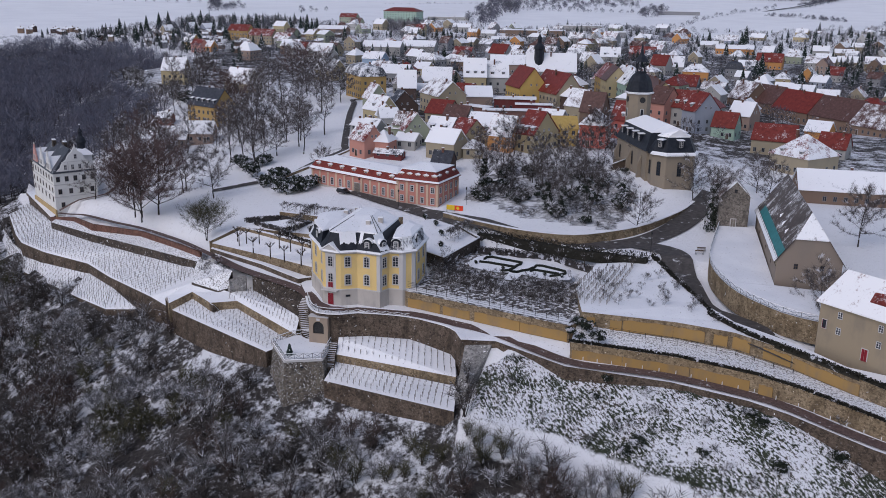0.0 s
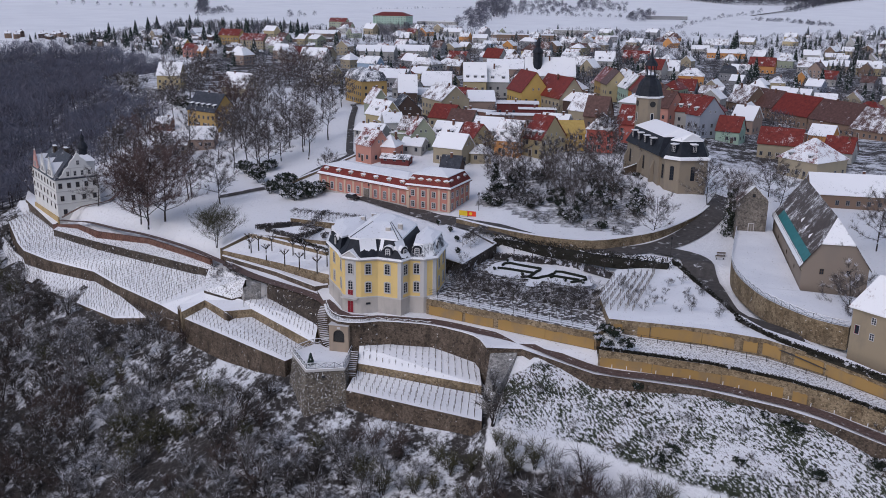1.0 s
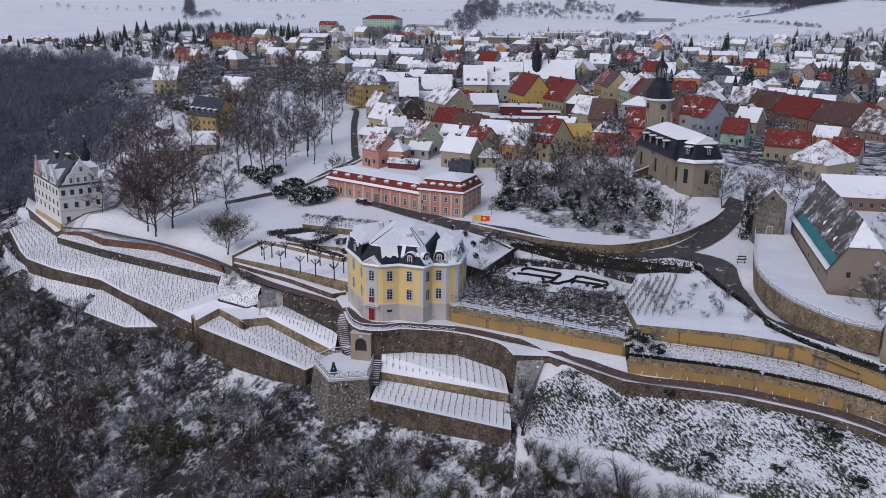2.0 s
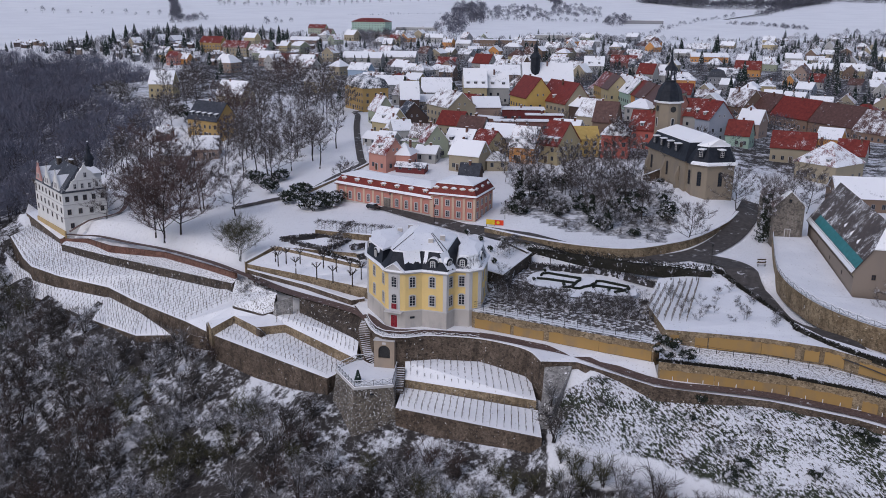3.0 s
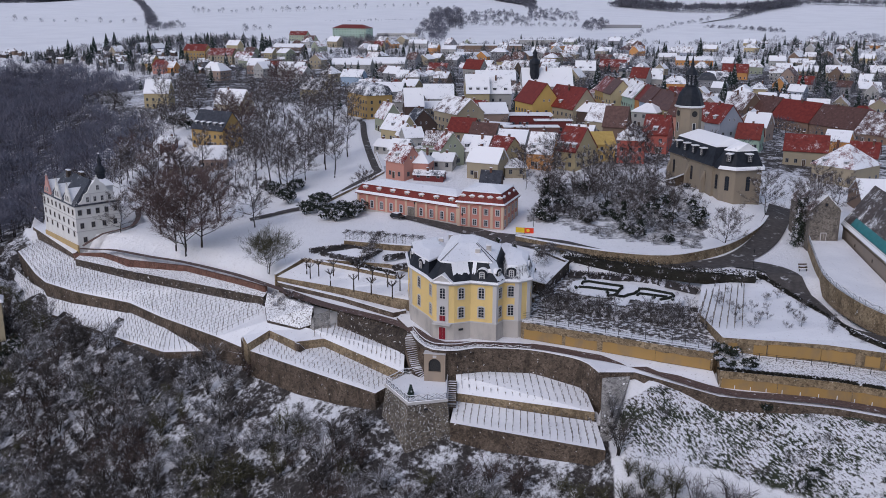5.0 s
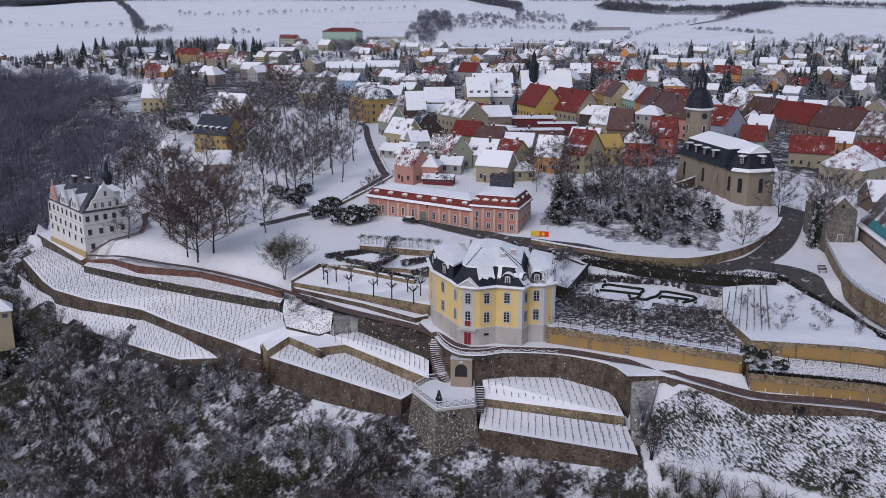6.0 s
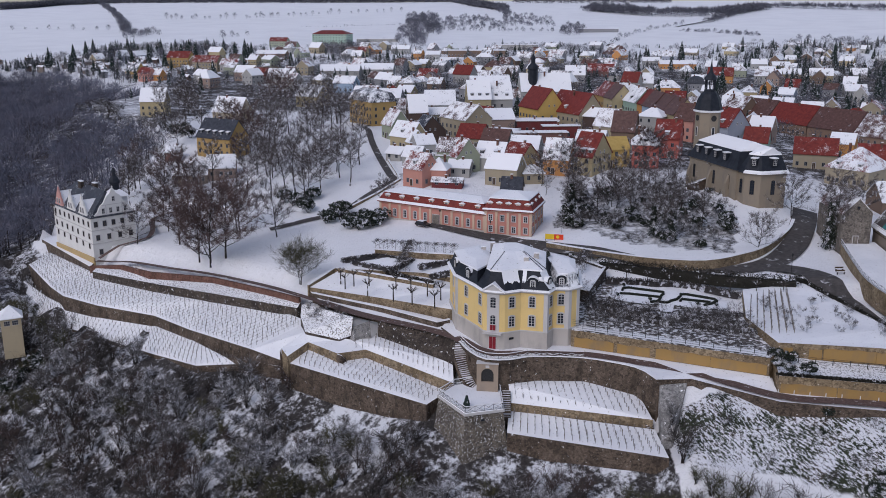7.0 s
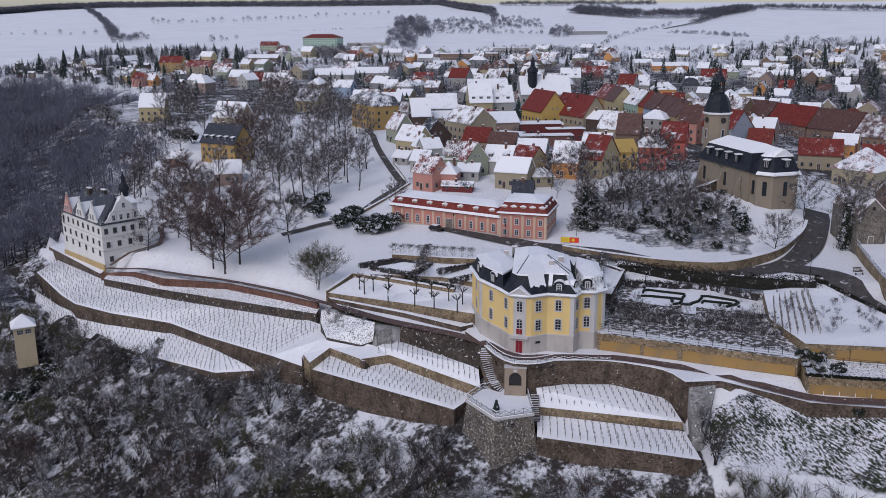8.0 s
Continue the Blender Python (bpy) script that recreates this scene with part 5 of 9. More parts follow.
# ---- the pink stables ----
def build_stables():
    pink = mat_plaster("pink_render", (0.55, 0.23, 0.18), 0.5)
    pale = mat_plaster("stables_stripes", (0.62, 0.45, 0.33), 0.5)
    t = thing("stables", "long pink baroque stables with a red mansard roof under snow", "stables")
    c0, c1, c2 = (-78.9, 271.7, 3.48), (-48.3, 253.6, 3), (-35.8, 249.8, 3)
    turn = math.degrees(math.atan2(c1[1] - c0[1], c1[0] - c0[0]))

    def wing(tag, a, turn, w, d, h, rh, dorm, sides, storeys):
        g = thing(tag, "", "", at=(a[0], a[1], a[2]), turn=turn)
        g.parent = t
        Bits().loft(box_shape(w, d, -2.5, h)).make("wall", pink, g)
        Bits().box(-0.1, -0.1, -2, w + 0.1, d + 0.1, 0.6).make("plinth", castle_base, g)
        Bits().loft([[(-0.15, -0.15, h - 0.4), (w + 0.15, -0.15, h - 0.4), (w + 0.15, d + 0.15, h - 0.4), (-0.15, d + 0.15, h - 0.4)],
                     [(-0.5, -0.5, h), (w + 0.5, -0.5, h), (w + 0.5, d + 0.5, h), (-0.5, d + 0.5, h)]]).make("cornice", pale, g)
        skirt = roof_shape("mansard", w, d, h, rh, 0.6)
        Bits().loft(skirt[:3], 0, True, True).make("roof_skirt", tiles("redtile", 0.0), g, "red tiled lower roof slope")
        Bits().loft([[(x, y, z + 0.02) for x, y, z in grow3(skirt[2], 0.25)], [(x, y, z + 0.2) for x, y, z in grow3(skirt[2], 0.2)], [(x, y, z + 0.1) for x, y, z in skirt[3]]]).make("roof_top", snow, g, "upper roof under snow")
        Bits().loft([[(x, y, z) for x, y, z in skirt[1]], [(x * 1.0, y, z + 0.18) for x, y, z in skirt[1]], [(x, y, z + 0.95) for x, y, z in grow3(skirt[1], -0.75)]], 0, False, False).make("eaves_snow", snow, g)
        n = max(2, round(w / 3.4))
        for k in range(n + 1):
            px = min(w - 0.25, max(0.25, w * k / n))
            Bits().box(px - 0.35, -0.13, 0.6, px + 0.35, 0, h - 0.4).make("pilaster", pale, g)
        for k in range(n):
            mid = (k + 0.5) / n
            if storeys == 1 and k == n // 2:
                on_wall(mesh_door(2.2, 3.2, post_wood), g, (0, 0), (w, 0), mid, 0.0, "gate", 0.05, "grey double gate")
                continue
            for s in range(storeys):
                on_wall(window_mesh(1.0, 2.2 if storeys == 1 else 1.6, storeys == 1, (2, 3), castle_trim, 0.15), g, (0, 0), (w, 0), mid, 1.2 + s * 3.1)
        for a2, b2 in sides:
            m = max(2, round(math.dist(a2, b2) / 3.6))
            for k in range(m):
                for s in range(storeys):
                    on_wall(window_mesh(1.0, 1.6, False, (2, 3), castle_trim, 0.15), g, a2, b2, (k + 0.5) / m, 1.2 + s * 3.1)
            for k in range(m + 1):
                f = min(0.98, max(0.02, k / m))
                x, y = a2[0] + (b2[0] - a2[0]) * f, a2[1] + (b2[1] - a2[1]) * f
                Bits().box(x - 0.12, y - 0.3, 0.6, x + 0.13, y + 0.3, h - 0.4).make("pilaster", pale, g)
        for side, length, pt in dorm:
            for k in range(length):
                f = (k + 0.5) / length
                x, y, tn = (w * f, 0.35, 0) if side == 0 else (w - 0.35, d * f, 90)
                dm = Bits().box(-0.75, 0, 0, 0.75, 1.3, 1.5).add([(-0.9, -0.1, 1.5), (0.9, -0.1, 1.5), (0.9, 1.5, 1.5), (-0.9, 1.5, 1.5), (-0.9, -0.1, 1.65), (0, -0.1, 2.0), (0.9, -0.1, 1.65), (0.9, 1.5, 1.65), (0, 1.5, 2.0), (-0.9, 1.5, 1.65)],
                                                                 [(0, 1, 6, 5, 4), (1, 2, 7, 6), (3, 2, 7, 8, 9), (0, 3, 9, 4), (4, 5, 8, 9), (5, 6, 7, 8)], 1).make("dormer", [pale, snow], g)
                dm.matrix_local = pose(x, y, h + 0.45, 0, 0, tn)
                put_window(window_mesh(0.9, 1.2, True, (2, 2), castle_trim), dm, 0, 0, 0.15, 0)
    grow3 = lambda ring, k: [(x, y, ring[0][2]) for x, y in grow([(p[0], p[1]) for p in ring], k)]
    w1 = math.dist(c0[:2], c1[:2])
    wing("long_wing", c0, turn, w1, 11, 5.2, 3.6, [(0, 7, 0)], [], 1)
    t2 = math.degrees(math.atan2(c2[1] - c1[1], c2[0] - c1[0]))
    w2 = math.dist(c1[:2], c2[:2])
    wing("pavilion", (c1[0], c1[1] - 0.5, c1[2]), t2, w2, 14, 7.2, 4.2, [(0, 5, 0), (1, 3, 0)], [((w2, 0), (w2, 14))], 2)


build_stables()


# ---- the white castle on the cliff ----
def gable_front(w, h, steps=3):
    """The outline of a curved renaissance gable."""
    pts = [(-w / 2, 0)]
    for k in range(steps):
        x0, x1 = w / 2 * (1 - k / steps), w / 2 * (1 - (k + 0.75) / steps)
        z0, z1 = h * k / steps, h * (k + 1) / steps
        pts += [(-x0, z0 + 0.3 * (z1 - z0)), (-x1 - 0.25 * (x0 - x1), z0 + 0.62 * (z1 - z0)), (-x1, z1 - 0.02)]
    pts += [(-0.15, h + 0.5), (0.15, h + 0.5)]
    return pts + [(-x, z) for x, z in reversed(pts[:-2])]


def build_white_castle():
    white = mat_plaster("white_limewash", (0.78, 0.77, 0.74), 0.25)
    corner = (-164.4, 268.6, -9.12)
    t = thing("white_castle", "white renaissance castle with curved gables and a dark turret", "castle", at=(corner[0], corner[1], corner[2]), turn=134)
    # local x runs along the long front away from the corner, y towards the right-hand front
    L, D, H = 30.0, 13.5, 12.5
    Bits().loft([[(0, 0, -6), (L, 0, -6), (L, -D, -6), (0, -D, -6)][::-1], [(0, 0, H), (L, 0, H), (L, -D, H), (0, -D, H)][::-1]]).make("wall", white, t)
    Bits().loft([[(-0.3, 0.35, -6), (L, 0.35, -6), (L, -0.1, -6), (-0.3, -0.1, -6)][::-1], [(-0.3, 0.35, 0.6), (L, 0.35, -0.2), (L, -0.1, -0.2), (-0.3, -0.1, 0.6)][::-1]]).make("plinth", mat_plaster("ochre_plinth", (0.5, 0.36, 0.17), 0.4), t, "ochre stone plinth")
    for z in (4.6, 8.6, 12.3):
        Bits().box(-0.12, -D - 0.12, z, L + 0.12, 0.12, z + 0.22).make("string_course", castle_trim, t)
    Bits().loft([[(-0.4, 0.4, H), (L + 0.4, 0.4, H), (L + 0.4, -D - 0.4, H), (-0.4, -D - 0.4, H)][::-1], [(4, -D / 2 + 0.05, H + 7), (L - 4, -D / 2 + 0.05, H + 7), (L - 4, -D / 2 - 0.05, H + 7), (4, -D / 2 - 0.05, H + 7)][::-1]]).make("roof", tiles("slate", 0.2), t, "steep dark slate roof with little snow")
    small = window_mesh(1.15, 1.65, False, (2, 2), dark_wood, 0.12)
    for z, n in ((2.9, 6), (6.0, 7), (9.7, 8)):
        for k in range(n):
            on_wall(small, t, (L, 0), (0, 0), (k + 0.5) / n, z)
    for z, n in ((1.2, 3), (5.6, 4), (9.7, 5)):
        for k in range(n):
            if (z, k) != (1.2, 1):
                on_wall(small, t, (0, 0), (0, -D), (k + 0.5) / n, z)

    def gable(x, y, turn, w, h, mat, name):
        prof = gable_front(w, h)
        g = Bits().loft([[(px, 0, pz) for px, pz in prof], [(px, 0.5, pz) for px, pz in prof]]).make(name, mat, t)
        g.matrix_local = pose(x, y, H, 0, 0, turn)
        Bits().loft([[(-w / 2 + 0.3, 0.5, 0), (w / 2 - 0.3, 0.5, 0), (0, 0.5, h * 0.86)], [(-w / 2 + 0.3, 6, 0), (w / 2 - 0.3, 6, 0), (0, 6, h * 0.86)]]).make("cross_roof", snow, g)
        for k in (-1, 1) if w < 9 else (-3, -1, 1, 3):
            put_window(window_mesh(0.8, 1.5, False, (2, 2), castle_trim, 0.1), g, k * w * (0.14 if w < 9 else 0.09), 0, 1.0, 0)
        if w > 9:
            put_window(window_mesh(0.8, 1.4, False, (2, 2), castle_trim, 0.1), g, 0, 0, 4.4, 0)
            for z in (3.4, 0.5):
                Bits().box(-w * 0.36 if z > 1 else -w / 2, -0.08, z, w * 0.36 if z > 1 else w / 2, 0, z + 0.18).make("string_course", castle_trim, g)
            for x0 in (-1, 1):
                Bits().box(x0 * w * 0.2 - 0.1, -0.08, 0.7, x0 * w * 0.2 + 0.1, 0, 3.4).make("lesene", castle_trim, g)
        Bits().loft([disc(0, 0.25, h + 0.5, 0.12, 8), disc(0, 0.25, h + 0.8, 0.3, 8), disc(0, 0.25, h + 1.2, 0.08, 8)]).make("finial", castle_trim, g)
        return g
    for x, m, nm in ((24.5, mat_plaster("pink_gable", (0.62, 0.34, 0.3), 0.3), "pink_gable"), (15.0, white, "gable"), (5.8, white, "gable")):
        gable(x, 0.05, 180, 6.6, 5.6, m, nm)
    gable(-0.05, -D / 2 - 0.6, -90, 12.4, 7.8, white, "end_gable")
    # the turret at the far right corner
    tx, ty = 8.0, -D + 2.0
    tower = Bits().loft([[(tx - 2.6, ty - 2.6, -4), (tx + 2.6, ty - 2.6, -4), (tx + 2.6, ty + 2.6, -4), (tx - 2.6, ty + 2.6, -4)], [(tx - 2.6, ty - 2.6, 16.8), (tx + 2.6, ty - 2.6, 16.8), (tx + 2.6, ty + 2.6, 16.8), (tx - 2.6, ty + 2.6, 16.8)]]).make("turret", white, t)
    Bits().loft([disc(tx, ty, 16.8, 4.3, 4, math.pi / 4), disc(tx, ty, 17.9, 3.0, 4, math.pi / 4), disc(tx, ty, 18.8, 1.5, 4, math.pi / 4)]).make("turret_roof", snow, t)
    prof = [(1.3, 18.5), (1.3, 20.4), (1.6, 20.6), (1.65, 21.2), (1.15, 22.4), (0.6, 22.9), (0.55, 24.0), (0.8, 24.2), (0.5, 24.9), (0.13, 25.5), (0.07, 26.6)]
    Bits().loft([disc(tx, ty, z, r, 10) for r, z in prof]).make("lantern", slate, t, "dark onion-domed lantern")
    Bits().loft([disc(tx, ty, 26.5, 0.3, 8), disc(tx, ty, 26.8, 0.3, 8)]).make("lantern_ball", snow, t)
    for x, y in ((14, -D / 2 - 1), (20, -D / 2 + 1)):
        Bits().box(x - 1.1, y - 0.5, H + 3, x + 1.1, y + 0.5, H + 7.8).make("chimney", stone_dark, t)
        Bits().box(x - 1.15, y - 0.55, H + 7.8, x + 1.15, y + 0.55, H + 8.05).make("chimney_snow", snow, t)


build_white_castle()


# ---- the church ----
def build_church():
    a, b = Vector((21.4, 288.9)), Vector((30.2, 258.2))
    along = (b - a).normalized()
    turn = math.degrees(math.atan2(along.y, along.x))
    t = thing("church", "stone church with snowy dark slate roof and domed tower", "church", at=(a.x, a.y, 9.2), turn=turn)
    L, half, H = (b - a).length, 7.0, 10.4
    # local x runs from the tower to the choir; the front towards the street is at y = -half
    plan = [(0, -half), (L - 4, -half), (L + 1, -half * 0.55), (L + 1, half * 0.55), (L - 4, half), (0, half)]
    nave = [(0, -half), (L - 6, -half), (L - 6, half), (0, half)]
    choir = [(L - 6, -half + 0.7), (L - 3, -half + 0.7), (L + 0.4, -half * 0.5), (L + 0.4, half * 0.62), (L - 3, half - 0.7), (L - 6, half - 0.7)]
    for plan_part, lift, tag in ((nave, 0.0, "nave"), (choir, -0.3, "choir")):
        Bits().loft([[(x, y, -5) for x, y in plan_part], [(x, y, H + lift) for x, y in plan_part]]).make(tag + "_wall", church_stone, t)
        Bits().loft([[(x, y, H + lift - 0.3) for x, y in grow(plan_part, 0.1)], [(x, y, H + lift + 0.1) for x, y in grow(plan_part, 0.5)]]).make(tag + "_cornice", church_stone, t)
        Bits().loft([[(x, y, H + lift + 0.1) for x, y in grow(plan_part, 0.6)], [(x, y, H + lift + 1.2) for x, y in grow(plan_part, 0.05)], [(x, y, H + lift + 5.0) for x, y in grow(plan_part, -1.7)]], 0, False, True).make(tag + "_roof", slate, t, "blue-black slate mansard")
        cx = sum(p[0] for p in plan_part) / len(plan_part)
        Bits().loft([[(x, y, H + lift + 5.0) for x, y in grow(plan_part, -1.55)], [(x, y, H + lift + 5.2) for x, y in grow(plan_part, -1.6)], [(cx + (x - cx) * 0.72, y * 0.05, H + lift + 7.2) for x, y in plan_part]]).make(tag + "_roof_top", tiles("slate", 0.88), t, "snow on the upper roof")
    edge = [choir[1], choir[2], choir[3], choir[4]]
    Bits().loft([[(p[0], p[1], H - 0.15), (q[0], q[1], H - 0.15), (r[0], r[1], H + 0.75), (p[0], p[1], H + 0.2)] for p, q, r in zip(grow(choir, 0.75)[1:5], grow(choir, 0.8)[1:5], grow(choir, 0.1)[1:5])]).make("eaves_snow", snow, t)
    for k in range(4):
        x = 4.5 + k * 5.0
        d = Bits().loft([[(-0.75, 0, 0), (0.75, 0, 0), (0.75, 0, 2.1), (-0.75, 0, 2.1)], [(-0.75, 2, 0), (0.75, 2, 0), (0.75, 2, 2.1), (-0.75, 2, 2.1)]]).make("dormer", slate, t)
        d.matrix_local = pose(x, -half - 0.15, H + 1.9)
        Bits().box(-0.9, -0.3, 2.1, 0.9, 1.8, 2.35).make("dormer_snow", snow, d)
        put_window(window_mesh(1.0, 1.7, False, (2, 3), castle_trim), d, 0, 0, 0.2, 0)
    for p, q in ((choir[1], choir[2]), (choir[2], choir[3])):
        mx, my = (p[0] + q[0]) / 2, (p[1] + q[1]) / 2
        tn = math.degrees(math.atan2(q[1] - p[1], q[0] - p[0]))
        d = Bits().box(-0.75, 0, 0, 0.75, 2, 2.1).make("dormer", slate, t)
        r = radians(tn)
        d.matrix_local = pose(mx + 0.1 * math.sin(r), my - 0.1 * math.cos(r), H + 1.9, 0, 0, tn)
        Bits().box(-0.9, -0.3, 2.1, 0.9, 1.8, 2.35).make("dormer_snow", snow, d)
        put_window(window_mesh(1.0, 1.7, False, (2, 3), castle_trim), d, 0, 0, 0.2, 0)
    lancet = window_mesh(1.2, 4.0, True, (2, 5), dark_metal)
    for s in (0.12, 0.55, 0.85):
        on_wall(lancet, t, nave[0], nave[1], s, 4.6)
    on_wall(lancet, t, choir[0], choir[1], 0.5, 4.4)
    on_wall(lancet, t, choir[1], choir[2], 0.5, 4.4)
    on_wall(lancet, t, choir[2], choir[3], 0.5, 4.4)
    for x in (1.0, 12.5, 22.0):
        Bits().loft([[(x - 0.5, -half - 1.3, -5), (x + 0.5, -half - 1.3, -5), (x + 0.5, -half, -5), (x - 0.5, -half, -5)], [(x - 0.5, -half - 1.1, 6), (x + 0.5, -half - 1.1, 6), (x + 0.5, -half, 6), (x - 0.5, -half, 6)],
                     [(x - 0.5, -half - 0.1, 8.5), (x + 0.5, -half - 0.1, 8.5), (x + 0.5, -half, 8.5), (x - 0.5, -half, 8.5)]]).make("buttress", church_stone, t)
    # stair porch with its lean-to roof
    Bits().loft([[(5.5, -half - 3.4, -5), (11, -half - 3.4, -5), (11, -half, -5), (5.5, -half, -5)], [(5.5, -half - 3.4, 2.5), (11, -half - 3.4, 4.2), (11, -half, 5.4), (5.5, -half, 3.4)]]).make("porch", dark_wood, t)
    Bits().loft([[(5.2, -half - 3.8, 2.5), (11.4, -half - 3.8, 4.4), (11.4, -half, 5.8), (5.2, -half, 3.6)], [(5.2, -half - 3.8, 2.75), (11.4, -half - 3.8, 4.65), (11.4, -half, 6.05), (5.2, -half, 3.85)]]).make("porch_roof", tiles("slate", 0.6), t)
    # the tower
    tx, ty, s = -3.2, 0.0, 3.5
    oct_ring = lambda r, z: disc(tx, ty, z, r, 8, math.pi / 8)
    Bits().loft([oct_ring(s * 1.08, -5), oct_ring(s * 1.08, 23.5)]).make("tower", church_stone, t)
    Bits().loft([oct_ring(s * 1.25, 23.4), oct_ring(s * 1.32, 23.9), oct_ring(s * 1.25, 24.0)]).make("tower_cornice", snow, t, "snow on the tower cornice")
    prof = [(s * 1.22, 24.0), (s * 1.12, 25.2), (s * 0.98, 27.2), (s * 0.72, 28.8), (s * 0.5, 29.5), (s * 0.46, 29.7)]
    Bits().loft([oct_ring(r, z) for r, z in prof]).make("dome", slate, t, "black slate dome")
    Bits().loft([oct_ring(s * 0.5, 29.7), oct_ring(s * 0.5, 30.0)]).make("lantern_floor", slate, t)
    for k in range(8):
        q = disc(tx, ty, 30, s * 0.42, 8, math.pi / 8)[k]
        Bits().beam(q, (q[0], q[1], 33.0), 0.16, 0, 6).make("lantern_post", slate, t)
    prof = [(s * 0.58, 33.0), (s * 0.55, 33.3), (s * 0.46, 34.0), (s * 0.22, 35.0), (s * 0.13, 35.8), (s * 0.08, 37.4), (0.05, 39.0)]
    Bits().loft([oct_ring(r, z) for r, z in prof]).make("spire", slate, t)
    Bits().beam((tx, ty, 39), (tx, ty, 40.4), 0.05).make("weather_vane", dark_metal, t)
    # clock faces and belfry slits on the outer sides
    for k in range(8):
        ang = math.pi / 4 * k
        n = Vector((math.cos(ang), math.sin(ang)))
        c = Vector((tx, ty)) + n * (s * 1.08 * math.cos(math.pi / 8))
        tn = math.degrees(ang) + 90
        if k % 2 == 0:
            ck = Bits().loft([[(0.9 * math.cos(j * math.pi / 8), 0, 0.9 * math.sin(j * math.pi / 8)) for j in range(16)], [(0.9 * math.cos(j * math.pi / 8), -0.12, 0.9 * math.sin(j * math.pi / 8)) for j in range(16)]]).make("clock_face", dark_metal, t)
            ck.matrix_local = pose(c.x, c.y, 21.6, 0, 0, tn)
            put_window(window_mesh(0.8, 2.6, True, (1, 4), dark_metal, 0.15), t, c.x, c.y, 16.2, tn)


build_church()


# ---- old barn, chapel house and the house by the road ----
def build_barn():
    near, far = (43.6, 187.1, 6.48), (47.6, 231.9, 7.8)
    L = math.dist(near[:2], far[:2])
    turn = math.degrees(math.atan2(near[1] - far[1], near[0] - far[0]))
    t = thing("barn", "old half-timbered stone barn with brown roof and teal sheet", "barn", at=(far[0], far[1], near[2]), turn=turn)
    d, h, rh = 12.6, 5.0, 9.0
    half = 0.5
    wall = Bits().loft(box_shape(L, d, -3, h))
    wall.add([(0, 0, h), (0, d, h), (0, d / 2, h + rh - 0.15)], [(2, 1, 0)])
    wall.add([(L, 0, h), (L, d, h), (L, d * (1 - half / 2), h + rh * half), (L, d * half / 2, h + rh * half)], [(0, 1, 2, 3)])
    wall.make("wall", paint("barnbrown"), t)
    timbers = Bits()
    for k in range(int(L / 1.5) + 1):
        timbers.box(k * 1.5 - 0.1, -0.09, 3.6, k * 1.5 + 0.1, 0.02, h)
    for z in (3.5, 5.1, h - 0.25):
        timbers.box(0, -0.1, z, L, 0.02, z + 0.22)
    timbers.make("timber_frame", dark_wood, t, "dark timber framing")
    Bits().box(0, -0.05, 3.6, L, 0.0, h).make("infill", paint("cream"), t)
    o, k = 0.5, rh / (d / 2)
    low_l, low_r, ridge_z, hip = h - k * o, h - k * o, h + rh, 4.2
    cut = h + rh * half
    for y0, y1 in ((-o, d * half / 2), (d + o, d * (1 - half / 2))):
        face = [(-o, y0, low_l), (L + 0.35, y0, low_l), (L + 0.35, y1, cut), (L - hip, d / 2, ridge_z), (-o, d / 2, ridge_z)]
        face = face if y0 < d / 2 else face[::-1]
        Bits().loft([face, [(x, y, z + 0.24) for x, y, z in face]]).make("roof", tiles("barntile", 0.3), t)
    face = [(L + 0.35, d * half / 2, cut), (L + 0.35, d * (1 - half / 2), cut), (L - hip, d / 2, ridge_z)]
    Bits().loft([face, [(x, y, z + 0.24) for x, y, z in face]]).make("half_hip", tiles("barntile", 0.7), t)
    sl = rh / (d / 2)
    def sheet(name, x0, x1, v0, v1, up, mat):
        q = [(x0, v0, h + sl * v0 + up), (x1, v0, h + sl * v0 + up), (x1, v1, h + sl * v1 + up), (x0, v1, h + sl * v1 + up)]
        Bits().loft([q, [(x, y, z + 0.08) for x, y, z in q]]).make(name, mat, t)
    sheet("teal_sheet", L * 0.12, L + 0.3, 0.15, 1.3, 0.33, teal_metal)
    sheet("eaves_snow", -0.3, L + 0.4, -0.55, 0.05, 0.33, snow)
    for k, s in ((1, 0.52), (2, 0.66), (3, 0.8)):
        v = 2.6 - 0.15 * k
        z = h + sl * v
        dm = Bits().loft([[(L * s - 0.6, v, z), (L * s + 0.6, v, z), (L * s, v, z + 0.9)], [(L * s - 0.05, v + 1.2, z + 1.5), (L * s + 0.05, v + 1.2, z + 1.5), (L * s, v + 1.2, z + 1.6)]]).make("roof_vent", snow, t)
    for s in (0.25, 0.55, 0.8):
        on_wall(window_mesh(0.6, 0.8, False, (1, 2), dark_wood), t, (0, 0), (L, 0), s, 1.6)
    for s, z in ((0.3, 3.2), (0.7, 3.2)):
        on_wall(window_mesh(0.8, 1.1, False, (2, 2), dark_wood), t, (L, 0), (L, d), s, z)


build_barn()


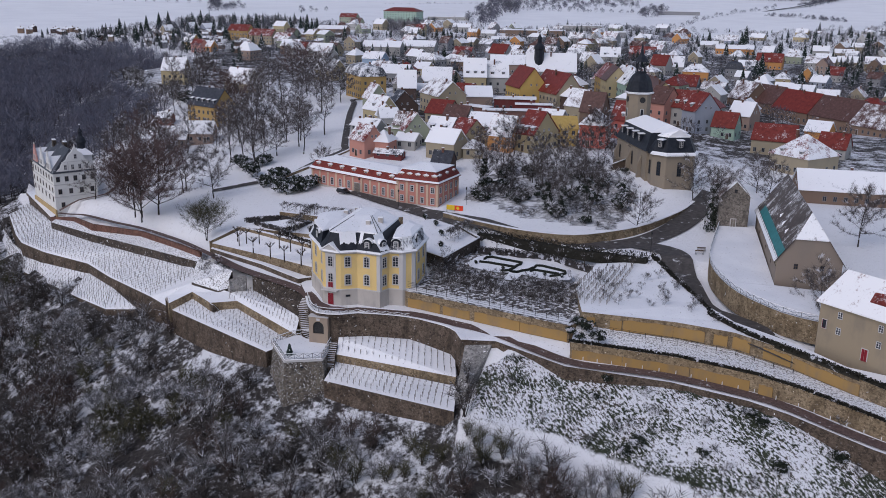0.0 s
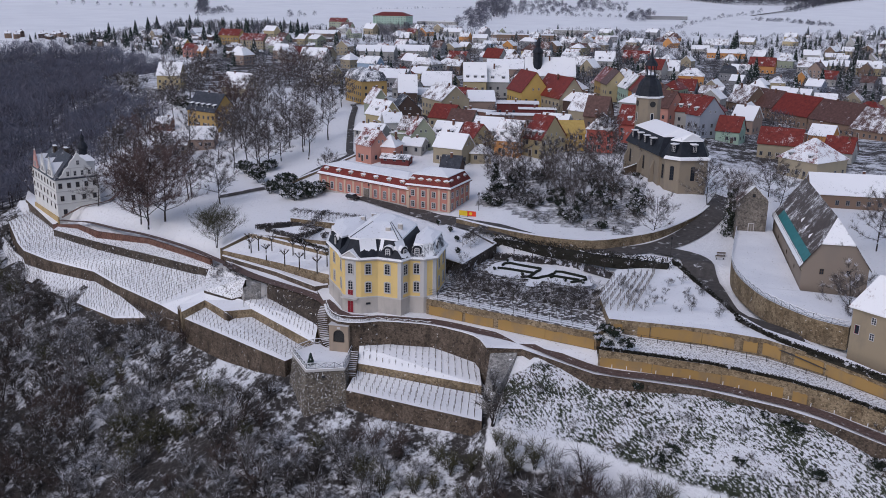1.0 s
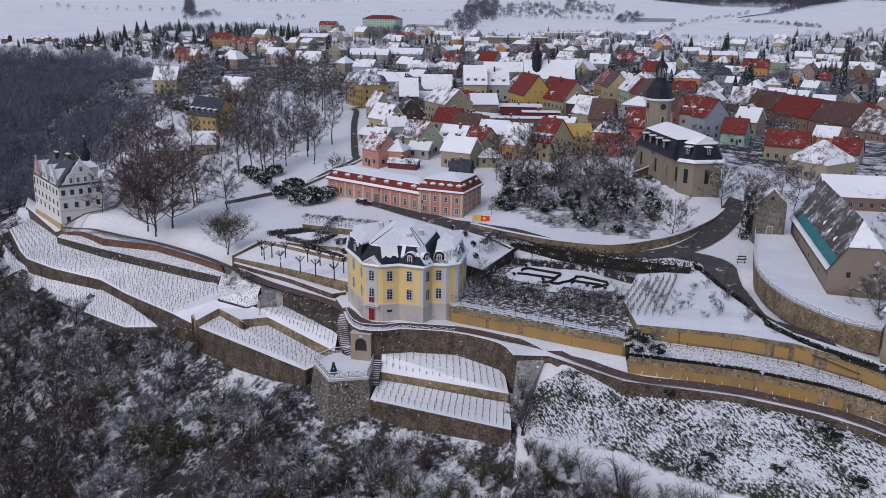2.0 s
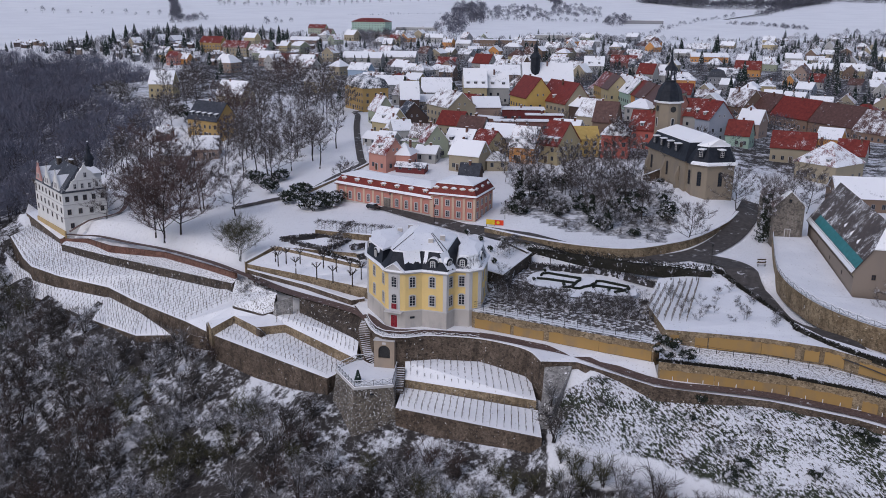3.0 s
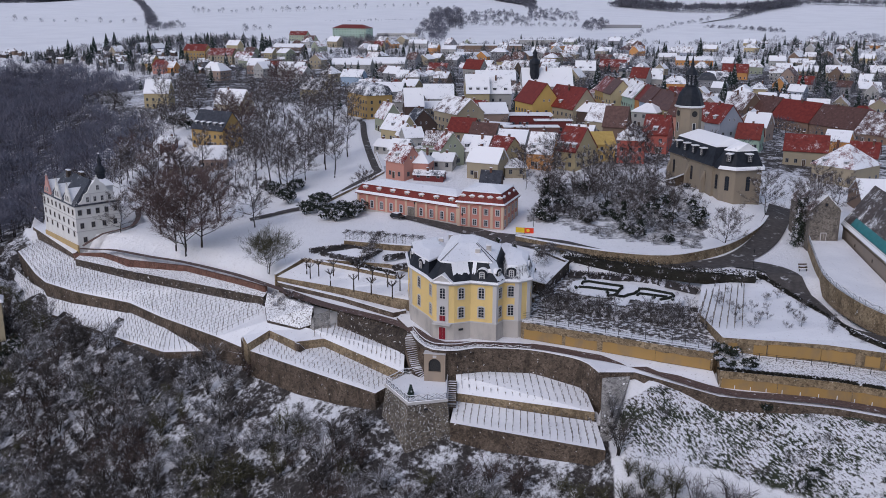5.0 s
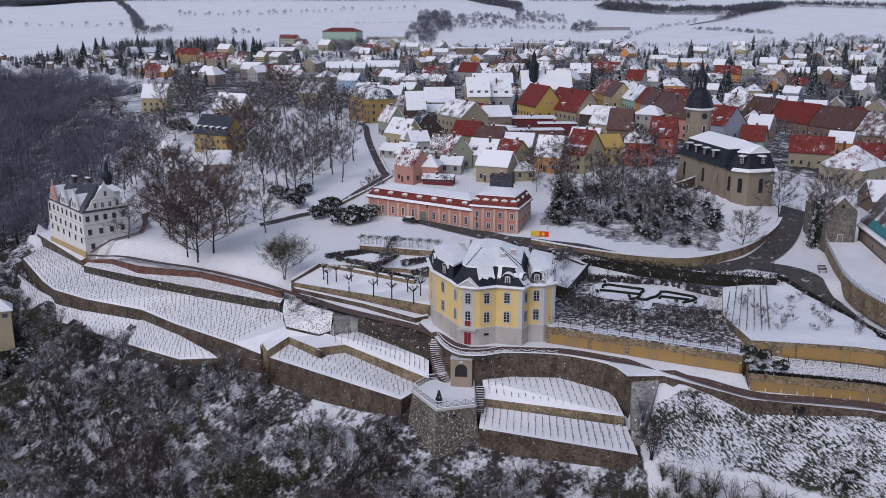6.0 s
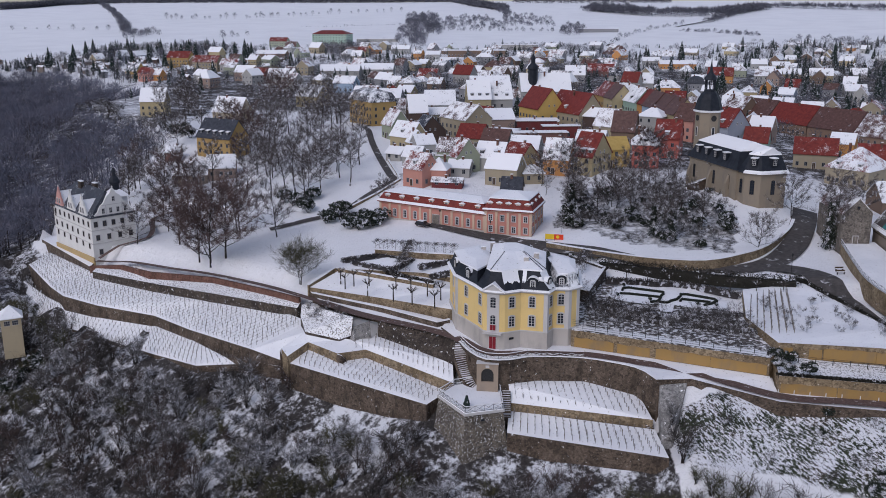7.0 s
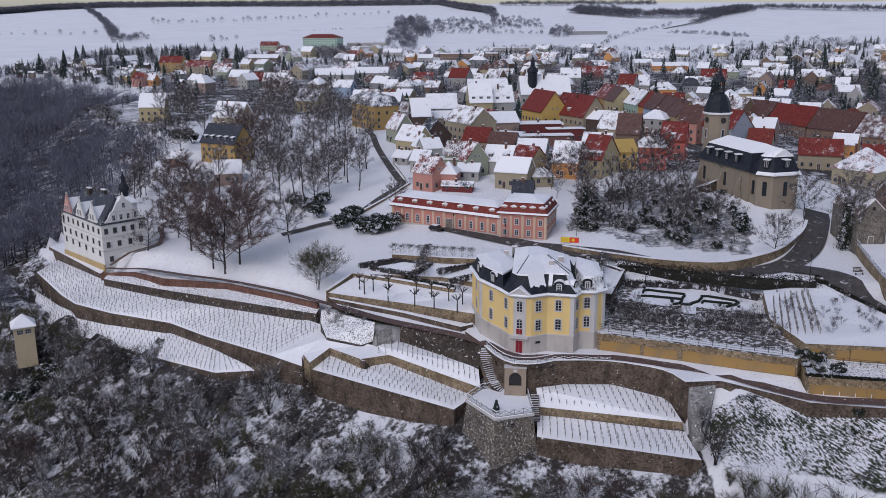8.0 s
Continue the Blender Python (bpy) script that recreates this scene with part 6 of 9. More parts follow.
def build_stone_house():
    a, b = (37.7, 226.8, 7.56), (44.7, 226.7, 7.68)
    w = math.dist(a[:2], b[:2])
    turn = math.degrees(math.atan2(b[1] - a[1], b[0] - a[0]))
    t = thing("stone_house", "narrow grey stone gable house with a snowy steep roof", "house", at=(a[0], a[1], a[2] - 0.3), turn=turn)
    d, h, rh = 16, 8.2, 3.6
    wall = Bits().loft(box_shape(w, d, -3, h))
    wall.add([(0, 0, h), (w, 0, h), (w / 2, 0, h + rh)], [(0, 1, 2)])
    wall.make("wall", stone_grey_plain, t)
    o = 0.35
    k = rh / (w / 2)
    for s in (0, 1):
        e = (-o, h - k * o) if s == 0 else (w + o, h - k * o)
        Bits().loft([[(e[0], -o, e[1]), (w / 2, -o, h + rh), (w / 2, -o, h + rh + 0.25), (e[0], -o, e[1] + 0.25)], [(e[0], d, e[1]), (w / 2, d, h + rh), (w / 2, d, h + rh + 0.25), (e[0], d, e[1] + 0.25)]]).make("roof", tiles("browntile", 0.5), t)
    on_wall(mesh_door(1.1, 2.2, post_wood), t, (0, 0), (w, 0), 0.5, 0.3, "door", 0.05, "weathered door")
    on_wall(window_mesh(0.7, 0.8, False, (1, 2), dark_wood), t, (0, 0), (w, 0), 0.5, h + 0.9)


stone_grey_plain = mat_stone("plain_grey_stone", (0.13, 0.115, 0.1), (0.28, 0.25, 0.22), 0.05)
build_stone_house()


def build_road_house():
    a, b = (46.3, 162, 3.12), (55.4, 152.1, 2.88)
    turn = math.degrees(math.atan2(b[1] - a[1], b[0] - a[0]))
    t = thing("road_house", "ochre-grey plastered house by the road with a pink-tinged snowy roof", "house", at=(a[0], a[1], a[2]), turn=turn)
    w, d, h, rh = 26, 9, 8.3, 5.5
    Bits().loft(box_shape(w, d, -3, h)).make("wall", mat_plaster("aged_render", (0.36, 0.29, 0.2), 0.9), t)
    rings = roof_shape("hip", w, d, h, rh, 0.6)
    rings[-1] = [(1.5, d / 2 - 0.05, h + rh), (w - 4, d / 2 - 0.05, h + rh), (w - 4, d / 2 + 0.05, h + rh), (1.5, d / 2 + 0.05, h + rh)]
    Bits().loft(rings).make("roof", tiles("redtile", 0.8), t)
    win = window_mesh(0.9, 1.3, False, (2, 3), white_paint)
    for z in (3.2, 6.1):
        for x in (4.0, 11.5, 18.5):
            on_wall(win, t, (0, 0), (w, 0), x / w, z)
    on_wall(window_mesh(0.8, 1.6, False, (1, 1), red_paint, 0.08), t, (0, 0), (w, 0), 1.2 / w, 3.6, "shutter")
    on_wall(mesh_door(1.0, 2.1), t, (0, 0), (w, 0), 9.3 / w, 0.2, "door", 0.05, "orange-brown door")
    eye = Bits().loft([[(8.0, 1.2, h + 1.8 * 1.08), (11.5, 1.2, h + 1.8 * 1.08), (9.8, 1.1, h + 1.8 * 1.08 + 0.8)], [(8.0, 2.6, h + 3.2 * 1.08), (11.5, 2.6, h + 3.2 * 1.08), (9.8, 2.6, h + 3.2 * 1.08 + 0.2)]]).make("eyebrow_dormer", tiles("redtile", 0.2), t)


build_road_house()


def build_pavilion_hut():
    c = (-176.8, 234.5, -18.6)
    t = thing("vineyard_hut", "square ochre vineyard hut with a snowy tent roof", "hut", at=(c[0], c[1], -23.5), turn=28)
    Bits().loft([[(0, 0, -4), (5, 0, -4), (5, 5, -4), (0, 5, -4)], [(0, 0, 7.2), (5, 0, 7.2), (5, 5, 7.2), (0, 5, 7.2)]]).make("wall", mat_plaster("hut_plaster", (0.5, 0.41, 0.27), 0.5), t)
    for a, b in (((0, 0), (5, 0)), ((5, 0), (5, 5)), ((0, 5), (0, 0))):
        for s in (0.3, 0.7):
            on_wall(window_mesh(1.5, 1.3, False, (3, 2), castle_trim), t, a, b, s, 5.3)
    Bits().loft([[(-0.6, -0.6, 7.2), (5.6, -0.6, 7.2), (5.6, 5.6, 7.2), (-0.6, 5.6, 7.2)], [(-0.6, -0.6, 7.45), (5.6, -0.6, 7.45), (5.6, 5.6, 7.45), (-0.6, 5.6, 7.45)], [(2.45, 2.45, 10.3), (2.55, 2.45, 10.3), (2.55, 2.55, 10.3), (2.45, 2.55, 10.3)]]).make("roof", snow, t)


build_pavilion_hut()

# ---- the town ----
house(-106.9, 424.6, -58, 22.6, 12, 10.5, 5, "mansard", "ochre", "slate", 0.4, dormers=3)
house(-78.8, 408.9, 12, 8.3, 10, 6, 7, "gable", "darkwood", "slate", 0.9)
house(-73.1, 439.4, 5, 14.2, 12, 6, 6, "gable", "white", "slate", 0.8)
house(-72.4, 417.9, 5, 12.7, 7, 4, 2.5, "gable", "cream", "slate", 0.9)
house(-64.2, 383.8, -56, 18.3, 12.5, 8, 5.5, "gable", "cream", "browntile", 0.6)
house(-44.5, 383.9, 10, 11.0, 16, 6, 3.5, "gable", "pinkbrown", "slate", 0.9)
house(-52.9, 441.4, 8, 10.8, 13, 8.5, 8, "gable", "paleyellow", "slate", 0.9, dormers=3)
house(-42.2, 446.8, 8, 10.4, 13, 8, 7, "gable", "white", "slate", 0.8, dormers=2)
house(-30.5, 414.8, -65, 17.2, 13, 8.5, 8, "gable", "yellow", "redtile", 0.05)
house(-18.2, 408.6, -60, 22.3, 13, 7.5, 8, "gable", "cream", "redtile", 0.1, dormers=1)
house(-33.0, 386.0, 3, 17.3, 9, 5, 0.6, "flat", "darkred", "slate", 0.9)
house(-54.1, 379.0, -30, 22.0, 5, 4, 0.6, "flat", "brick", "slate", 0.9)
house(-35.2, 364.0, 5, 21.1, 5, 4, 0.6, "flat", "brick", "slate", 0.9)
house(-22.9, 374.0, 5, 14.6, 4, 5, 0.6, "flat", "darkred", "slate", 0.9)
house(-57.5, 356.6, -20, 10.0, 11, 3.9, 4.5, "gable", "cream", "redtile", 0.1)
house(-49.0, 340.8, -25, 10.4, 10, 3.9, 5.5, "gable", "white", "browntile", 0.15)
house(-38.3, 334.6, -15, 10.4, 10, 3.9, 4, "gable", "white", "slate", 0.8)
house(-59.2, 313.7, -58, 4.8, 9, 5.9, 5.5, "gable", "green", "redtile", 0.5)
house(-63.9, 323.6, -15, 6.6, 9, 5.1, 4, "gable", "green", "browntile", 0.5)
house(-66.3, 323.7, -15, 7.5, 4, 3.5, 0.6, "flat", "green", "slate", 0.7)
house(-88.2, 379.4, -58, 9.3, 8, 6, 5.5, "gable", "green", "redtile", 0.6)
house(-83.0, 358.3, -40, 11.0, 9, 5, 5, "gable", "paleyellow", "redtile", 0.7, dormers=1)
house(-75.6, 365.0, -58, 7.0, 12, 5, 6, "gable", "darkwood", "slate", 0.3)
house(-76.4, 351.8, -58, 3.8, 6, 3.9, 4, "gable", "paleyellow", "slate", 0.9)
house(-71.4, 337.9, 20, 7.0, 9, 4.7, 3, "gable", "white", "slate", 0.8)
house(-82.9, 337.3, -30, 6.3, 6, 2.7, 2, "gable", "white", "slate", 0.9)
house(-75.9, 323.0, -20, 6.5, 8, 3.9, 3, "gable", "white", "slate", 0.8)
house(-74.0, 300.1, -40, 8.4, 8, 5.9, 4.5, "gable", "salmon", "redtile", 0.5, dormers=1)
house(-66.2, 298.2, -10, 6.2, 8, 4.7, 3.5, "hip", "salmon", "slate", 0.9)
house(-59.8, 307.0, -10, 7.3, 8, 3.1, 2, "gable", "white", "slate", 0.9)
house(-64.6, 295.6, -10, 9.8, 4, 2, 1, "gable", "darkred", "slate", 0.7)
house(-47.5, 299.0, -22, 10.7, 9, 5.5, 4, "gable", "cream", "slate", 0.9)
house(-50.9, 316.1, -22, 9.9, 10, 4.7, 4.5, "gable", "white", "slate", 0.8, dormers=2)
house(-42.1, 313.5, -40, 8.2, 11, 4.7, 5, "gable", "paleyellow", "redtile", 0.35)
house(-35.1, 299.3, 5, 6.8, 7, 3.1, 2.5, "hip", "cream", "slate", 0.9)
house(-42.9, 282.4, -10, 6.2, 6, 4, 3, "gable", "darkwood", "slate", 0.1)
house(-28.1, 310.5, -20, 8.7, 10, 5.5, 6, "gable", "orange", "redtile", 0.7, dormers=2)
house(-18.7, 311.6, -35, 7.9, 14, 6.2, 7, "gable", "paleyellow", "redtile", 0.15, dormers=3)
house(-9.9, 319.4, 10, 12.6, 10, 6.2, 3.5, "gable", "yellow", "yellowroof", 0)
house(3.0, 320.5, -10, 9.1, 12, 7.8, 5, "hip", "coralred", "slate", 0.9, dormers=1)
house(14.1, 339.1, -20, 8.8, 12, 7, 6, "gable", "coralred", "redtile", 0.2, dormers=1)
house(-3.4, 372.6, -35, 8.0, 12, 6, 6, "gable", "cream", "browntile", 0.6)
house(2.8, 365.6, -20, 8.9, 10, 5, 7, "gable", "brown", "browntile", 0.1)
house(-5.5, 390.3, -40, 6.1, 8, 7, 3, "gable", "darkwood", "slate", 0.9)
house(9.7, 468.9, -77, 12.7, 11, 8.5, 6, "gable", "ochre", "redtile", 0.3)
house(12.3, 454.6, -77, 11.2, 11, 8.5, 6, "gable", "paleyellow", "browntile", 0.1)
house(17.2, 460.4, -77, 13.9, 11, 8.5, 6, "gable", "cream", "slate", 0.7, dormers=1)
house(19.9, 444.0, -77, 14.3, 11, 8.5, 6, "gable", "mint", "slate", 0.7, dormers=1)
house(23.5, 432.4, -77, 7.9, 11, 8.5, 6, "gable", "orange", "redtile", 0.1)
house(25.1, 423.8, -77, 10.7, 11, 8.5, 6, "gable", "paleblue", "browntile", 0.1)
house(27.6, 413.9, -77, 11.3, 11, 8.5, 6, "gable", "yellow", "browntile", 0.1)
house(29.5, 399.9, -77, 10.7, 11, 8.5, 6, "gable", "paleyellow", "browntile", 0.15)
house(29.6, 378.1, -40, 8.2, 11, 8.5, 6, "gable", "salmon", "browntile", 0.1)
house(39.1, 376.5, -20, 10.8, 11, 8, 6, "gable", "white", "redtile", 0.2, dormers=3)
house(42.5, 369.0, -58, 8.1, 12, 9, 6.5, "gable", "bluegrey", "redtile", 0.15, dormers=1)
house(53.3, 363.2, -25, 9.0, 9, 4.7, 5, "gable", "mint", "redtile", 0.1)
house(63.8, 392.7, -30, 9.2, 12, 6, 5, "gable", "pinkbrown", "slate", 0.9)
house(78.7, 492.9, -59, 13.7, 16, 5.5, 8, "gable", "brown", "browntile", 0.5)
house(87.9, 488.7, -59, 17.9, 17, 5.5, 8, "gable", "timber", "browntile", 0.1)
house(96.4, 469.7, -59, 23.7, 17, 5.5, 8.5, "gable", "timber", "redtile", 0.05)
house(109.0, 448.9, -59, 25.0, 17, 5.5, 8.5, "gable", "timber", "browntile", 0.15)
house(120.9, 424.3, -59, 22.2, 17, 4.3, 8.5, "gable", "timber", "browntile", 0.4)
house(65.6, 311.6, -49, 14.6, 16, 5.7, 6.5, "hip", "cream", "redtile", 0.65, dormers=2)
house(64.1, 338.0, -20, 14.6, 10, 5.5, 5, "gable", "cream", "redtile", 0.2)
house(206.9, 867.5, -10, 13.8, 10, 5, 4, "gable", "white", "slate", 0.9, full=False)
house(193.9, 799.9, -10, 12.8, 10, 5, 4, "gable", "cream", "slate", 0.8, full=False)
house(224.4, 862.6, -10, 15.6, 10, 4, 3, "gable", "cream", "slate", 0.9, full=False)
house(205.4, 778.7, -10, 15.5, 10, 5, 4, "gable", "cream", "slate", 0.9, full=False)
house(171.6, 670.4, -30, 10.0, 9, 5, 5, "gable", "white", "redtile", 0.2, full=False)
house(220.3, 757.4, -15, 17.7, 10, 6, 5, "gable", "paleyellow", "slate", 0.8, dormers=2, full=False)
house(205.7, 648.0, -10, 14.4, 11, 4, 4, "gable", "white", "slate", 0.9, full=False)
house(126.0, 615.5, -10, 9.5, 12, 6, 4, "hip", "paleyellow", "slate", 0.6, full=False)
house(175.3, 817.3, -10, 9.0, 9, 6, 4, "gable", "mint", "slate", 0.7, full=False)
house(138.3, 754.9, -20, 19.6, 11, 6, 6, "gable", "orange", "redtile", 0.2, dormers=1, full=False)
house(102.8, 668.8, -10, 11.7, 11, 7, 5, "mansard", "grey", "slate", 0.1, full=False)
house(118.7, 684.9, -10, 11.1, 11, 6, 5, "gable", "bluegrey", "slate", 0.5, dormers=1, full=False)
house(66.7, 603.4, -10, 15.8, 12, 6, 4.5, "hip", "orange", "slate", 0.7, dormers=1, full=False)
house(58.2, 623.7, -10, 11.0, 10, 6, 6, "gable", "white", "slate", 0.8, dormers=1, full=False)
house(47.0, 616.5, -30, 11.2, 10, 6, 6, "gable", "white", "redtile", 0.1, full=False)
house(46.6, 668.4, -15, 10.0, 10, 6, 5, "gable", "white", "slate", 0.3, dormers=2, full=False)
house(15.8, 667.3, -5, 13.9, 11, 6, 6, "gable", "white", "slate", 0.85, dormers=2, full=False)
house(38.9, 726.9, -15, 19.5, 10, 5, 5, "gable", "brick", "redtile", 0.3, full=False)
house(122.8, 865.6, -5, 32.9, 12, 5, 3, "gable", "orange", "slate", 0.9, full=False)
house(113.0, 897.8, -5, 15.9, 10, 5, 3, "gable", "white", "slate", 0.9, full=False)
house(-320.4, 823.8, -15, 21.8, 11, 8, 5, "gable", "ochre", "redtile", 0.25, full=False)
house(-285.8, 784.3, -15, 23.2, 11, 7, 5, "gable", "cream", "redtile", 0.4, full=False)
house(-259.8, 773.4, -15, 15.9, 10, 6, 4, "gable", "white", "redtile", 0.5, full=False)
house(-227.2, 692.4, -12, 14.7, 11, 6, 4.5, "gable", "pinkbrown", "slate", 0.9, full=False)
house(-209.0, 672.9, -20, 14.3, 10, 5, 5, "gable", "white", "redtile", 0.2, full=False)
house(-193.4, 649.3, -5, 18.3, 12, 6, 5, "gable", "white", "slate", 0.85, full=False)
house(-320.1, 721.6, -30, 13.1, 9, 5, 6, "gable", "ochre", "slate", 0.4, full=False)
house(-299.7, 692.2, -20, 9.5, 9, 5, 4, "gable", "salmon", "redtile", 0.4, full=False)
house(-291.3, 694.8, -20, 8.5, 8, 4, 4, "gable", "orange", "slate", 0.8, full=False)
house(-290.3, 1111.6, -10, 21.4, 12, 7, 4, "gable", "green", "redtile", 0.3, full=False)
house(-262.5, 917.9, -5, 29.8, 14, 5, 3, "gable", "brown", "slate", 0.9, full=False)
house(-166.0, 706.5, -3, 30.4, 14, 6, 4, "gable", "white", "slate", 0.9, full=False)
house(-136.7, 720.0, -3, 25.6, 14, 6, 4, "gable", "white", "slate", 0.9, full=False)
house(-139.4, 594.3, -15, 14.0, 11, 6, 4, "gable", "paleblue", "slate", 0.8, full=False)
house(-147.9, 512.1, -30, 14.9, 11, 6, 5.5, "gable", "paleyellow", "slate", 0.6, dormers=2)
house(-104.0, 483.7, -5, 15.8, 14, 5, 4, "gable", "grey", "slate", 0.85)
house(-64.2, 675.3, -30, 14.2, 11, 6, 6, "gable", "white", "redtile", 0.05, full=False)
house(-89.7, 666.3, -20, 14.4, 10, 5, 5, "gable", "white", "redtile", 0.3, full=False)
house(-135.1, 994.6, -5, 19.4, 10, 5, 3.5, "gable", "white", "slate", 0.9, full=False)
house(-108.3, 906.7, -20, 10.1, 9, 6, 4, "gable", "orange", "slate", 0.6, full=False)
house(-94.6, 906.0, -5, 13.8, 10, 5, 3, "gable", "white", "slate", 0.9, full=False)
house(-78.8, 845.4, 0, 15.4, 11, 4, 2, "gable", "paleblue", "slate", 0.9, full=False)
house(-162.5, 923.6, -10, 8.7, 9, 7, 4, "gable", "paleyellow", "redtile", 0.3, full=False)
house(-73.7, 942.2, 2, 59.6, 20, 6, 0.6, "flat", "brown", "slate", 0.9, full=False)
house(-23.2, 1042.6, 2, 47.1, 18, 6, 0.6, "flat", "white", "slate", 0.9, full=False)
house(18.1, 944.7, 2, 28.3, 18, 6, 0.6, "flat", "grey", "slate", 0.9, full=False)
house(-198.1, 1212.8, 2, 52.8, 16, 4, 0.6, "flat", "white", "slate", 0.9, full=False)
house(115.1, 1438.0, 0, 59.8, 22, 6, 1.2, "flat", "grey", "slate", 0.9, full=False)
house(-51.7, 560.7, 4, 23.8, 12, 6, 5, "gable", "pinkbrown", "slate", 0.85, full=False)
house(-217.0, 462.4, 5, 12.3, 12, 8, 6, "gable", "paleyellow", "slate", 0.9)
house(-176.6, 447.9, -25, 16.7, 10, 5, 6.5, "gable", "cream", "slate", 0.9)
house(-160.7, 366.8, -29, 17.5, 11, 7.5, 6.5, "gable", "ochre", "slate", 0.12, dormers=5)
house(-148.6, 336.6, 10, 10.1, 9, 4, 4, "gable", "pinkbrown", "slate", 0.8)
house(-160.5, 332.7, 8, 12.6, 9, 3.5, 4, "gable", "barnbrown", "slate", 0.6)
house(-172.0, 360.6, 5, 5.8, 6, 3.2, 2, "gable", "brick", "slate", 0.9)
house(65.7, 268.0, -4, 34.0, 13.2, 4.2, 4.6, "gable", "brown", "slate", 0.9)
house(-25.5, 486.0, 5, 26.0, 15.0, 8.0, 8.5, "gable", "white", "slate", 0.9)


def build_town_hall_tower():
    t = thing("town_tower", "dark onion-domed ridge turret above a snowy roof", "tower", at=(-19.5, 491.0, 2.0))
    prof = [(2.5, 12), (2.5, 30), (3.0, 30.3), (2.7, 31.6), (1.5, 32.8), (1.1, 33.2), (1.1, 35.2), (1.35, 35.5), (0.7, 36.8), (0.15, 38), (0.08, 39.5)]
    Bits().loft([disc(0, 0, z, r, 8) for r, z in prof]).make("spire", slate, t)
    Bits().loft([disc(0, 0, 30.2, 2.8, 8), disc(0, 0, 30.5, 2.9, 8), disc(0, 0, 30.7, 2.7, 8)]).make("ledge_snow", snow, t)


build_town_hall_tower()


def build_flats():
    x, y = -250.3, 1181.3
    t = thing("apartment_block", "long pale green apartment block with a red roof", "apartment block", at=(x, y, ground(x, y)), turn=-14)
    Bits().loft(box_shape(46, 22, -4, 12)).make("wall", paint("mint"), t)
    Bits().loft(roof_shape("hip", 46, 22, 12, 4.5, 0.6)).make("roof", tiles("redtile", 0.1), t)
    facade(t, window_mesh(1.6, 1.4, False, (2, 1)), (0, 0), (46, 0), 1.2, 4, 3.6, 2.8)
    facade(t, window_mesh(1.6, 1.4, False, (2, 1)), (46, 0), (46, 22), 1.2, 4, 4, 2.8)


build_flats()

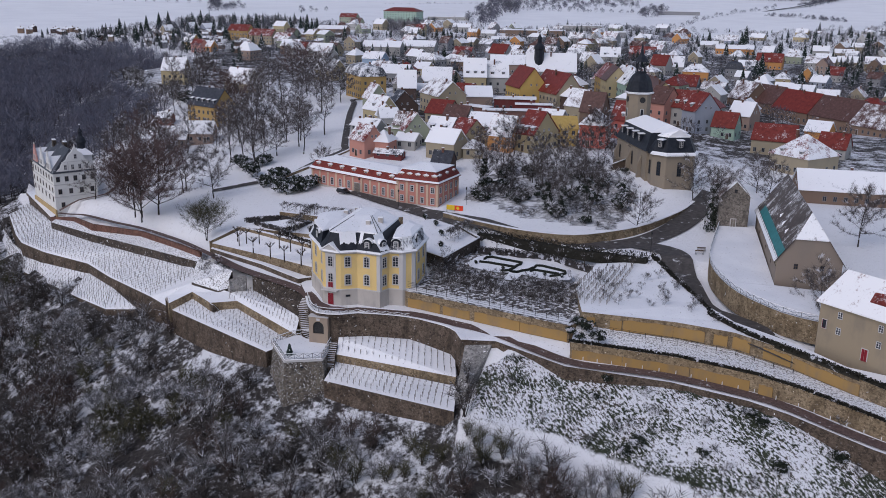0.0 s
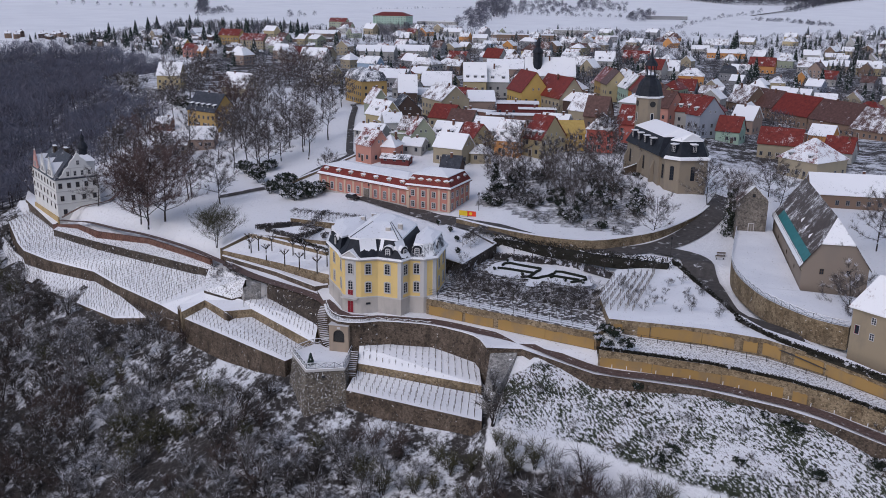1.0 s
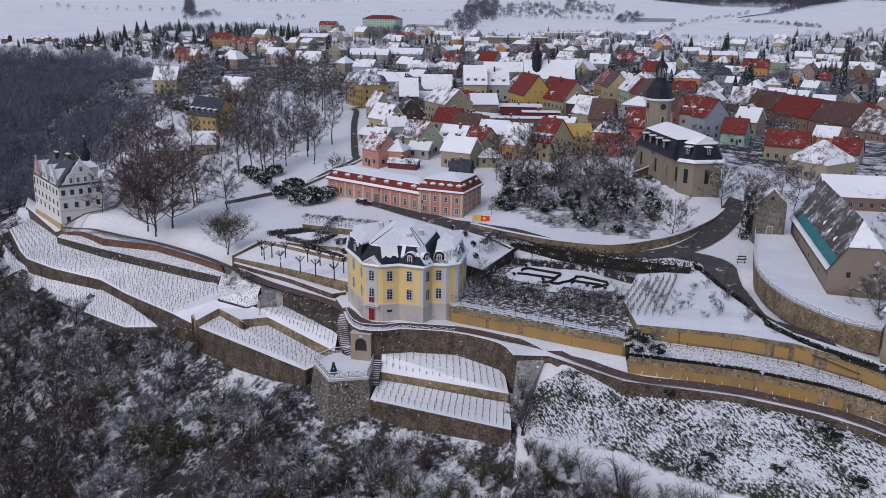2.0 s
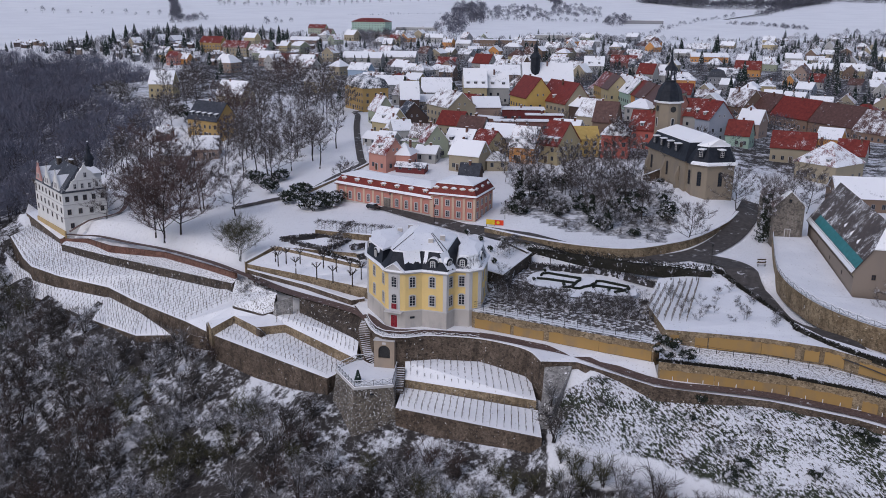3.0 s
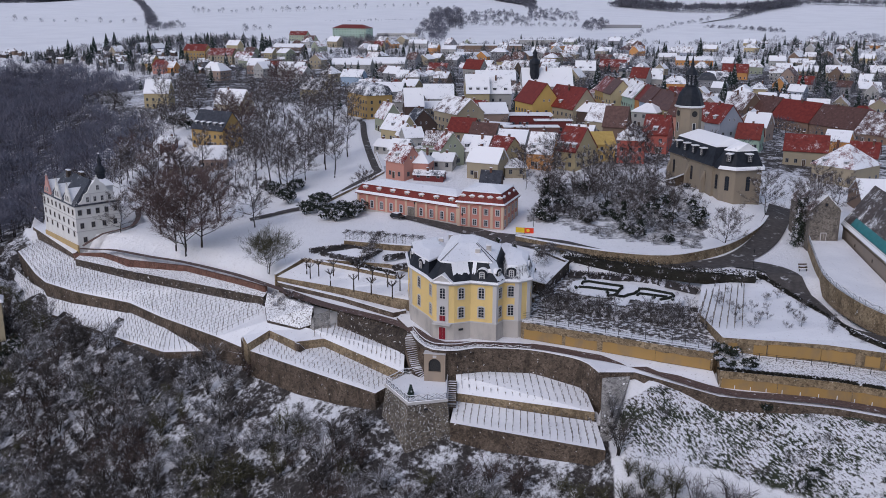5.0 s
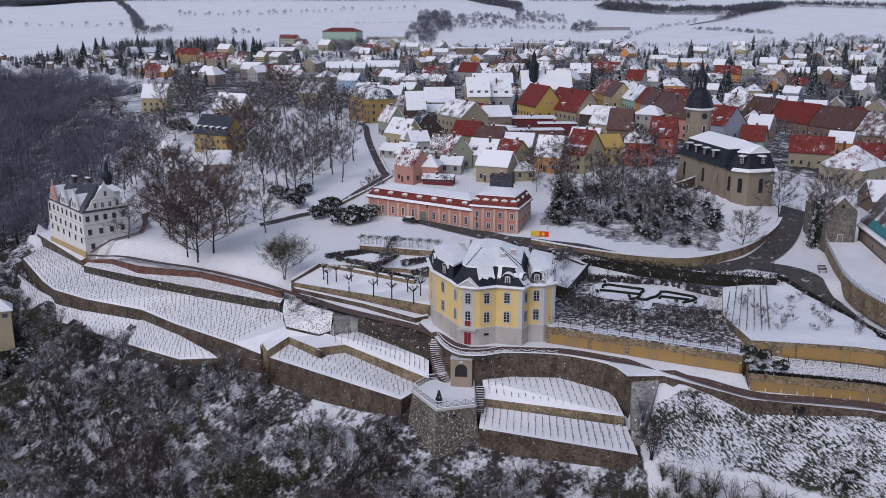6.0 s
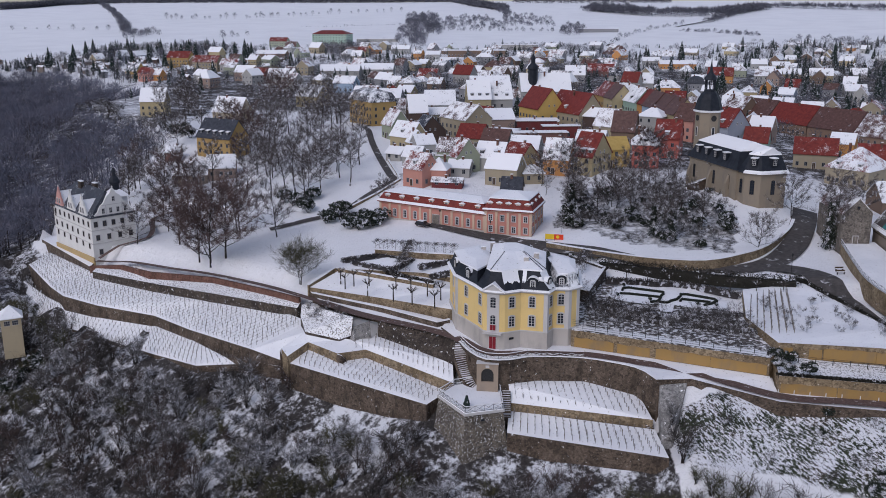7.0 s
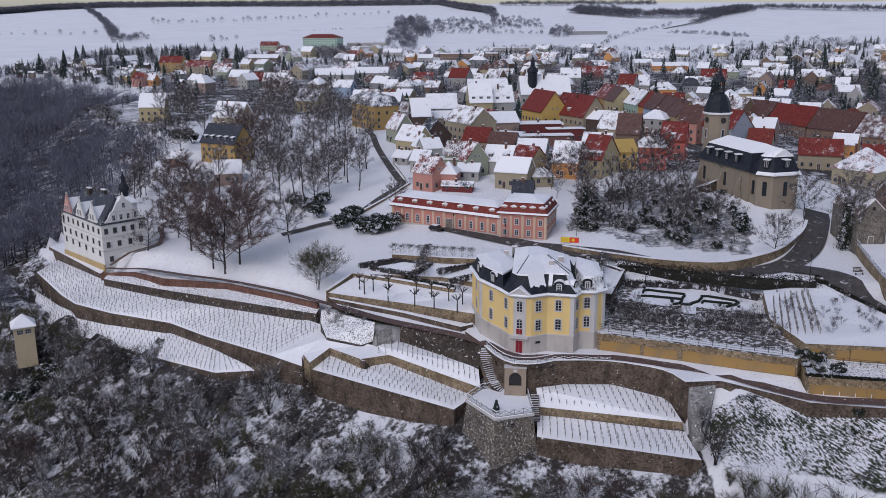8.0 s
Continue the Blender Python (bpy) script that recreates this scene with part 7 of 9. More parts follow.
# ---- trees ----
def grow_tree(seed, height, spread, limbs, twigs, lean=0.1, stems=1, twig_len=1.1, twig_w=0.035, low=0.3, upward=0.55, shoots=2):
    """Trunk and limbs as tapered tubes, and a crown of many thin twigs. Returns two Bits."""
    rnd = random.Random(seed)
    wood, crown = Bits(), Bits()

    def tube(a, b, r0, r1, sides=3):
        q = (b - a).to_track_quat("Z", "Y")
        ring = lambda c, r: [c + q @ Vector((r * math.cos(2.0944 * k), r * math.sin(2.0944 * k), 0)) for k in range(3)]
        wood.loft([ring(a, r0), ring(b, r1)], 0, False, False)

    def twig(a, d, l):
        s = d.cross(Vector((rnd.uniform(-1, 1), rnd.uniform(-1, 1), rnd.uniform(-1, 1)))).normalized() * twig_w
        m = a + d * l * 0.5 + Vector((rnd.uniform(-1, 1), rnd.uniform(-1, 1), rnd.uniform(-0.5, 1))) * l * 0.1
        crown.add([a - s, a + s, a + d * l + (m - a - d * l * 0.5)], [(0, 1, 2)])
    ends = []
    for st in range(stems):
        base = Vector((rnd.uniform(-0.4, 0.4), rnd.uniform(-0.4, 0.4), -0.5)) * (1 if stems > 1 else 0.3)
        p, r = base, height * 0.016 * (0.7 if stems > 1 else 1)
        way = Vector((rnd.uniform(-lean, lean), rnd.uniform(-lean, lean), 1)).normalized()
        trunk = [(p.copy(), r)]
        for k in range(6):
            way = (way + Vector((rnd.uniform(-0.12, 0.12), rnd.uniform(-0.12, 0.12), 0.12))).normalized()
            q = p + way * height * 0.15
            tube(p, q, r, r * 0.8, 5)
            p, r = q, r * 0.8
            trunk.append((p.copy(), r))
        ends.append((p, way, 0.12))
        for k in range(limbs):
            s = low + (0.92 - low) * (k + rnd.random()) / limbs
            i = min(5, int(s * 6))
            a = trunk[i][0].lerp(trunk[i + 1][0], s * 6 - i)
            ang = k * 2.4 + rnd.uniform(-0.5, 0.5)
            out = Vector((math.cos(ang), math.sin(ang), upward + rnd.uniform(-0.15, 0.35))).normalized()
            l = spread * (1.1 - 0.62 * s) * rnd.uniform(0.75, 1.15)
            r0 = trunk[i][1] * 0.45
            b = a
            for j in range(3):
                out = (out + Vector((rnd.uniform(-0.2, 0.2), rnd.uniform(-0.2, 0.2), rnd.uniform(0.0, 0.25)))).normalized()
                c = b + out * l / 3
                tube(b, c, r0 * (1 - j * 0.27), r0 * (0.74 - j * 0.25), 3)
                for _ in range(shoots):
                    side = (out + Vector((rnd.uniform(-1, 1), rnd.uniform(-1, 1), rnd.uniform(-0.3, 0.9)))).normalized()
                    e = c + side * l * rnd.uniform(0.18, 0.34)
                    tube(c, e, r0 * 0.3, r0 * 0.12, 3)
                    ends.append((c, side, l * 0.25))
                    ends.append((e, side, l * 0.12))
                b = c
            ends.append((b, out, l * 0.15))
    for _ in range(twigs):
        a, d, l = ends[rnd.randrange(len(ends))]
        w = (d * 0.8 + Vector((rnd.gauss(0, 0.6), rnd.gauss(0, 0.6), rnd.gauss(0.25, 0.5)))).normalized()
        twig(a + d * l * rnd.random() + Vector((rnd.gauss(0, 0.12), rnd.gauss(0, 0.12), rnd.gauss(0, 0.12))), w, twig_len * rnd.uniform(0.5, 1.35))
    return wood, crown


def grow_conifer(seed, height, spread, sprays):
    rnd = random.Random(seed)
    wood, crown = Bits(), Bits()
    wood.beam((0, 0, -0.5), (0, 0, height), height * 0.016, 0, 5, 0.02)
    for k in range(sprays):
        s = (k / sprays) ** 0.8
        z = height * (0.08 + 0.92 * s)
        r = spread * (1 - s) ** 0.85 * rnd.uniform(0.7, 1.1) + 0.15
        a = k * 2.399 + rnd.uniform(-0.3, 0.3)
        u, v = Vector((math.cos(a), math.sin(a), 0)), Vector((-math.sin(a), math.cos(a), 0))
        c = Vector((0, 0, z))
        w = 0.42 * r + 0.14
        tip = c + u * r + Vector((0, 0, -0.28 * r))
        m = c + u * r * 0.55 + Vector((0, 0, 0.05 * r))
        crown.add([c, m - v * w + Vector((0, 0, -0.12 * r)), tip, m + v * w + Vector((0, 0, -0.12 * r)), m], [(0, 1, 4), (1, 2, 4), (2, 3, 4), (3, 0, 4)])
    return wood, crown


def grow_bush(seed, r, h, n, leaf=0.22):
    """A dense evergreen clump of many small leaves round a few stems."""
    rnd = random.Random(seed)
    wood, crown = Bits(), Bits()
    for k in range(5):
        wood.beam((0, 0, -0.3), (rnd.uniform(-r, r) * 0.6, rnd.uniform(-r, r) * 0.6, h * 0.8), 0.05, 0, 3, 0.02)
    lobes = [(rnd.uniform(-0.5, 0.5) * r, rnd.uniform(-0.5, 0.5) * r, h * rnd.uniform(0.35, 0.65), rnd.uniform(0.45, 0.75)) for _ in range(6)]
    for k in range(n):
        lx, ly, lz, lr = lobes[k % 6]
        d = Vector((rnd.gauss(0, 1), rnd.gauss(0, 1), rnd.gauss(0.2, 1))).normalized() * rnd.uniform(0.6, 1.0)
        c = Vector((lx + d.x * r * lr, ly + d.y * r * lr, max(0.05, lz + d.z * h * 0.5 * lr)))
        u = Vector((rnd.gauss(0, 1), rnd.gauss(0, 1), rnd.gauss(0, 0.6))).normalized() * leaf
        v = u.cross(Vector((rnd.gauss(0, 1), rnd.gauss(0, 1), 1))).normalized() * leaf * 0.6
        crown.add([c - u, c + v, c + u, c - v], [(0, 1, 2, 3)])
    return wood, crown


def tree_thing(name, label, category, wood, crown, crown_mat, group=""):
    t = thing(name, label, category, group)
    wood.make("trunk", bark, t)
    crown.make("crown", crown_mat, t)
    return t


def stand(proto, x, y, size=1.0, turn=0.0, z=None, first={}):
    """Sets a tree or bush on the ground: the prototype itself first, then copies."""
    zz = ground(x, y) if z is None else z
    m = pose(x, y, zz, 0, 0, turn) @ Matrix.Diagonal((size, size, size, 1))
    if proto.name not in first:
        first[proto.name] = True
        proto.matrix_world = m
        return proto
    o = copy_thing(proto, pose(x, y, zz, 0, 0, turn))
    o.scale = (size, size, size)
    return o


rnd = random.Random(11)
park = [tree_thing("tree", "tall bare park tree with reddish-brown twigs in snow", "tree", *grow_tree(s, 17, 8.6, 24, 7500, twig_len=1.5, low=0.1, twig_w=0.026, upward=0.22), twig_red, "park trees") for s in (1, 2)]
grey_park = [tree_thing("tree", "bare grey-brown deciduous tree in winter", "tree", *grow_tree(s, 15, 7.4, 18, 4300, twig_len=1.4, low=0.16, twig_w=0.025, upward=0.3), twig_brown, "bare trees") for s in (3, 4, 5)]
round_tree = [tree_thing("tree", "low spreading bare tree with fine olive twigs", "tree", *grow_tree(6, 7, 5.4, 18, 6000, stems=3, low=0.15, twig_len=1.2, twig_w=0.018), twig_olive, "bare trees")]
thin_tree = [tree_thing("tree", "slender bare tree with thin dark twigs", "tree", *grow_tree(s, 17, 4.6, 16, 2600, twig_len=1.3, twig_w=0.02), twig_brown, "bare trees") for s in (7, 8)]
fruit = [tree_thing("fruit_tree", "small bare fruit tree with snow on its twigs", "tree", *grow_tree(s, 4.6, 2.6, 8, 420, shoots=1, low=0.25, twig_len=0.7, twig_w=0.022), twig_grey, "fruit trees") for s in (9, 10)]
bush = [tree_thing("bush", "bare winter bush dusted with snow", "bush", *grow_tree(s, 2.8, 2.0, 3, 420, stems=4, shoots=1, low=0.1, twig_len=0.7, twig_w=0.022), twig_grey, "bare bushes") for s in (12, 13)]
dark_bush = [tree_thing("evergreen_bush", "dark evergreen bush with snow on its leaves", "bush", *grow_bush(s, 2.0, 2.4, 900), leaves_dark, "evergreen bushes") for s in (14, 15)]
spruce = [tree_thing("conifer", "tall dark spruce dusted with snow", "tree", *grow_conifer(s, 13, 3.3, 330), needles, "conifers") for s in (16, 17)]
ivy_tree = [tree_thing("ivy_clad_tree", "old tree with a trunk thick with dark ivy", "tree", *grow_tree(18, 15, 6.8, 20, 4500, twig_w=0.02), twig_brown, "ivy-clad trees")]
iv = Bits()
for k in range(3000):
    z = rnd.uniform(0.2, 10.5)
    a, r = rnd.uniform(0, 6.283), rnd.gauss(1.05, 0.45) * (1.25 - z / 14)
    c = Vector((r * math.cos(a), r * math.sin(a), z))
    u = Vector((rnd.gauss(0, 1), rnd.gauss(0, 1), rnd.gauss(0, 1))).normalized() * 0.2
    v = u.cross(Vector((rnd.gauss(0, 1), rnd.gauss(0, 1), 1))).normalized() * 0.14
    iv.add([c - u, c + v, c + u, c - v], [(0, 1, 2, 3)])
iv.make("ivy", leaves_dark, ivy_tree[0], "dark ivy round the trunk")


town_tree = [tree_thing("tree", "small bare garden tree between the houses", "tree", *grow_tree(s, 12, 5.0, 10, 700, low=0.2, twig_len=1.5, twig_w=0.035, shoots=1), twig_brown, "garden trees") for s in (71, 72)]


def pollard():
    r = random.Random(21)
    wood, crown = Bits(), Bits()
    wood.beam((0, 0, -0.3), (0, 0, 2.6), 0.16, 0, 6, 0.12)
    for k in range(6):
        a = k * 1.05
        e = (0.9 * math.cos(a), 0.9 * math.sin(a), 3.4 + r.uniform(-0.2, 0.3))
        wood.beam((0, 0, 2.5), e, 0.09, 0, 4, 0.1)
        for _ in range(26):
            d = Vector((r.gauss(math.cos(a) * 0.4, 0.5), r.gauss(math.sin(a) * 0.4, 0.5), r.uniform(0.3, 1))).normalized() * r.uniform(0.4, 0.8)
            s = d.cross(Vector((r.gauss(0, 1), r.gauss(0, 1), 0.1))).normalized() * 0.025
            crown.add([Vector(e) - s, Vector(e) + s, Vector(e) + d], [(0, 1, 2)])
    return tree_thing("pollarded_lime", "small pollarded lime with stubby dark knuckles", "tree", wood, crown, twig_brown, "pollarded limes")


lime = pollard()

# park of the white castle
for p, x, y, s in ((park[0], *(-122.1, 243.4, -4.8)[:2], 1.35), (park[1], *(-119.1, 248.5, -3.6)[:2], 1.3), (park[1], *(-126.3, 247.8, -4.8)[:2], 1.1), (park[0], *(-137.6, 266.3, -3.6)[:2], 1.1), (grey_park[0], *(-121.6, 274.3, -2.4)[:2], 1.15), (thin_tree[0], *(-153.5, 299.5, -2.4)[:2], 1.1), (grey_park[1], *(-108.1, 263.6, -1.2)[:2], 1.05),
                   (round_tree[0], *(-94.3, 224.4, -3.12)[:2], 1.35), (grey_park[2], *(-152.3, 271.7, -7.2)[:2], 0.85), (thin_tree[1], *(-144.9, 328.5, 1.2)[:2], 1.2), (thin_tree[0], *(-143, 303.5, 0)[:2], 1.1), (park[0], *(-158.4, 322, 0)[:2], 1.0),
                   (thin_tree[1], *(-110.6, 307.6, 0)[:2], 1.2), (grey_park[0], *(-105.3, 302.4, 1.2)[:2], 1.0), (thin_tree[0], *(-110, 360.4, 3)[:2], 1.3), (thin_tree[1], *(-104.4, 371.6, 3.6)[:2], 1.2), (grey_park[1], *(-105.4, 327.2, 2.4)[:2], 1.0),
                   (grey_park[2], *(-123.4, 331.3, 1.2)[:2], 1.1), (thin_tree[0], *(-92.2, 333.9, 3.6)[:2], 1.1), (thin_tree[1], *(-97, 317.5, 2.4)[:2], 1.05), (grey_park[0], *(-78.3, 282.1, 3.36)[:2], 0.62), (park[1], *(-141.7, 373.7, 3.6)[:2], 1.1), (park[0], *(-152.3, 387.9, 3.6)[:2], 1.0),
                   (grey_park[1], *(-127.2, 428.9, 6)[:2], 1.3), (thin_tree[0], *(-112.3, 422, 7.2)[:2], 1.4), (grey_park[2], *(-126.8, 451.6, 7.2)[:2], 1.3), (grey_park[0], *(-101.9, 395.7, 7.2)[:2], 1.1), (thin_tree[1], *(-133.5, 374.8, 4.8)[:2], 1.3), (grey_park[1], *(-198.4, 474.5, 6)[:2], 1.2),
                   (grey_park[2], *(-181.6, 420.7, 6)[:2], 1.1), (park[1], *(-154, 515.5, 8.4)[:2], 1.2), (park[0], *(-155.9, 497.3, 7.2)[:2], 1.2), (grey_park[0], *(-163.5, 469.7, 7.2)[:2], 1.1), (grey_park[1], *(-145.4, 426.1, 6)[:2], 1.2), (thin_tree[1], *(-130.5, 400, 6)[:2], 1.2)):
    stand(p, x, y, s, rnd.uniform(0, 360))
# trees of the upper park, between the lane and the outbuildings
for p, x, y, s in ((thin_tree[0], -113.0, 303.9, 1.2), (grey_park[1], -130.2, 338.4, 1), (thin_tree[1], -118.3, 303.5, 1.2), (grey_park[0], -129.9, 319.5, 0.9), (thin_tree[0], -121.6, 272.0, 1.1),
                   (grey_park[2], -146.0, 281.8, 0.85), (grey_park[1], -164.7, 324.4, 0.8), (park[1], -151.0, 321.3, 0.9), (grey_park[0], -172.7, 333.7, 0.9), (grey_park[2], -172.3, 321.0, 0.8),
                   (grey_park[1], -102.2, 307.4, 1), (thin_tree[1], -104.9, 291.1, 1.1), (grey_park[0], -99.4, 326.6, 1.1), (thin_tree[0], -92.2, 306.7, 1.1), (grey_park[2], -112.4, 348.4, 1.1),
                   (thin_tree[0], -129.5, 362.8, 1.3), (park[0], -140.3, 369.9, 0.8), (park[1], -140.2, 355.7, 0.7), (grey_park[1], -193.6, 409.4, 0.9), (grey_park[0], -193.4, 393.7, 0.9),
                   (dark_bush[0], -178.1, 402.8, 2.4), (dark_bush[1], -170.9, 391.6, 2.2), (dark_bush[0], -184.3, 410.2, 2), (park[0], -193.8, 381.2, 0.7), (thin_tree[1], -166.7, 338.1, 0.9),
                   (grey_park[2], -163.7, 349.1, 0.7)):
    stand(p, x, y, s, rnd.uniform(0, 360))
# ivy-clad trees and trees around the church
for p, x, y, s in ((ivy_tree[0], *(-24.1, 261.3, 4.32)[:2], 1.0), (ivy_tree[0], *(37, 230.9, 6)[:2], 1.15), (ivy_tree[0], *(-4.7, 241.6, 7.2)[:2], 0.75), (ivy_tree[0], *(-0.7, 237.5, 7.56)[:2], 0.8), (grey_park[0], *(18.1, 226.9, 6.48)[:2], 0.75), (grey_park[1], *(34.5, 251.8, 7.44)[:2], 0.8),
                   (thin_tree[0], *(5.4, 253.4, 7.8)[:2], 0.8), (thin_tree[1], *(8.7, 243.9, 7.8)[:2], 0.7), (grey_park[2], *(21.2, 277.5, 9.6)[:2], 0.7), (grey_park[1], *(10, 320.7, 8.4)[:2], 0.9), (park[0], *(9.1, 320.6, 8.4)[:2], 0.8), (grey_park[2], *(-18.2, 305.8, 6.6)[:2], 0.9),
                   (grey_park[0], *(-29.3, 297.8, 6)[:2], 0.8), (thin_tree[1], *(-15.7, 265.9, 6)[:2], 0.7), (grey_park[1], *(-10.4, 274.3, 6)[:2], 0.7), (grey_park[2], *(55.2, 259.6, 7.8)[:2], 0.8), (grey_park[0], *(50.5, 176.5, 6)[:2], 0.9), (grey_park[1], *(70.5, 225.3, 7.2)[:2], 1.0), (grey_park[2], *(55.4, 274.7, 8.4)[:2], 0.8)):
    stand(p, x, y, s, rnd.uniform(0, 360))
for k in range(190):
    x, y = rnd.uniform(-30, 20), rnd.uniform(226, 292)
    if inside((x, y), [(-28, 256), (-12, 236), (12, 228), (20, 250), (12, 300), (-22, 296)]):
        stand(rnd.choice(dark_bush + bush + bush), x, y, rnd.uniform(0.7, 1.4), rnd.uniform(0, 360))
for px, py, pz in ((-82.1, 216.1, -0.96), (-76, 209.6, -0.48), (-69.6, 203.9, 0.12), (-65.2, 201.1, 0.36), (-60.1, 198, 0.6), (-76.2, 214.7, 0.36), (-69.5, 210.5, 0.72), (-65.9, 208.2, 0.84), (-62, 205.2, 0.96), (-58.9, 202.5, 0.96), (-83.5, 218.7, -0.48), (-79.9, 215.5, 0)):
    stand(lime, px, py, 1.0, rnd.uniform(0, 360), pz)
# fruit trees behind the espalier fence, clipped and wild bushes in the castle garden
for k in range(15):
    s = (k + rnd.uniform(-0.3, 0.3)) / 15
    stand(rnd.choice(fruit), -27 + 27 * s, 184.5 - 11.5 * s + rnd.uniform(-1, 2.5), rnd.uniform(0.75, 1.05), rnd.uniform(0, 360), 1.4)
for k in range(105):
    s = rnd.random()
    x, y = -28 + 32 * s + rnd.uniform(-1, 1), 188 - 12 * s + 18 * rnd.random() ** 1.1
    near = any(inside((x, y + o), PARTERRE) for o in (0, 1.5, 3, 4.5, 6))
    if inside((x, y), PARTERRE) or inside((x, y - 1), PARTERRE):
        continue
    stand(rnd.choice(bush if near else fruit + fruit + bush), x, y, rnd.uniform(0.25, 0.4) if near else rnd.uniform(0.55, 1.0), rnd.uniform(0, 360), 1.3)
for px, py, pz in ((-83.8, 262.1, 0.72), (-80.2, 264.7, 1.08), (-108.4, 292.4, -0.6), (-102.4, 284.1, -0.48), (-94.8, 272.2, -0.24), (-91.7, 277.7, 0.36), (-86.4, 265.9, 0.6), (-111.6, 297, -0.72), (-83.1, 270.7, 0.96), (-103.7, 296.3, -0.36), (-78.6, 269.7, 1.68)):
    stand(rnd.choice(dark_bush), px, py, rnd.uniform(1.4, 2.1), rnd.uniform(0, 360))
for px, py, pz in ((4.1, 169.5, 1.08), (8, 162.3, 0.84), (5.8, 166.9, 1.08), (2.6, 163.7, 1.2), (4.5, 162.4, 0.96)):
    stand(rnd.choice(dark_bush), px, py, rnd.uniform(0.6, 1.0), rnd.uniform(0, 360), pz * 1.0)


balls = tree_thing("clipped_yew", "dark clipped yew ball on the snowy terrace", "shrub", *grow_bush(61, 0.75, 1.3, 500, 0.12), leaves_dark, "clipped yews")


# ---- hedges ----
def hedge(label, line, width, height, mat=None, leaf=0.2, core=0.32, full=0.62):
    rr = random.Random(round(line[0][0] * 3))
    b = Bits()
    d = dense(line, 0.5)
    for k in range(len(d) * 60):
        p = d[rr.randrange(len(d))]
        c = Vector((p[0] + rr.uniform(-width, width) / 2, p[1] + rr.uniform(-width, width) / 2, p[2] + rr.uniform(0.05, 1) * height + rr.gauss(0, 0.08)))
        u = Vector((rr.gauss(0, 1), rr.gauss(0, 1), rr.gauss(0, 0.7))).normalized() * leaf
        v = u.cross(Vector((rr.gauss(0, 1), rr.gauss(0, 1), 1))).normalized() * leaf * 0.65
        b.add([c - u, c + v, c + u, c - v], [(0, 1, 2, 3)])
    spine = dense(line, 2)
    a, e = offset_line(spine, width * core), offset_line(spine, -width * core)
    b.loft([[(q[0], q[1], q[2] - 0.5), (p[0], p[1], p[2] - 0.5), (p[0], p[1], p[2] + height * full), (q[0], q[1], q[2] + height * full)] for p, q in zip(a, e)], 0)
    ob = b.make("hedge", mat or hedge_leaves)
    return tagged(ob, label, "hedge", kind="stuff")


hedge("tall dark hornbeam hedge along the street", [(-21, 222.3, 2.16), (-6.5, 215.1, 2.64), (5.6, 208.1, 3.12), (19.3, 203, 3.6)], 2.6, 3.0)
hedge("dark hedge beside the road", [(20.9, 206.9, 4.68), (24.4, 193, 4.08), (28.1, 181.1, 3.48), (30.1, 172.9, 3.12)], 0.9, 0.8)
hedge("low hedge in the upper garden", [(-60.9, 210.5, 1.44), (-72.4, 220.1, 1.08)], 1.0, 1.2)
hedge("dark ivy and brambles hanging over the upper wall beside the road", [(29.4, 173.4, 3.48), (32.3, 169, 3.24), (35.6, 164.7, 3), (45.5, 155.4, 2.58), (53.9, 146.7, 2.16), (85, 137, 1.6)], 1.0, 0.6)
hedge("bare grey rose hedge along the parterre", [(-20.4, 216, 1.2), (-1.6, 211.4, 1.44), (7, 203.8, 1.44)], 1.4, 1.1, twig_grey)
hedge("ivy and snowy brambles on top of the lower wall", [(p[0], p[1] + 0.4, p[2]) for p in OCHRE_LOW[:6]], 0.7, 0.35)
BOX = [[(-18.0, 206.8), (-17.6, 208.3), (-16.2, 208.8), (-14.7, 208.0), (-9.1, 205.6), (-9.3, 204.2), (-9.9, 203.4), (-10.7, 200.9), (-11.6, 199.1), (-13.2, 198.4)],
       [(-18.9, 204.5), (-16.8, 204.2), (-10.6, 202.0)], [(-5.9, 202.6), (-5.6, 204.0), (-4.2, 204.0), (1.0, 200.8), (1.2, 199.2), (-0.3, 197.7), (-2.2, 196.6)],
       [(-6.7, 199.3), (-6.0, 200.6), (-0.4, 198.6)], [(-9.6, 198.2), (-8.6, 199.4), (-7.2, 200.4), (-6.2, 202.2)], [(-11.6, 199.1), (-10.6, 198.2), (-9.6, 198.2)]]
for line in BOX:
    hedge("low clipped box hedge of the parterre", [(x, y, 1.72) for x, y in line], 0.45, 0.5, box_leaves, 0.07, 0.5, 0.95)
for x, y in ((-19.6, 203.4), (-13.0, 200.2), (-3.4, 197.4), (0.4, 196.6), (-17.0, 210.4), (2.0, 200.4)):
    stand(balls, x, y, 0.7, 0, 1.7)
for line, z in (([(-84, 226.8), (-76, 231.5), (-66.5, 227)], 2.6), ([(-71.5, 218.5), (-66.5, 227)], 2.5), ([(-64.5, 219.5), (-52, 227.5)], 3.2), ([(-61.5, 213.5), (-50.5, 221)], 2.6), ([(-81.5, 226.4), (-70, 220)], 2.0)):
    hedge("bare clipped hedge round a snowy bed of the upper garden", [(x, y, z) for x, y in line], 1.0, 0.9, twig_grey)
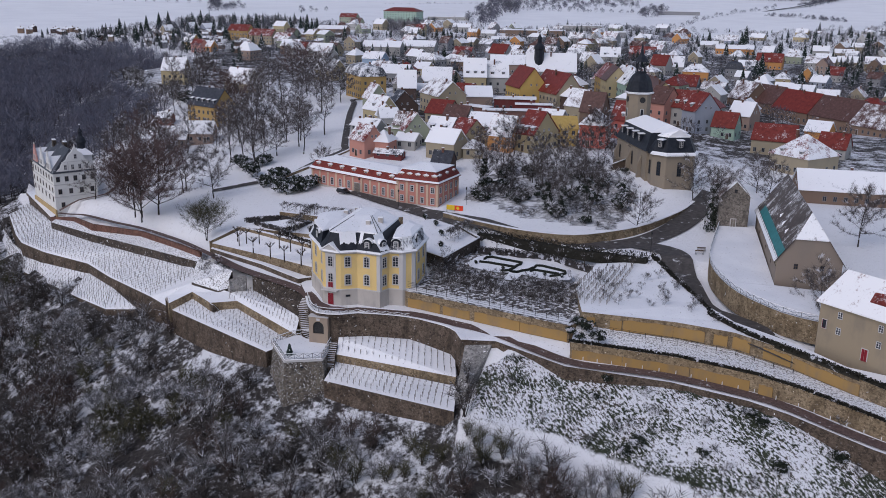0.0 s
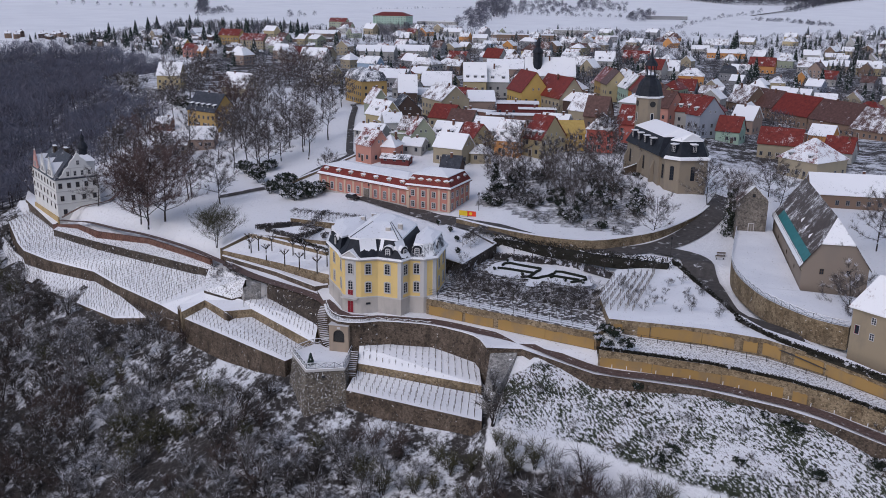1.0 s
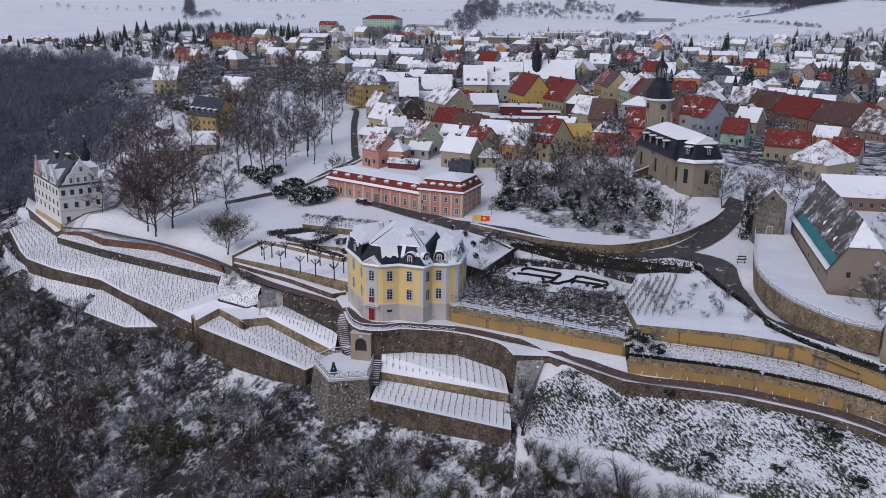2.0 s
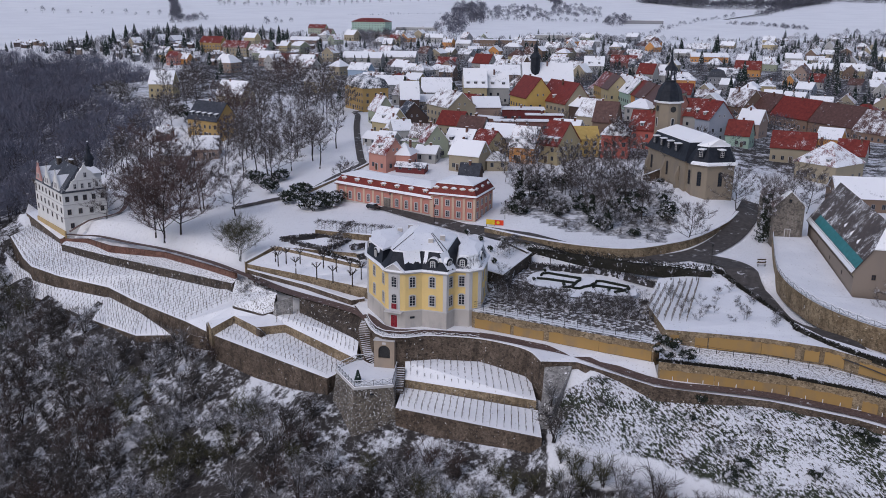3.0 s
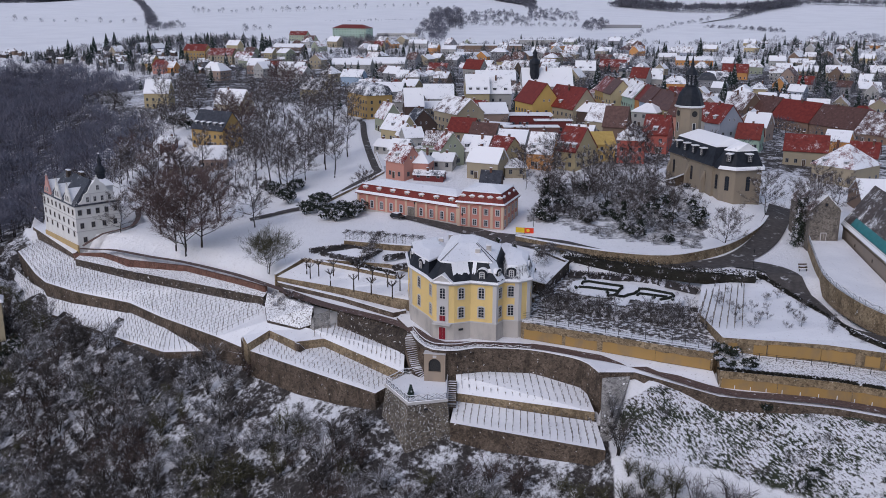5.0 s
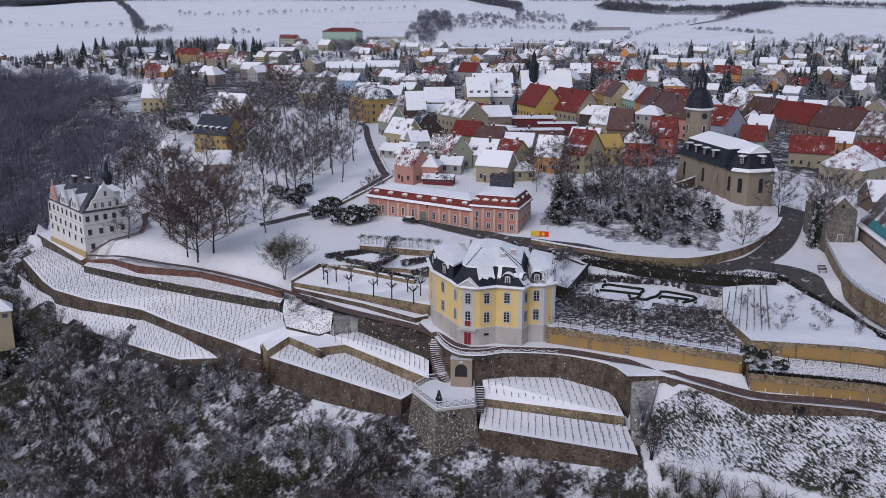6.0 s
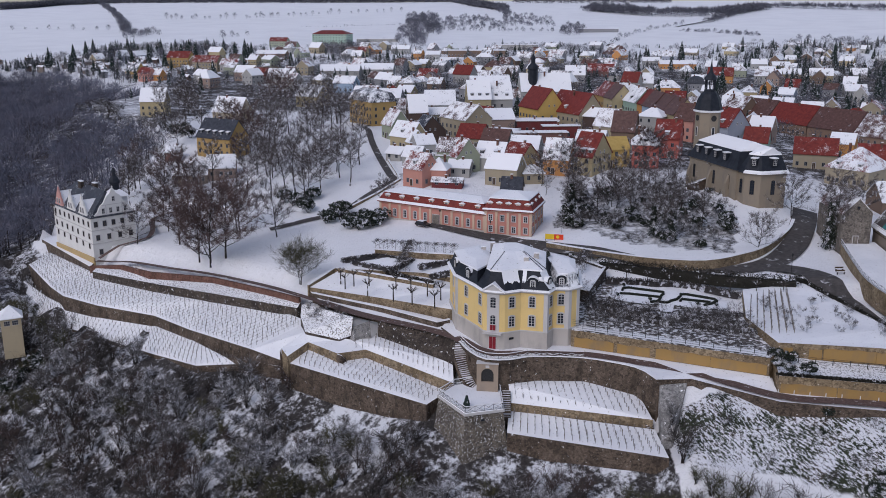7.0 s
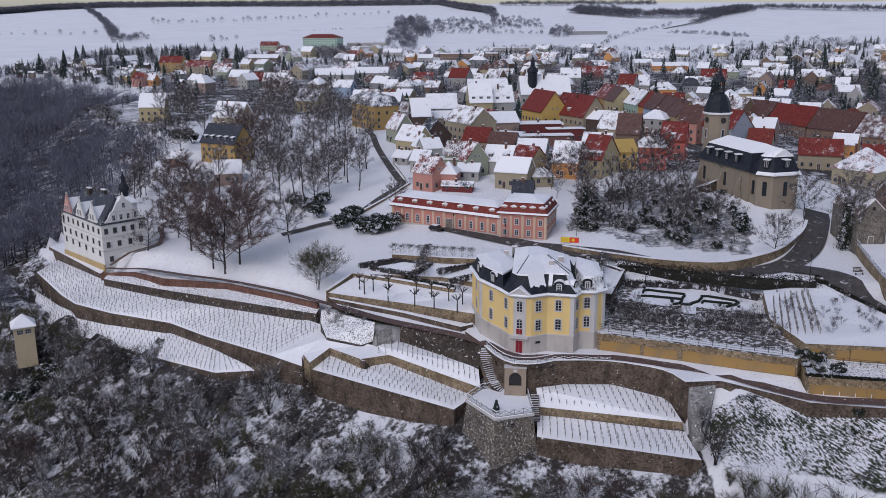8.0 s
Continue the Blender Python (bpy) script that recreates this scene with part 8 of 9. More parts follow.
# bare rose and currant hedges that frame the beds, row by row
for line in ([(-24.5, 209.5), (-26.2, 193)], [(-24.5, 198.5), (-13.8, 191.5)], [(-8.2, 191.5), (4.2, 190.5)], [(-24.5, 194.5), (-13.6, 188.2)], [(-8.4, 187.6), (4.6, 184.5)], [(-24, 190.5), (-12, 184.5)], [(-8, 183.6), (4.4, 180)]):
    hedge("bare grey hedge between the garden beds", [(x, y, 1.4) for x, y in line], 1.3, 1.0, twig_grey)


# ---- woods, as one sheet of many trees ----
def merge(name, label, protos, spots, mats, category="woodland"):
    """Joins many bare trees at the given spots (x, y, z, size, turn, which) into one object."""
    vs, fs, idx, base = [], [], [], 0
    packed = []
    for wood, crown, mi in protos:
        v = np.array(wood.v + crown.v, dtype=np.float32)
        o = len(wood.v)
        tri, mat = [], []
        for f, m in [(f, 0) for f in wood.f] + [(tuple(o + q for q in f), mi) for f in crown.f]:
            for j in range(1, len(f) - 1):
                tri.append((f[0], f[j], f[j + 1]))
                mat.append(m)
        packed.append((v, np.array(tri, dtype=np.int32), np.array(mat, dtype=np.int32)))
    for x, y, z, s, turn, which in spots:
        v, tri, mat = packed[which % len(packed)]
        c, n = math.cos(turn), math.sin(turn)
        rot = np.array([[c, n, 0], [-n, c, 0], [0, 0, 1]], dtype=np.float32) * s
        vs.append(v @ rot + np.array([x, y, z], dtype=np.float32))
        fs.append(tri + base)
        idx.append(mat)
        base += len(v)
    V, T, I = np.concatenate(vs), np.concatenate(fs), np.concatenate(idx)
    me = bpy.data.meshes.new(name)
    me.vertices.add(len(V))
    me.vertices.foreach_set("co", V.ravel())
    me.loops.add(len(T) * 3)
    me.loops.foreach_set("vertex_index", T.ravel())
    me.polygons.add(len(T))
    me.polygons.foreach_set("loop_start", np.arange(0, len(T) * 3, 3, dtype=np.int32))
    for m in mats:
        me.materials.append(m)
    me.polygons.foreach_set("material_index", I)
    me.update(calc_edges=True)
    me.validate()
    return tagged(new(name, me), label, category, kind="stuff")


def grow_far(seed, h, r, n, long, wide):
    """A bare tree as seen from afar: a short trunk and a loose dome of radiating sprays."""
    q = random.Random(seed)
    wood, crown = Bits(), Bits()
    wood.beam((0, 0, -1.5), (q.uniform(-0.4, 0.4), q.uniform(-0.4, 0.4), h * 0.6), h * 0.022, 0, 4, h * 0.008)
    for _ in range(n):
        d = Vector((q.gauss(0, 1), q.gauss(0, 1), q.gauss(0.35, 0.8))).normalized()
        k = q.uniform(0.15, 0.8) ** 0.6
        c = Vector((d.x * r * k, d.y * r * k, h * 0.5 + d.z * h * 0.46 * k))
        e = c + (d + Vector((q.gauss(0, 0.35), q.gauss(0, 0.35), q.gauss(0.3, 0.35)))).normalized() * long * q.uniform(0.6, 1.3)
        u = (e - c).cross(Vector((q.gauss(0, 1), q.gauss(0, 1), q.gauss(0, 1)))).normalized() * wide
        crown.add([c - u, c + u, e], [(0, 1, 2)])
    return wood, crown


def grow_brush(seed, h, r, n, wide=0.045):
    """A bare shrub of several arching stems, thick with upward twigs."""
    q = random.Random(seed)
    wood, crown = Bits(), Bits()
    tips = []
    for k in range(7):
        a = k * 0.9 + q.uniform(-0.4, 0.4)
        reach = r * q.uniform(0.25, 0.9)
        p0 = Vector((q.uniform(-0.3, 0.3), q.uniform(-0.3, 0.3), -0.4))
        p1 = Vector((math.cos(a) * reach * 0.45, math.sin(a) * reach * 0.45, h * q.uniform(0.4, 0.55)))
        p2 = Vector((math.cos(a) * reach, math.sin(a) * reach, h * q.uniform(0.65, 0.95)))
        wood.beam(p0, p1, 0.09, 0, 3, 0.06)
        wood.beam(p1, p2, 0.06, 0, 3, 0.02)
        tips.append((p0, p1, p2))
    for _ in range(n):
        p0, p1, p2 = tips[q.randrange(7)]
        f = q.uniform(0.25, 1.0)
        c = p0.lerp(p1, f * 2) if f < 0.5 else p1.lerp(p2, f * 2 - 1)
        d = Vector((c.x * 0.22 + q.gauss(0, 0.55), c.y * 0.22 + q.gauss(0, 0.55), 0.55 + q.gauss(0, 0.4))).normalized()
        c = c + Vector((q.gauss(0, 0.25), q.gauss(0, 0.25), q.gauss(0, 0.2)))
        e = c + d * q.uniform(0.8, 2.3)
        u = (e - c).cross(Vector((q.gauss(0, 1), q.gauss(0, 1), q.gauss(0, 1)))).normalized() * wide
        crown.add([c - u, c + u, e], [(0, 1, 2)])
    return wood, crown


brush_kinds = [(*grow_brush(31, 5.6, 3.4, 330), 1), (*grow_brush(32, 6.6, 3.6, 340), 2), (*grow_brush(33, 4.4, 3.2, 320), 3), (*grow_brush(34, 3.6, 3.0, 300, 0.06), 4), (*grow_brush(35, 6.0, 3.4, 330), 5)]
TERRACES = [PLATFORM + PATH_LOW + [(75, 160, 0), (-56, 199, 0)], UPPER + LOWER[::-1], FOOT + [(-80, 200, 0), (-150, 270, 0), (-210, 320, 0)],
            [(-92.2, 192.3, -12), (-91.6, 209.8, -10.08), (-56, 188.2, -2.4), (-52.6, 180.8, -10.8), (-47.6, 178.6, -8.4), (-16.9, 173.3, -7.2), (-17.4, 153, -11.88), (-45.3, 162.5, -12.48), (-54, 168.1, -12), (-60.5, 172.5, -11.52)]]
spots = []
r2 = random.Random(5)
for k in range(16000):
    x, y = r2.uniform(-205, 75), r2.uniform(88, 262)
    d = rim_distance(x, y)
    if d < 5 or any(inside((x, y + o), q) for q in TERRACES for o in (0, 4.5)) or (x + 51) ** 2 + (y - 165) ** 2 < 110:
        continue
    if x > -14 and d < 24 + 0.14 * x + r2.uniform(-2, 3):
        continue
    if any((x - q[0]) ** 2 + (y - q[1]) ** 2 < 8.0 for q in spots):
        continue
    tone = noise.noise((x * 0.045, y * 0.045, 2.0)) + r2.gauss(0, 0.22)
    if noise.noise((x * 0.06, y * 0.06, 7.0)) < -0.34:
        continue
    kind = 0 if tone < -0.25 else 4 if tone < -0.02 else 1 if tone < 0.2 else 3 if tone < 0.38 else 2
    spots.append((x, y, ground(x, y) - 0.2, r2.uniform(0.6, 1.35), r2.uniform(0, 6.28), kind))
merge("hillside_wood", "dense bare brushwood on the slope with snow between the stems", brush_kinds, spots[:2300], [bark, brush_a, brush_b, twig_olive, brush_pale, brush_red])
END_TERRACES = FOOT + [(-130, 250), (-165, 275), (-196, 305), (-208, 305)]
far_kinds = [(*grow_far(41, 12, 4.6, 125, 2.4, 0.09), 1), (*grow_far(42, 13.5, 4.4, 125, 2.4, 0.09), 2)]
spots = []
for k in range(9000):
    x, y = r2.uniform(-520, -140), r2.uniform(262, 800)
    d = rim_distance(x, y)
    if d < 2 or (d < 14 and r2.random() < 0.4) or x < -0.64 * y - 75 or any(inside((x, y + o), END_TERRACES) for o in (0, 7, 14)):
        continue
    spots.append((x, y, ground(x, y) - 0.3, r2.uniform(0.7, 1.15), r2.uniform(0, 6.28), r2.randrange(2)))
merge("valley_wood", "bare wood filling the side valley, twigs tinted blue-grey as haze", far_kinds, spots[:3200], [bark, valley_haze_a, valley_haze_b])

spots = []
for k in range(420):
    x, y = r2.uniform(-275, -185), r2.uniform(405, 520)
    if inside((x, y), [(-270, 505), (-252, 440), (-222, 415), (-192, 425), (-196, 452), (-232, 466), (-240, 510)]) and noise.noise((x * 0.08, y * 0.08, 5.0)) > -0.15:
        spots.append((x, y, ground(x, y) - 0.2, r2.uniform(0.5, 1.1), r2.uniform(0, 6.28), r2.choice((0, 1, 3))))
merge("knoll_scrub", "snowy bare scrub on the craggy knoll below the hill house", brush_kinds, spots[:90], [bark, brush_a, brush_b, twig_olive, brush_pale, brush_red])

spots = []
for k in range(900):
    x, y = r2.uniform(-30, 22), r2.uniform(226, 294)
    if inside((x, y), [(-27, 257), (-12, 238), (10, 229), (16, 240), (12, 262), (6, 284), (-20, 290)]) and noise.noise((x * 0.09, y * 0.09, 11.0)) > -0.25:
        spots.append((x, y, ground(x, y) - 0.2, r2.uniform(0.25, 0.55), r2.uniform(0, 6.28), r2.choice((0, 0, 4, 2, 1))))
merge("bank_scrub", "dark bare scrub and brambles on the bank below the church", brush_kinds, spots[:22], [bark, brush_a, brush_b, twig_olive, brush_pale, brush_red])

# ---- the rest of the town, gardens and fields ----
r3 = random.Random(77)
TAKEN = SITES + [(25, 275, 26), (-55, 262, 26), (-70, 272, 20), (48, 196, 24), (41, 234, 14)]
LANES = [((-78, 307), (-96, 396)), ((16, 520), (36, 385)), ((36, 385), (30, 300)), ((-78, 420), (-95, 330)), ((60, 430), (110, 360))]


def free(x, y, gap):
    for a, b in LANES:
        u = Vector((b[0] - a[0], b[1] - a[1]))
        k = clamp(((x - a[0]) * u.x + (y - a[1]) * u.y) / u.length_squared)
        if math.hypot(x - a[0] - k * u.x, y - a[1] - k * u.y) < 9:
            return False
    return all((x - p) ** 2 + (y - q) ** 2 > (0.5 * (gap + g)) ** 2 for p, q, g in TAKEN)


def fill_houses(count, box, sizes, near):
    made = 0
    for _ in range(count * 12):
        if made >= count:
            break
        x, y = r3.uniform(*box[0]), r3.uniform(*box[1])
        if abs(x + 40) > 0.62 * y + 20 or rim_distance(x, y) > -12 or (y < 600 and x < -0.2 * y - 15) or (y < 330 and x > -25) or not free(x, y, sizes[1] - 1):
            continue
        if sizes[0] > 7 and x < -0.28 * y - 15 and r3.random() < 0.75:
            continue
        TAKEN.append((x, y, sizes[1] + 1))
        w = r3.uniform(*sizes)
        if w < 7:
            house(x, y, r3.uniform(-40, 60), w, r3.uniform(3, 4.5), r3.uniform(2.0, 2.6), r3.uniform(0.7, 1.4), "gable", r3.choice(["darkwood", "brown", "grey", "barnbrown"]), "slate", 0.9, full=False, far_off=True)
            made += 1
            continue
        wall = r3.choice(["white", "white", "cream", "paleyellow", "white", "cream", "pinkbrown", "grey", "white", "green", "grey", "brown", "bluegrey", "orange"])
        tile, share = r3.choice([("slate", 0.9), ("slate", 0.8), ("slate", 0.6), ("redtile", 0.6), ("slate", 0.9), ("browntile", 0.6), ("browntile", 0.3), ("slate", 0.9), ("slate", 0.7)] if y > 520 else [("slate", 0.8), ("redtile", 0.5), ("browntile", 0.5), ("redtile", 0.2)])
        turn = r3.choice([-25, 65, -30, 60, -20, -35]) + r3.uniform(-8, 8)
        house(x, y, turn, w, r3.uniform(8, 11), r3.uniform(3.2, 6.8), r3.uniform(3.2, 5.2), r3.choice(["gable", "gable", "gable", "hip"]), wall, tile, share, full=near, far_off=w < 7 or y > 1000)
        made += 1


fill_houses(26, ((-150, 150), (300, 520)), (8, 12), True)
fill_houses(95, ((-270, 330), (500, 800)), (8, 13), False)
fill_houses(95, ((-420, 520), (780, 1080)), (8, 15), False)
fill_houses(90, ((-560, -230), (680, 900)), (4, 6), False)
fill_houses(60, ((260, 470), (700, 1150)), (4, 7), False)
tagged(FAR.make("distant_houses", FAR_MATS), "snow-covered sheds and small houses of the outer town", "houses", kind="stuff")


def fill_trees(protos, count, box, sizes, keep):
    made = 0
    for _ in range(count * 10):
        if made >= count:
            break
        x, y = r3.uniform(*box[0]), r3.uniform(*box[1])
        if abs(x + 40) > 0.62 * y + 20 or not keep(x, y) or not free(x, y, 7):
            continue
        stand(r3.choice(protos), x, y, r3.uniform(*sizes), r3.uniform(0, 360))
        made += 1


SIGHT = [(-172, 296), (-120, 290), (-136, 368), (-172, 368)]
on_top = lambda x, y: rim_distance(x, y) < -6


def scatter(count, poly, sizes, kinds=2, sink=0.4, gap=5):
    """Spots for a merged stand of trees inside a stretch of the plan."""
    out = []
    xs, ys = [p[0] for p in poly], [p[1] for p in poly]
    for _ in range(count * 8):
        x, y = r3.uniform(min(xs), max(xs)), r3.uniform(min(ys), max(ys))
        if len(out) < count and inside((x, y), poly) and free(x, y, gap):
            out.append((x, y, ground(x, y) - sink, r3.uniform(*sizes), r3.uniform(0, 6.28), r3.randrange(kinds)))
    return out


fill_trees(grey_park + thin_tree, 14, ((-188, -140), (292, 356)), (0.7, 1.0), lambda x, y: rim_distance(x, y) < -2 and not inside((x, y), SIGHT))
fill_trees(town_tree, 34, ((-60, 20), (262, 320)), (0.6, 1.0), lambda x, y: inside((x, y), [(-30, 268), (16, 240), (14, 305), (-16, 318), (-30, 300)]))
fill_trees(spruce, 16, ((-280, 330), (430, 900)), (0.6, 1.2), on_top)
fill_trees(spruce, 45, ((120, 480), (520, 1000)), (0.8, 1.5), on_top)
fill_trees(spruce, 28, ((-440, -260), (760, 1000)), (0.8, 1.5), on_top)
fill_trees(grey_park + thin_tree + thin_tree, 7, ((-230, -75), (300, 500)), (0.8, 1.35), lambda x, y: rim_distance(x, y) < -6 and inside((x, y), [(-165, 300), (-95, 318), (-78, 330), (-80, 430), (-150, 500), (-235, 500), (-225, 400)]) and not inside((x, y), SIGHT))
fill_trees(grey_park + thin_tree, 5, ((-150, -75), (315, 425)), (0.75, 1.15), lambda x, y: inside((x, y), [(-130, 318), (-85, 322), (-78, 400), (-120, 425), (-150, 380)]))
fill_trees(bush, 60, ((-150, 160), (300, 500)), (0.6, 1.3), on_top)

# garden trees between the houses, distant thickets and hedgerows
spots = scatter(300, [(-100, 330), (150, 330), (260, 500), (330, 640), (-260, 640), (-150, 470)], (0.35, 0.75), gap=4)
for k in range(6500):
    x, y = r3.uniform(-460, 560), r3.uniform(440, 1100)
    if abs(x + 40) < 0.62 * y + 30 and noise.noise((x * 0.009, y * 0.009, 9)) > -0.12 and rim_distance(x, y) < -6 and free(x, y, 4):
        spots.append((x, y, ground(x, y) - 0.5, r3.uniform(0.35, 0.85), r3.uniform(0, 6.28), r3.choice((0, 1, 0, 1, 2))))
spots += scatter(200, [(-600, 800), (-374, 850), (-292, 658), (-484, 783)], (0.35, 0.75), 3)
spots += scatter(150, [(-470, 1080), (-330, 1080), (-310, 840), (-400, 840)], (0.6, 1.1), 3)
spots += scatter(130, [(-182, 898), (-228, 1098), (-174, 1122), (-145, 915)], (0.6, 1.0), 2)
spots += scatter(330, [(240, 800), (330, 700), (520, 900), (480, 1200), (260, 1150)], (0.4, 1.0), 3)
spots += scatter(420, [(110, 480), (190, 460), (330, 680), (460, 900), (280, 960), (150, 700)], (0.5, 0.95), 3, gap=3)
spots += scatter(180, [(-40, 560), (120, 540), (180, 900), (-120, 900)], (0.4, 0.8), 2, gap=3)
field_kinds = [(*grow_far(43, 12, 5.0, 110, 2.0, 0.13), 1), (*grow_far(44, 11, 4.8, 110, 2.0, 0.13), 2)]
cone = (*grow_conifer(19, 14, 3.6, 110), 3)
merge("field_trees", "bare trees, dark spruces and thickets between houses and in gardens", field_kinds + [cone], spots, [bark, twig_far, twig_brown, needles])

# hedgerows and belts of trees between the fields: line, half width, spacing, sizes
BELTS = [([(-898, 1569), (-801, 1571), (-715, 1552), (-620, 1515)], 4, 22, 0.45, 1.0), ([(-1277, 3107), (-991, 2456), (-752, 1877), (-557, 1378)], 7, 6.5, 0.5, 1.1),
         ([(-525, 1290), (-526, 1348), (-515, 1411)], 12, 6, 0.6, 1.2), ([(-708, 2010), (-638, 2011), (-566, 2040)], 4, 13, 0.7, 1.15), ([(-541, 2040), (-485, 2132)], 4, 15, 0.6, 1.1),
         ([(-466, 2132), (-388, 2303), (-232, 2460)], 4, 26, 0.6, 1.0), ([(-346, 1643), (-274, 1667), (-177, 1739)], 2, 7, 0.2, 0.4), ([(-971, 1726), (-899, 1875), (-780, 1928)], 2, 12, 0.1, 0.2),
         ([(-24, 3102), (16, 2697), (43, 2169)], 10, 7, 0.6, 1.1), ([(104, 1102), (203, 1426), (342, 1748)], 4, 28, 0.5, 0.8), ([(409, 1845), (522, 2111), (786, 2820)], 9, 4.5, 0.4, 0.8),
         ([(273, 1444), (318, 1397), (345, 1310)], 10, 4, 0.45, 0.8), ([(380, 1233), (420, 1093)], 14, 8, 0.4, 0.9), ([(-446, 922), (-400, 892)], 8, 16, 0.6, 1.2), ([(-401, 1293), (-380, 1351)], 6, 14, 0.5, 1.1),
         ([(-98, 1525), (80, 1474)], 6, 6, 0.4, 0.7)]
spots = []
for line, half, gap, lo, hi in BELTS:
    for x, y, _ in dense([(*p, 0) for p in line], gap):
        x, y = x + r3.uniform(-half, half), y + r3.uniform(-half, half) * 1.5
        spots.append((x, y, plateau(x, y) - 1.0, r3.uniform(lo, hi), r3.uniform(0, 6.28), r3.choice((0, 0, 1))))
for count, poly, lo, hi in ((150, [(-148, 1387), (-183, 2044), (-136, 2104), (-93, 1670), (-94, 1388)], 0.8, 1.35), (130, [(-94, 1526), (-103, 2045), (-5, 2046), (8, 1566)], 0.5, 0.9),
                            (90, [(-4, 1650), (28, 2106), (123, 2048), (100, 1651)], 0.6, 1.0), (45, [(78, 1361), (117, 1674), (154, 1652), (119, 1362)], 0.6, 1.0),
                            (70, [(-155, 1221), (-163, 1524), (-111, 1388), (-103, 1069)], 0.6, 1.1), (160, [(243, 2383), (313, 2820), (438, 2820), (370, 2384)], 0.8, 1.2)):
    spots += scatter(count, poly, (lo, hi), 2, 1.0)
hedge_kinds = [(*grow_far(51, 15, 4.6, 130, 2.4, 0.2), 1), (*grow_far(52, 11, 4.2, 120, 2.2, 0.2), 2)]
# the second crown kind shares the haze-tinted twig colour of the valley
merge("hedgerow_trees", "bare hedgerows and belts of trees between the snowy fields", hedge_kinds, spots, [bark, twig_far, valley_haze_b])
# the woods on the hills behind
WOOD_EDGES = [([(-1700, 2450), (-1363, 2596), (-1368, 2926), (-1250, 3150), (-800, 3130), (-273, 3180), (-100, 3190)], 260), ([(-100, 3190), (-30, 2800), (40, 2480)], 120), ([(260, 2453), (372, 2204), (535, 2175), (738, 2532)], 130),
              ([(103, 3100), (591, 3050)], 60), ([(780, 2665), (1064, 2462), (1400, 2350)], 50)]
spots = []
for line, deep in WOOD_EDGES:
    for x, y, _ in dense([(*p, 0) for p in line], 11):
        for k in range(max(2, int(deep / 22))):
            px, py = x + r3.uniform(-9, 9), y + 22 * k + r3.uniform(-10, 10)
            spots.append((px, py, plateau(px, py) - 3, r3.uniform(1.1, 1.8), r3.uniform(0, 6.28), 0))
skyline_kinds = [(*grow_far(53, 12, 6.5, 36, 4.2, 0.8), 1)]
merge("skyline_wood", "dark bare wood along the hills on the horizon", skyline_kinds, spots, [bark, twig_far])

# ---- small things ----
def build_board():
    c = (-30.1, 243.4, 3.84)
    t = thing("banner", "yellow and red banner board beside the street", "sign", at=(c[0], c[1], c[2]), turn=-12)
    yel = mat_plain("banner_yellow", (0.75, 0.5, 0.03), (0.85, 0.58, 0.05), 1.0, 0.5)
    red = mat_plain("banner_red", (0.7, 0.05, 0.02), (0.8, 0.08, 0.03), 1.0, 0.5)
    for x in (-2.3, 0.0, 2.3):
        Bits().box(x - 0.05, -0.05, -0.8, x + 0.05, 0.05, 1.9).make("post", dark_metal, t)
    Bits().box(-2.4, -0.1, 0.5, -0.05, -0.05, 1.9).make("yellow_sheet", yel, t)
    Bits().box(0.0, -0.1, 0.5, 2.4, -0.05, 1.9).make("red_sheet", red, t)
    Bits().loft([[(0.9 + 0.45 * math.cos(k * math.pi / 6), -0.12, 1.2 + 0.45 * math.sin(k * math.pi / 6)) for k in range(12)], [(0.9 + 0.45 * math.cos(k * math.pi / 6), -0.1, 1.2 + 0.45 * math.sin(k * math.pi / 6)) for k in range(12)]][::-1]).make("emblem", yel, t)


build_board()


def fence(label, line, height=1.7, gap=2.4):
    t = thing("garden_fence", label, "fence")
    line = dense(line, gap)
    for p in line:
        Bits().box(p[0] - 0.05, p[1] - 0.05, p[2] - 0.3, p[0] + 0.05, p[1] + 0.05, p[2] + height).make("post", dark_metal, t)
    for h in (0.2, 0.6, 1.0, 1.4, height):
        w = Bits()
        for a, b in zip(line, line[1:]):
            w.beam((a[0], a[1], a[2] + min(h, height)), (b[0], b[1], b[2] + min(h, height)), 0.03, 0, 3)
        w.make("rail", dark_metal, t)


fence("thin dark espalier fence along the garden wall", [(p[0], p[1] + 1.2, p[2] + 0.1) for p in GARDEN_EDGE])
railing("iron railing on the courtyard wall under snow", [(p[0], p[1], p[2] + 0.1) for p in curved(COURT, 3)], 1.0, 1.8)
fence("low wire fence beside the terrace walk", [(p[0], p[1] - 2.6, p[2] + 0.1) for p in [TOP_FOOT[0], TOP_FOOT[2], TOP_FOOT[3], TOP_FOOT[4]]], 0.9, 3.0)


def street_lamp(x, y, z, label):
    t = thing("street_lamp", label, "street lamp", "street lamps", at=(x, y, z))
    Bits().beam((0, 0, -0.3), (0, 0, 4.2), 0.07, 0, 6, 0.05).make("pole", dark_metal, t)
    Bits().loft([disc(0, 0, 4.2, 0.12, 6), disc(0, 0, 4.7, 0.24, 6), disc(0, 0, 4.75, 0.28, 6), disc(0, 0, 5.0, 0.05, 6)]).make("lantern", dark_metal, t)


for px, py, pz in ((20.5, 210.1, 5.04), (-27.6, 248.9, 3.96), (-46.9, 248.5, 3.48), (-60.8, 258.8, 3.36)):
    street_lamp(px, py, ground(px, py) + 0.2, "dark iron street lamp with a lantern head")


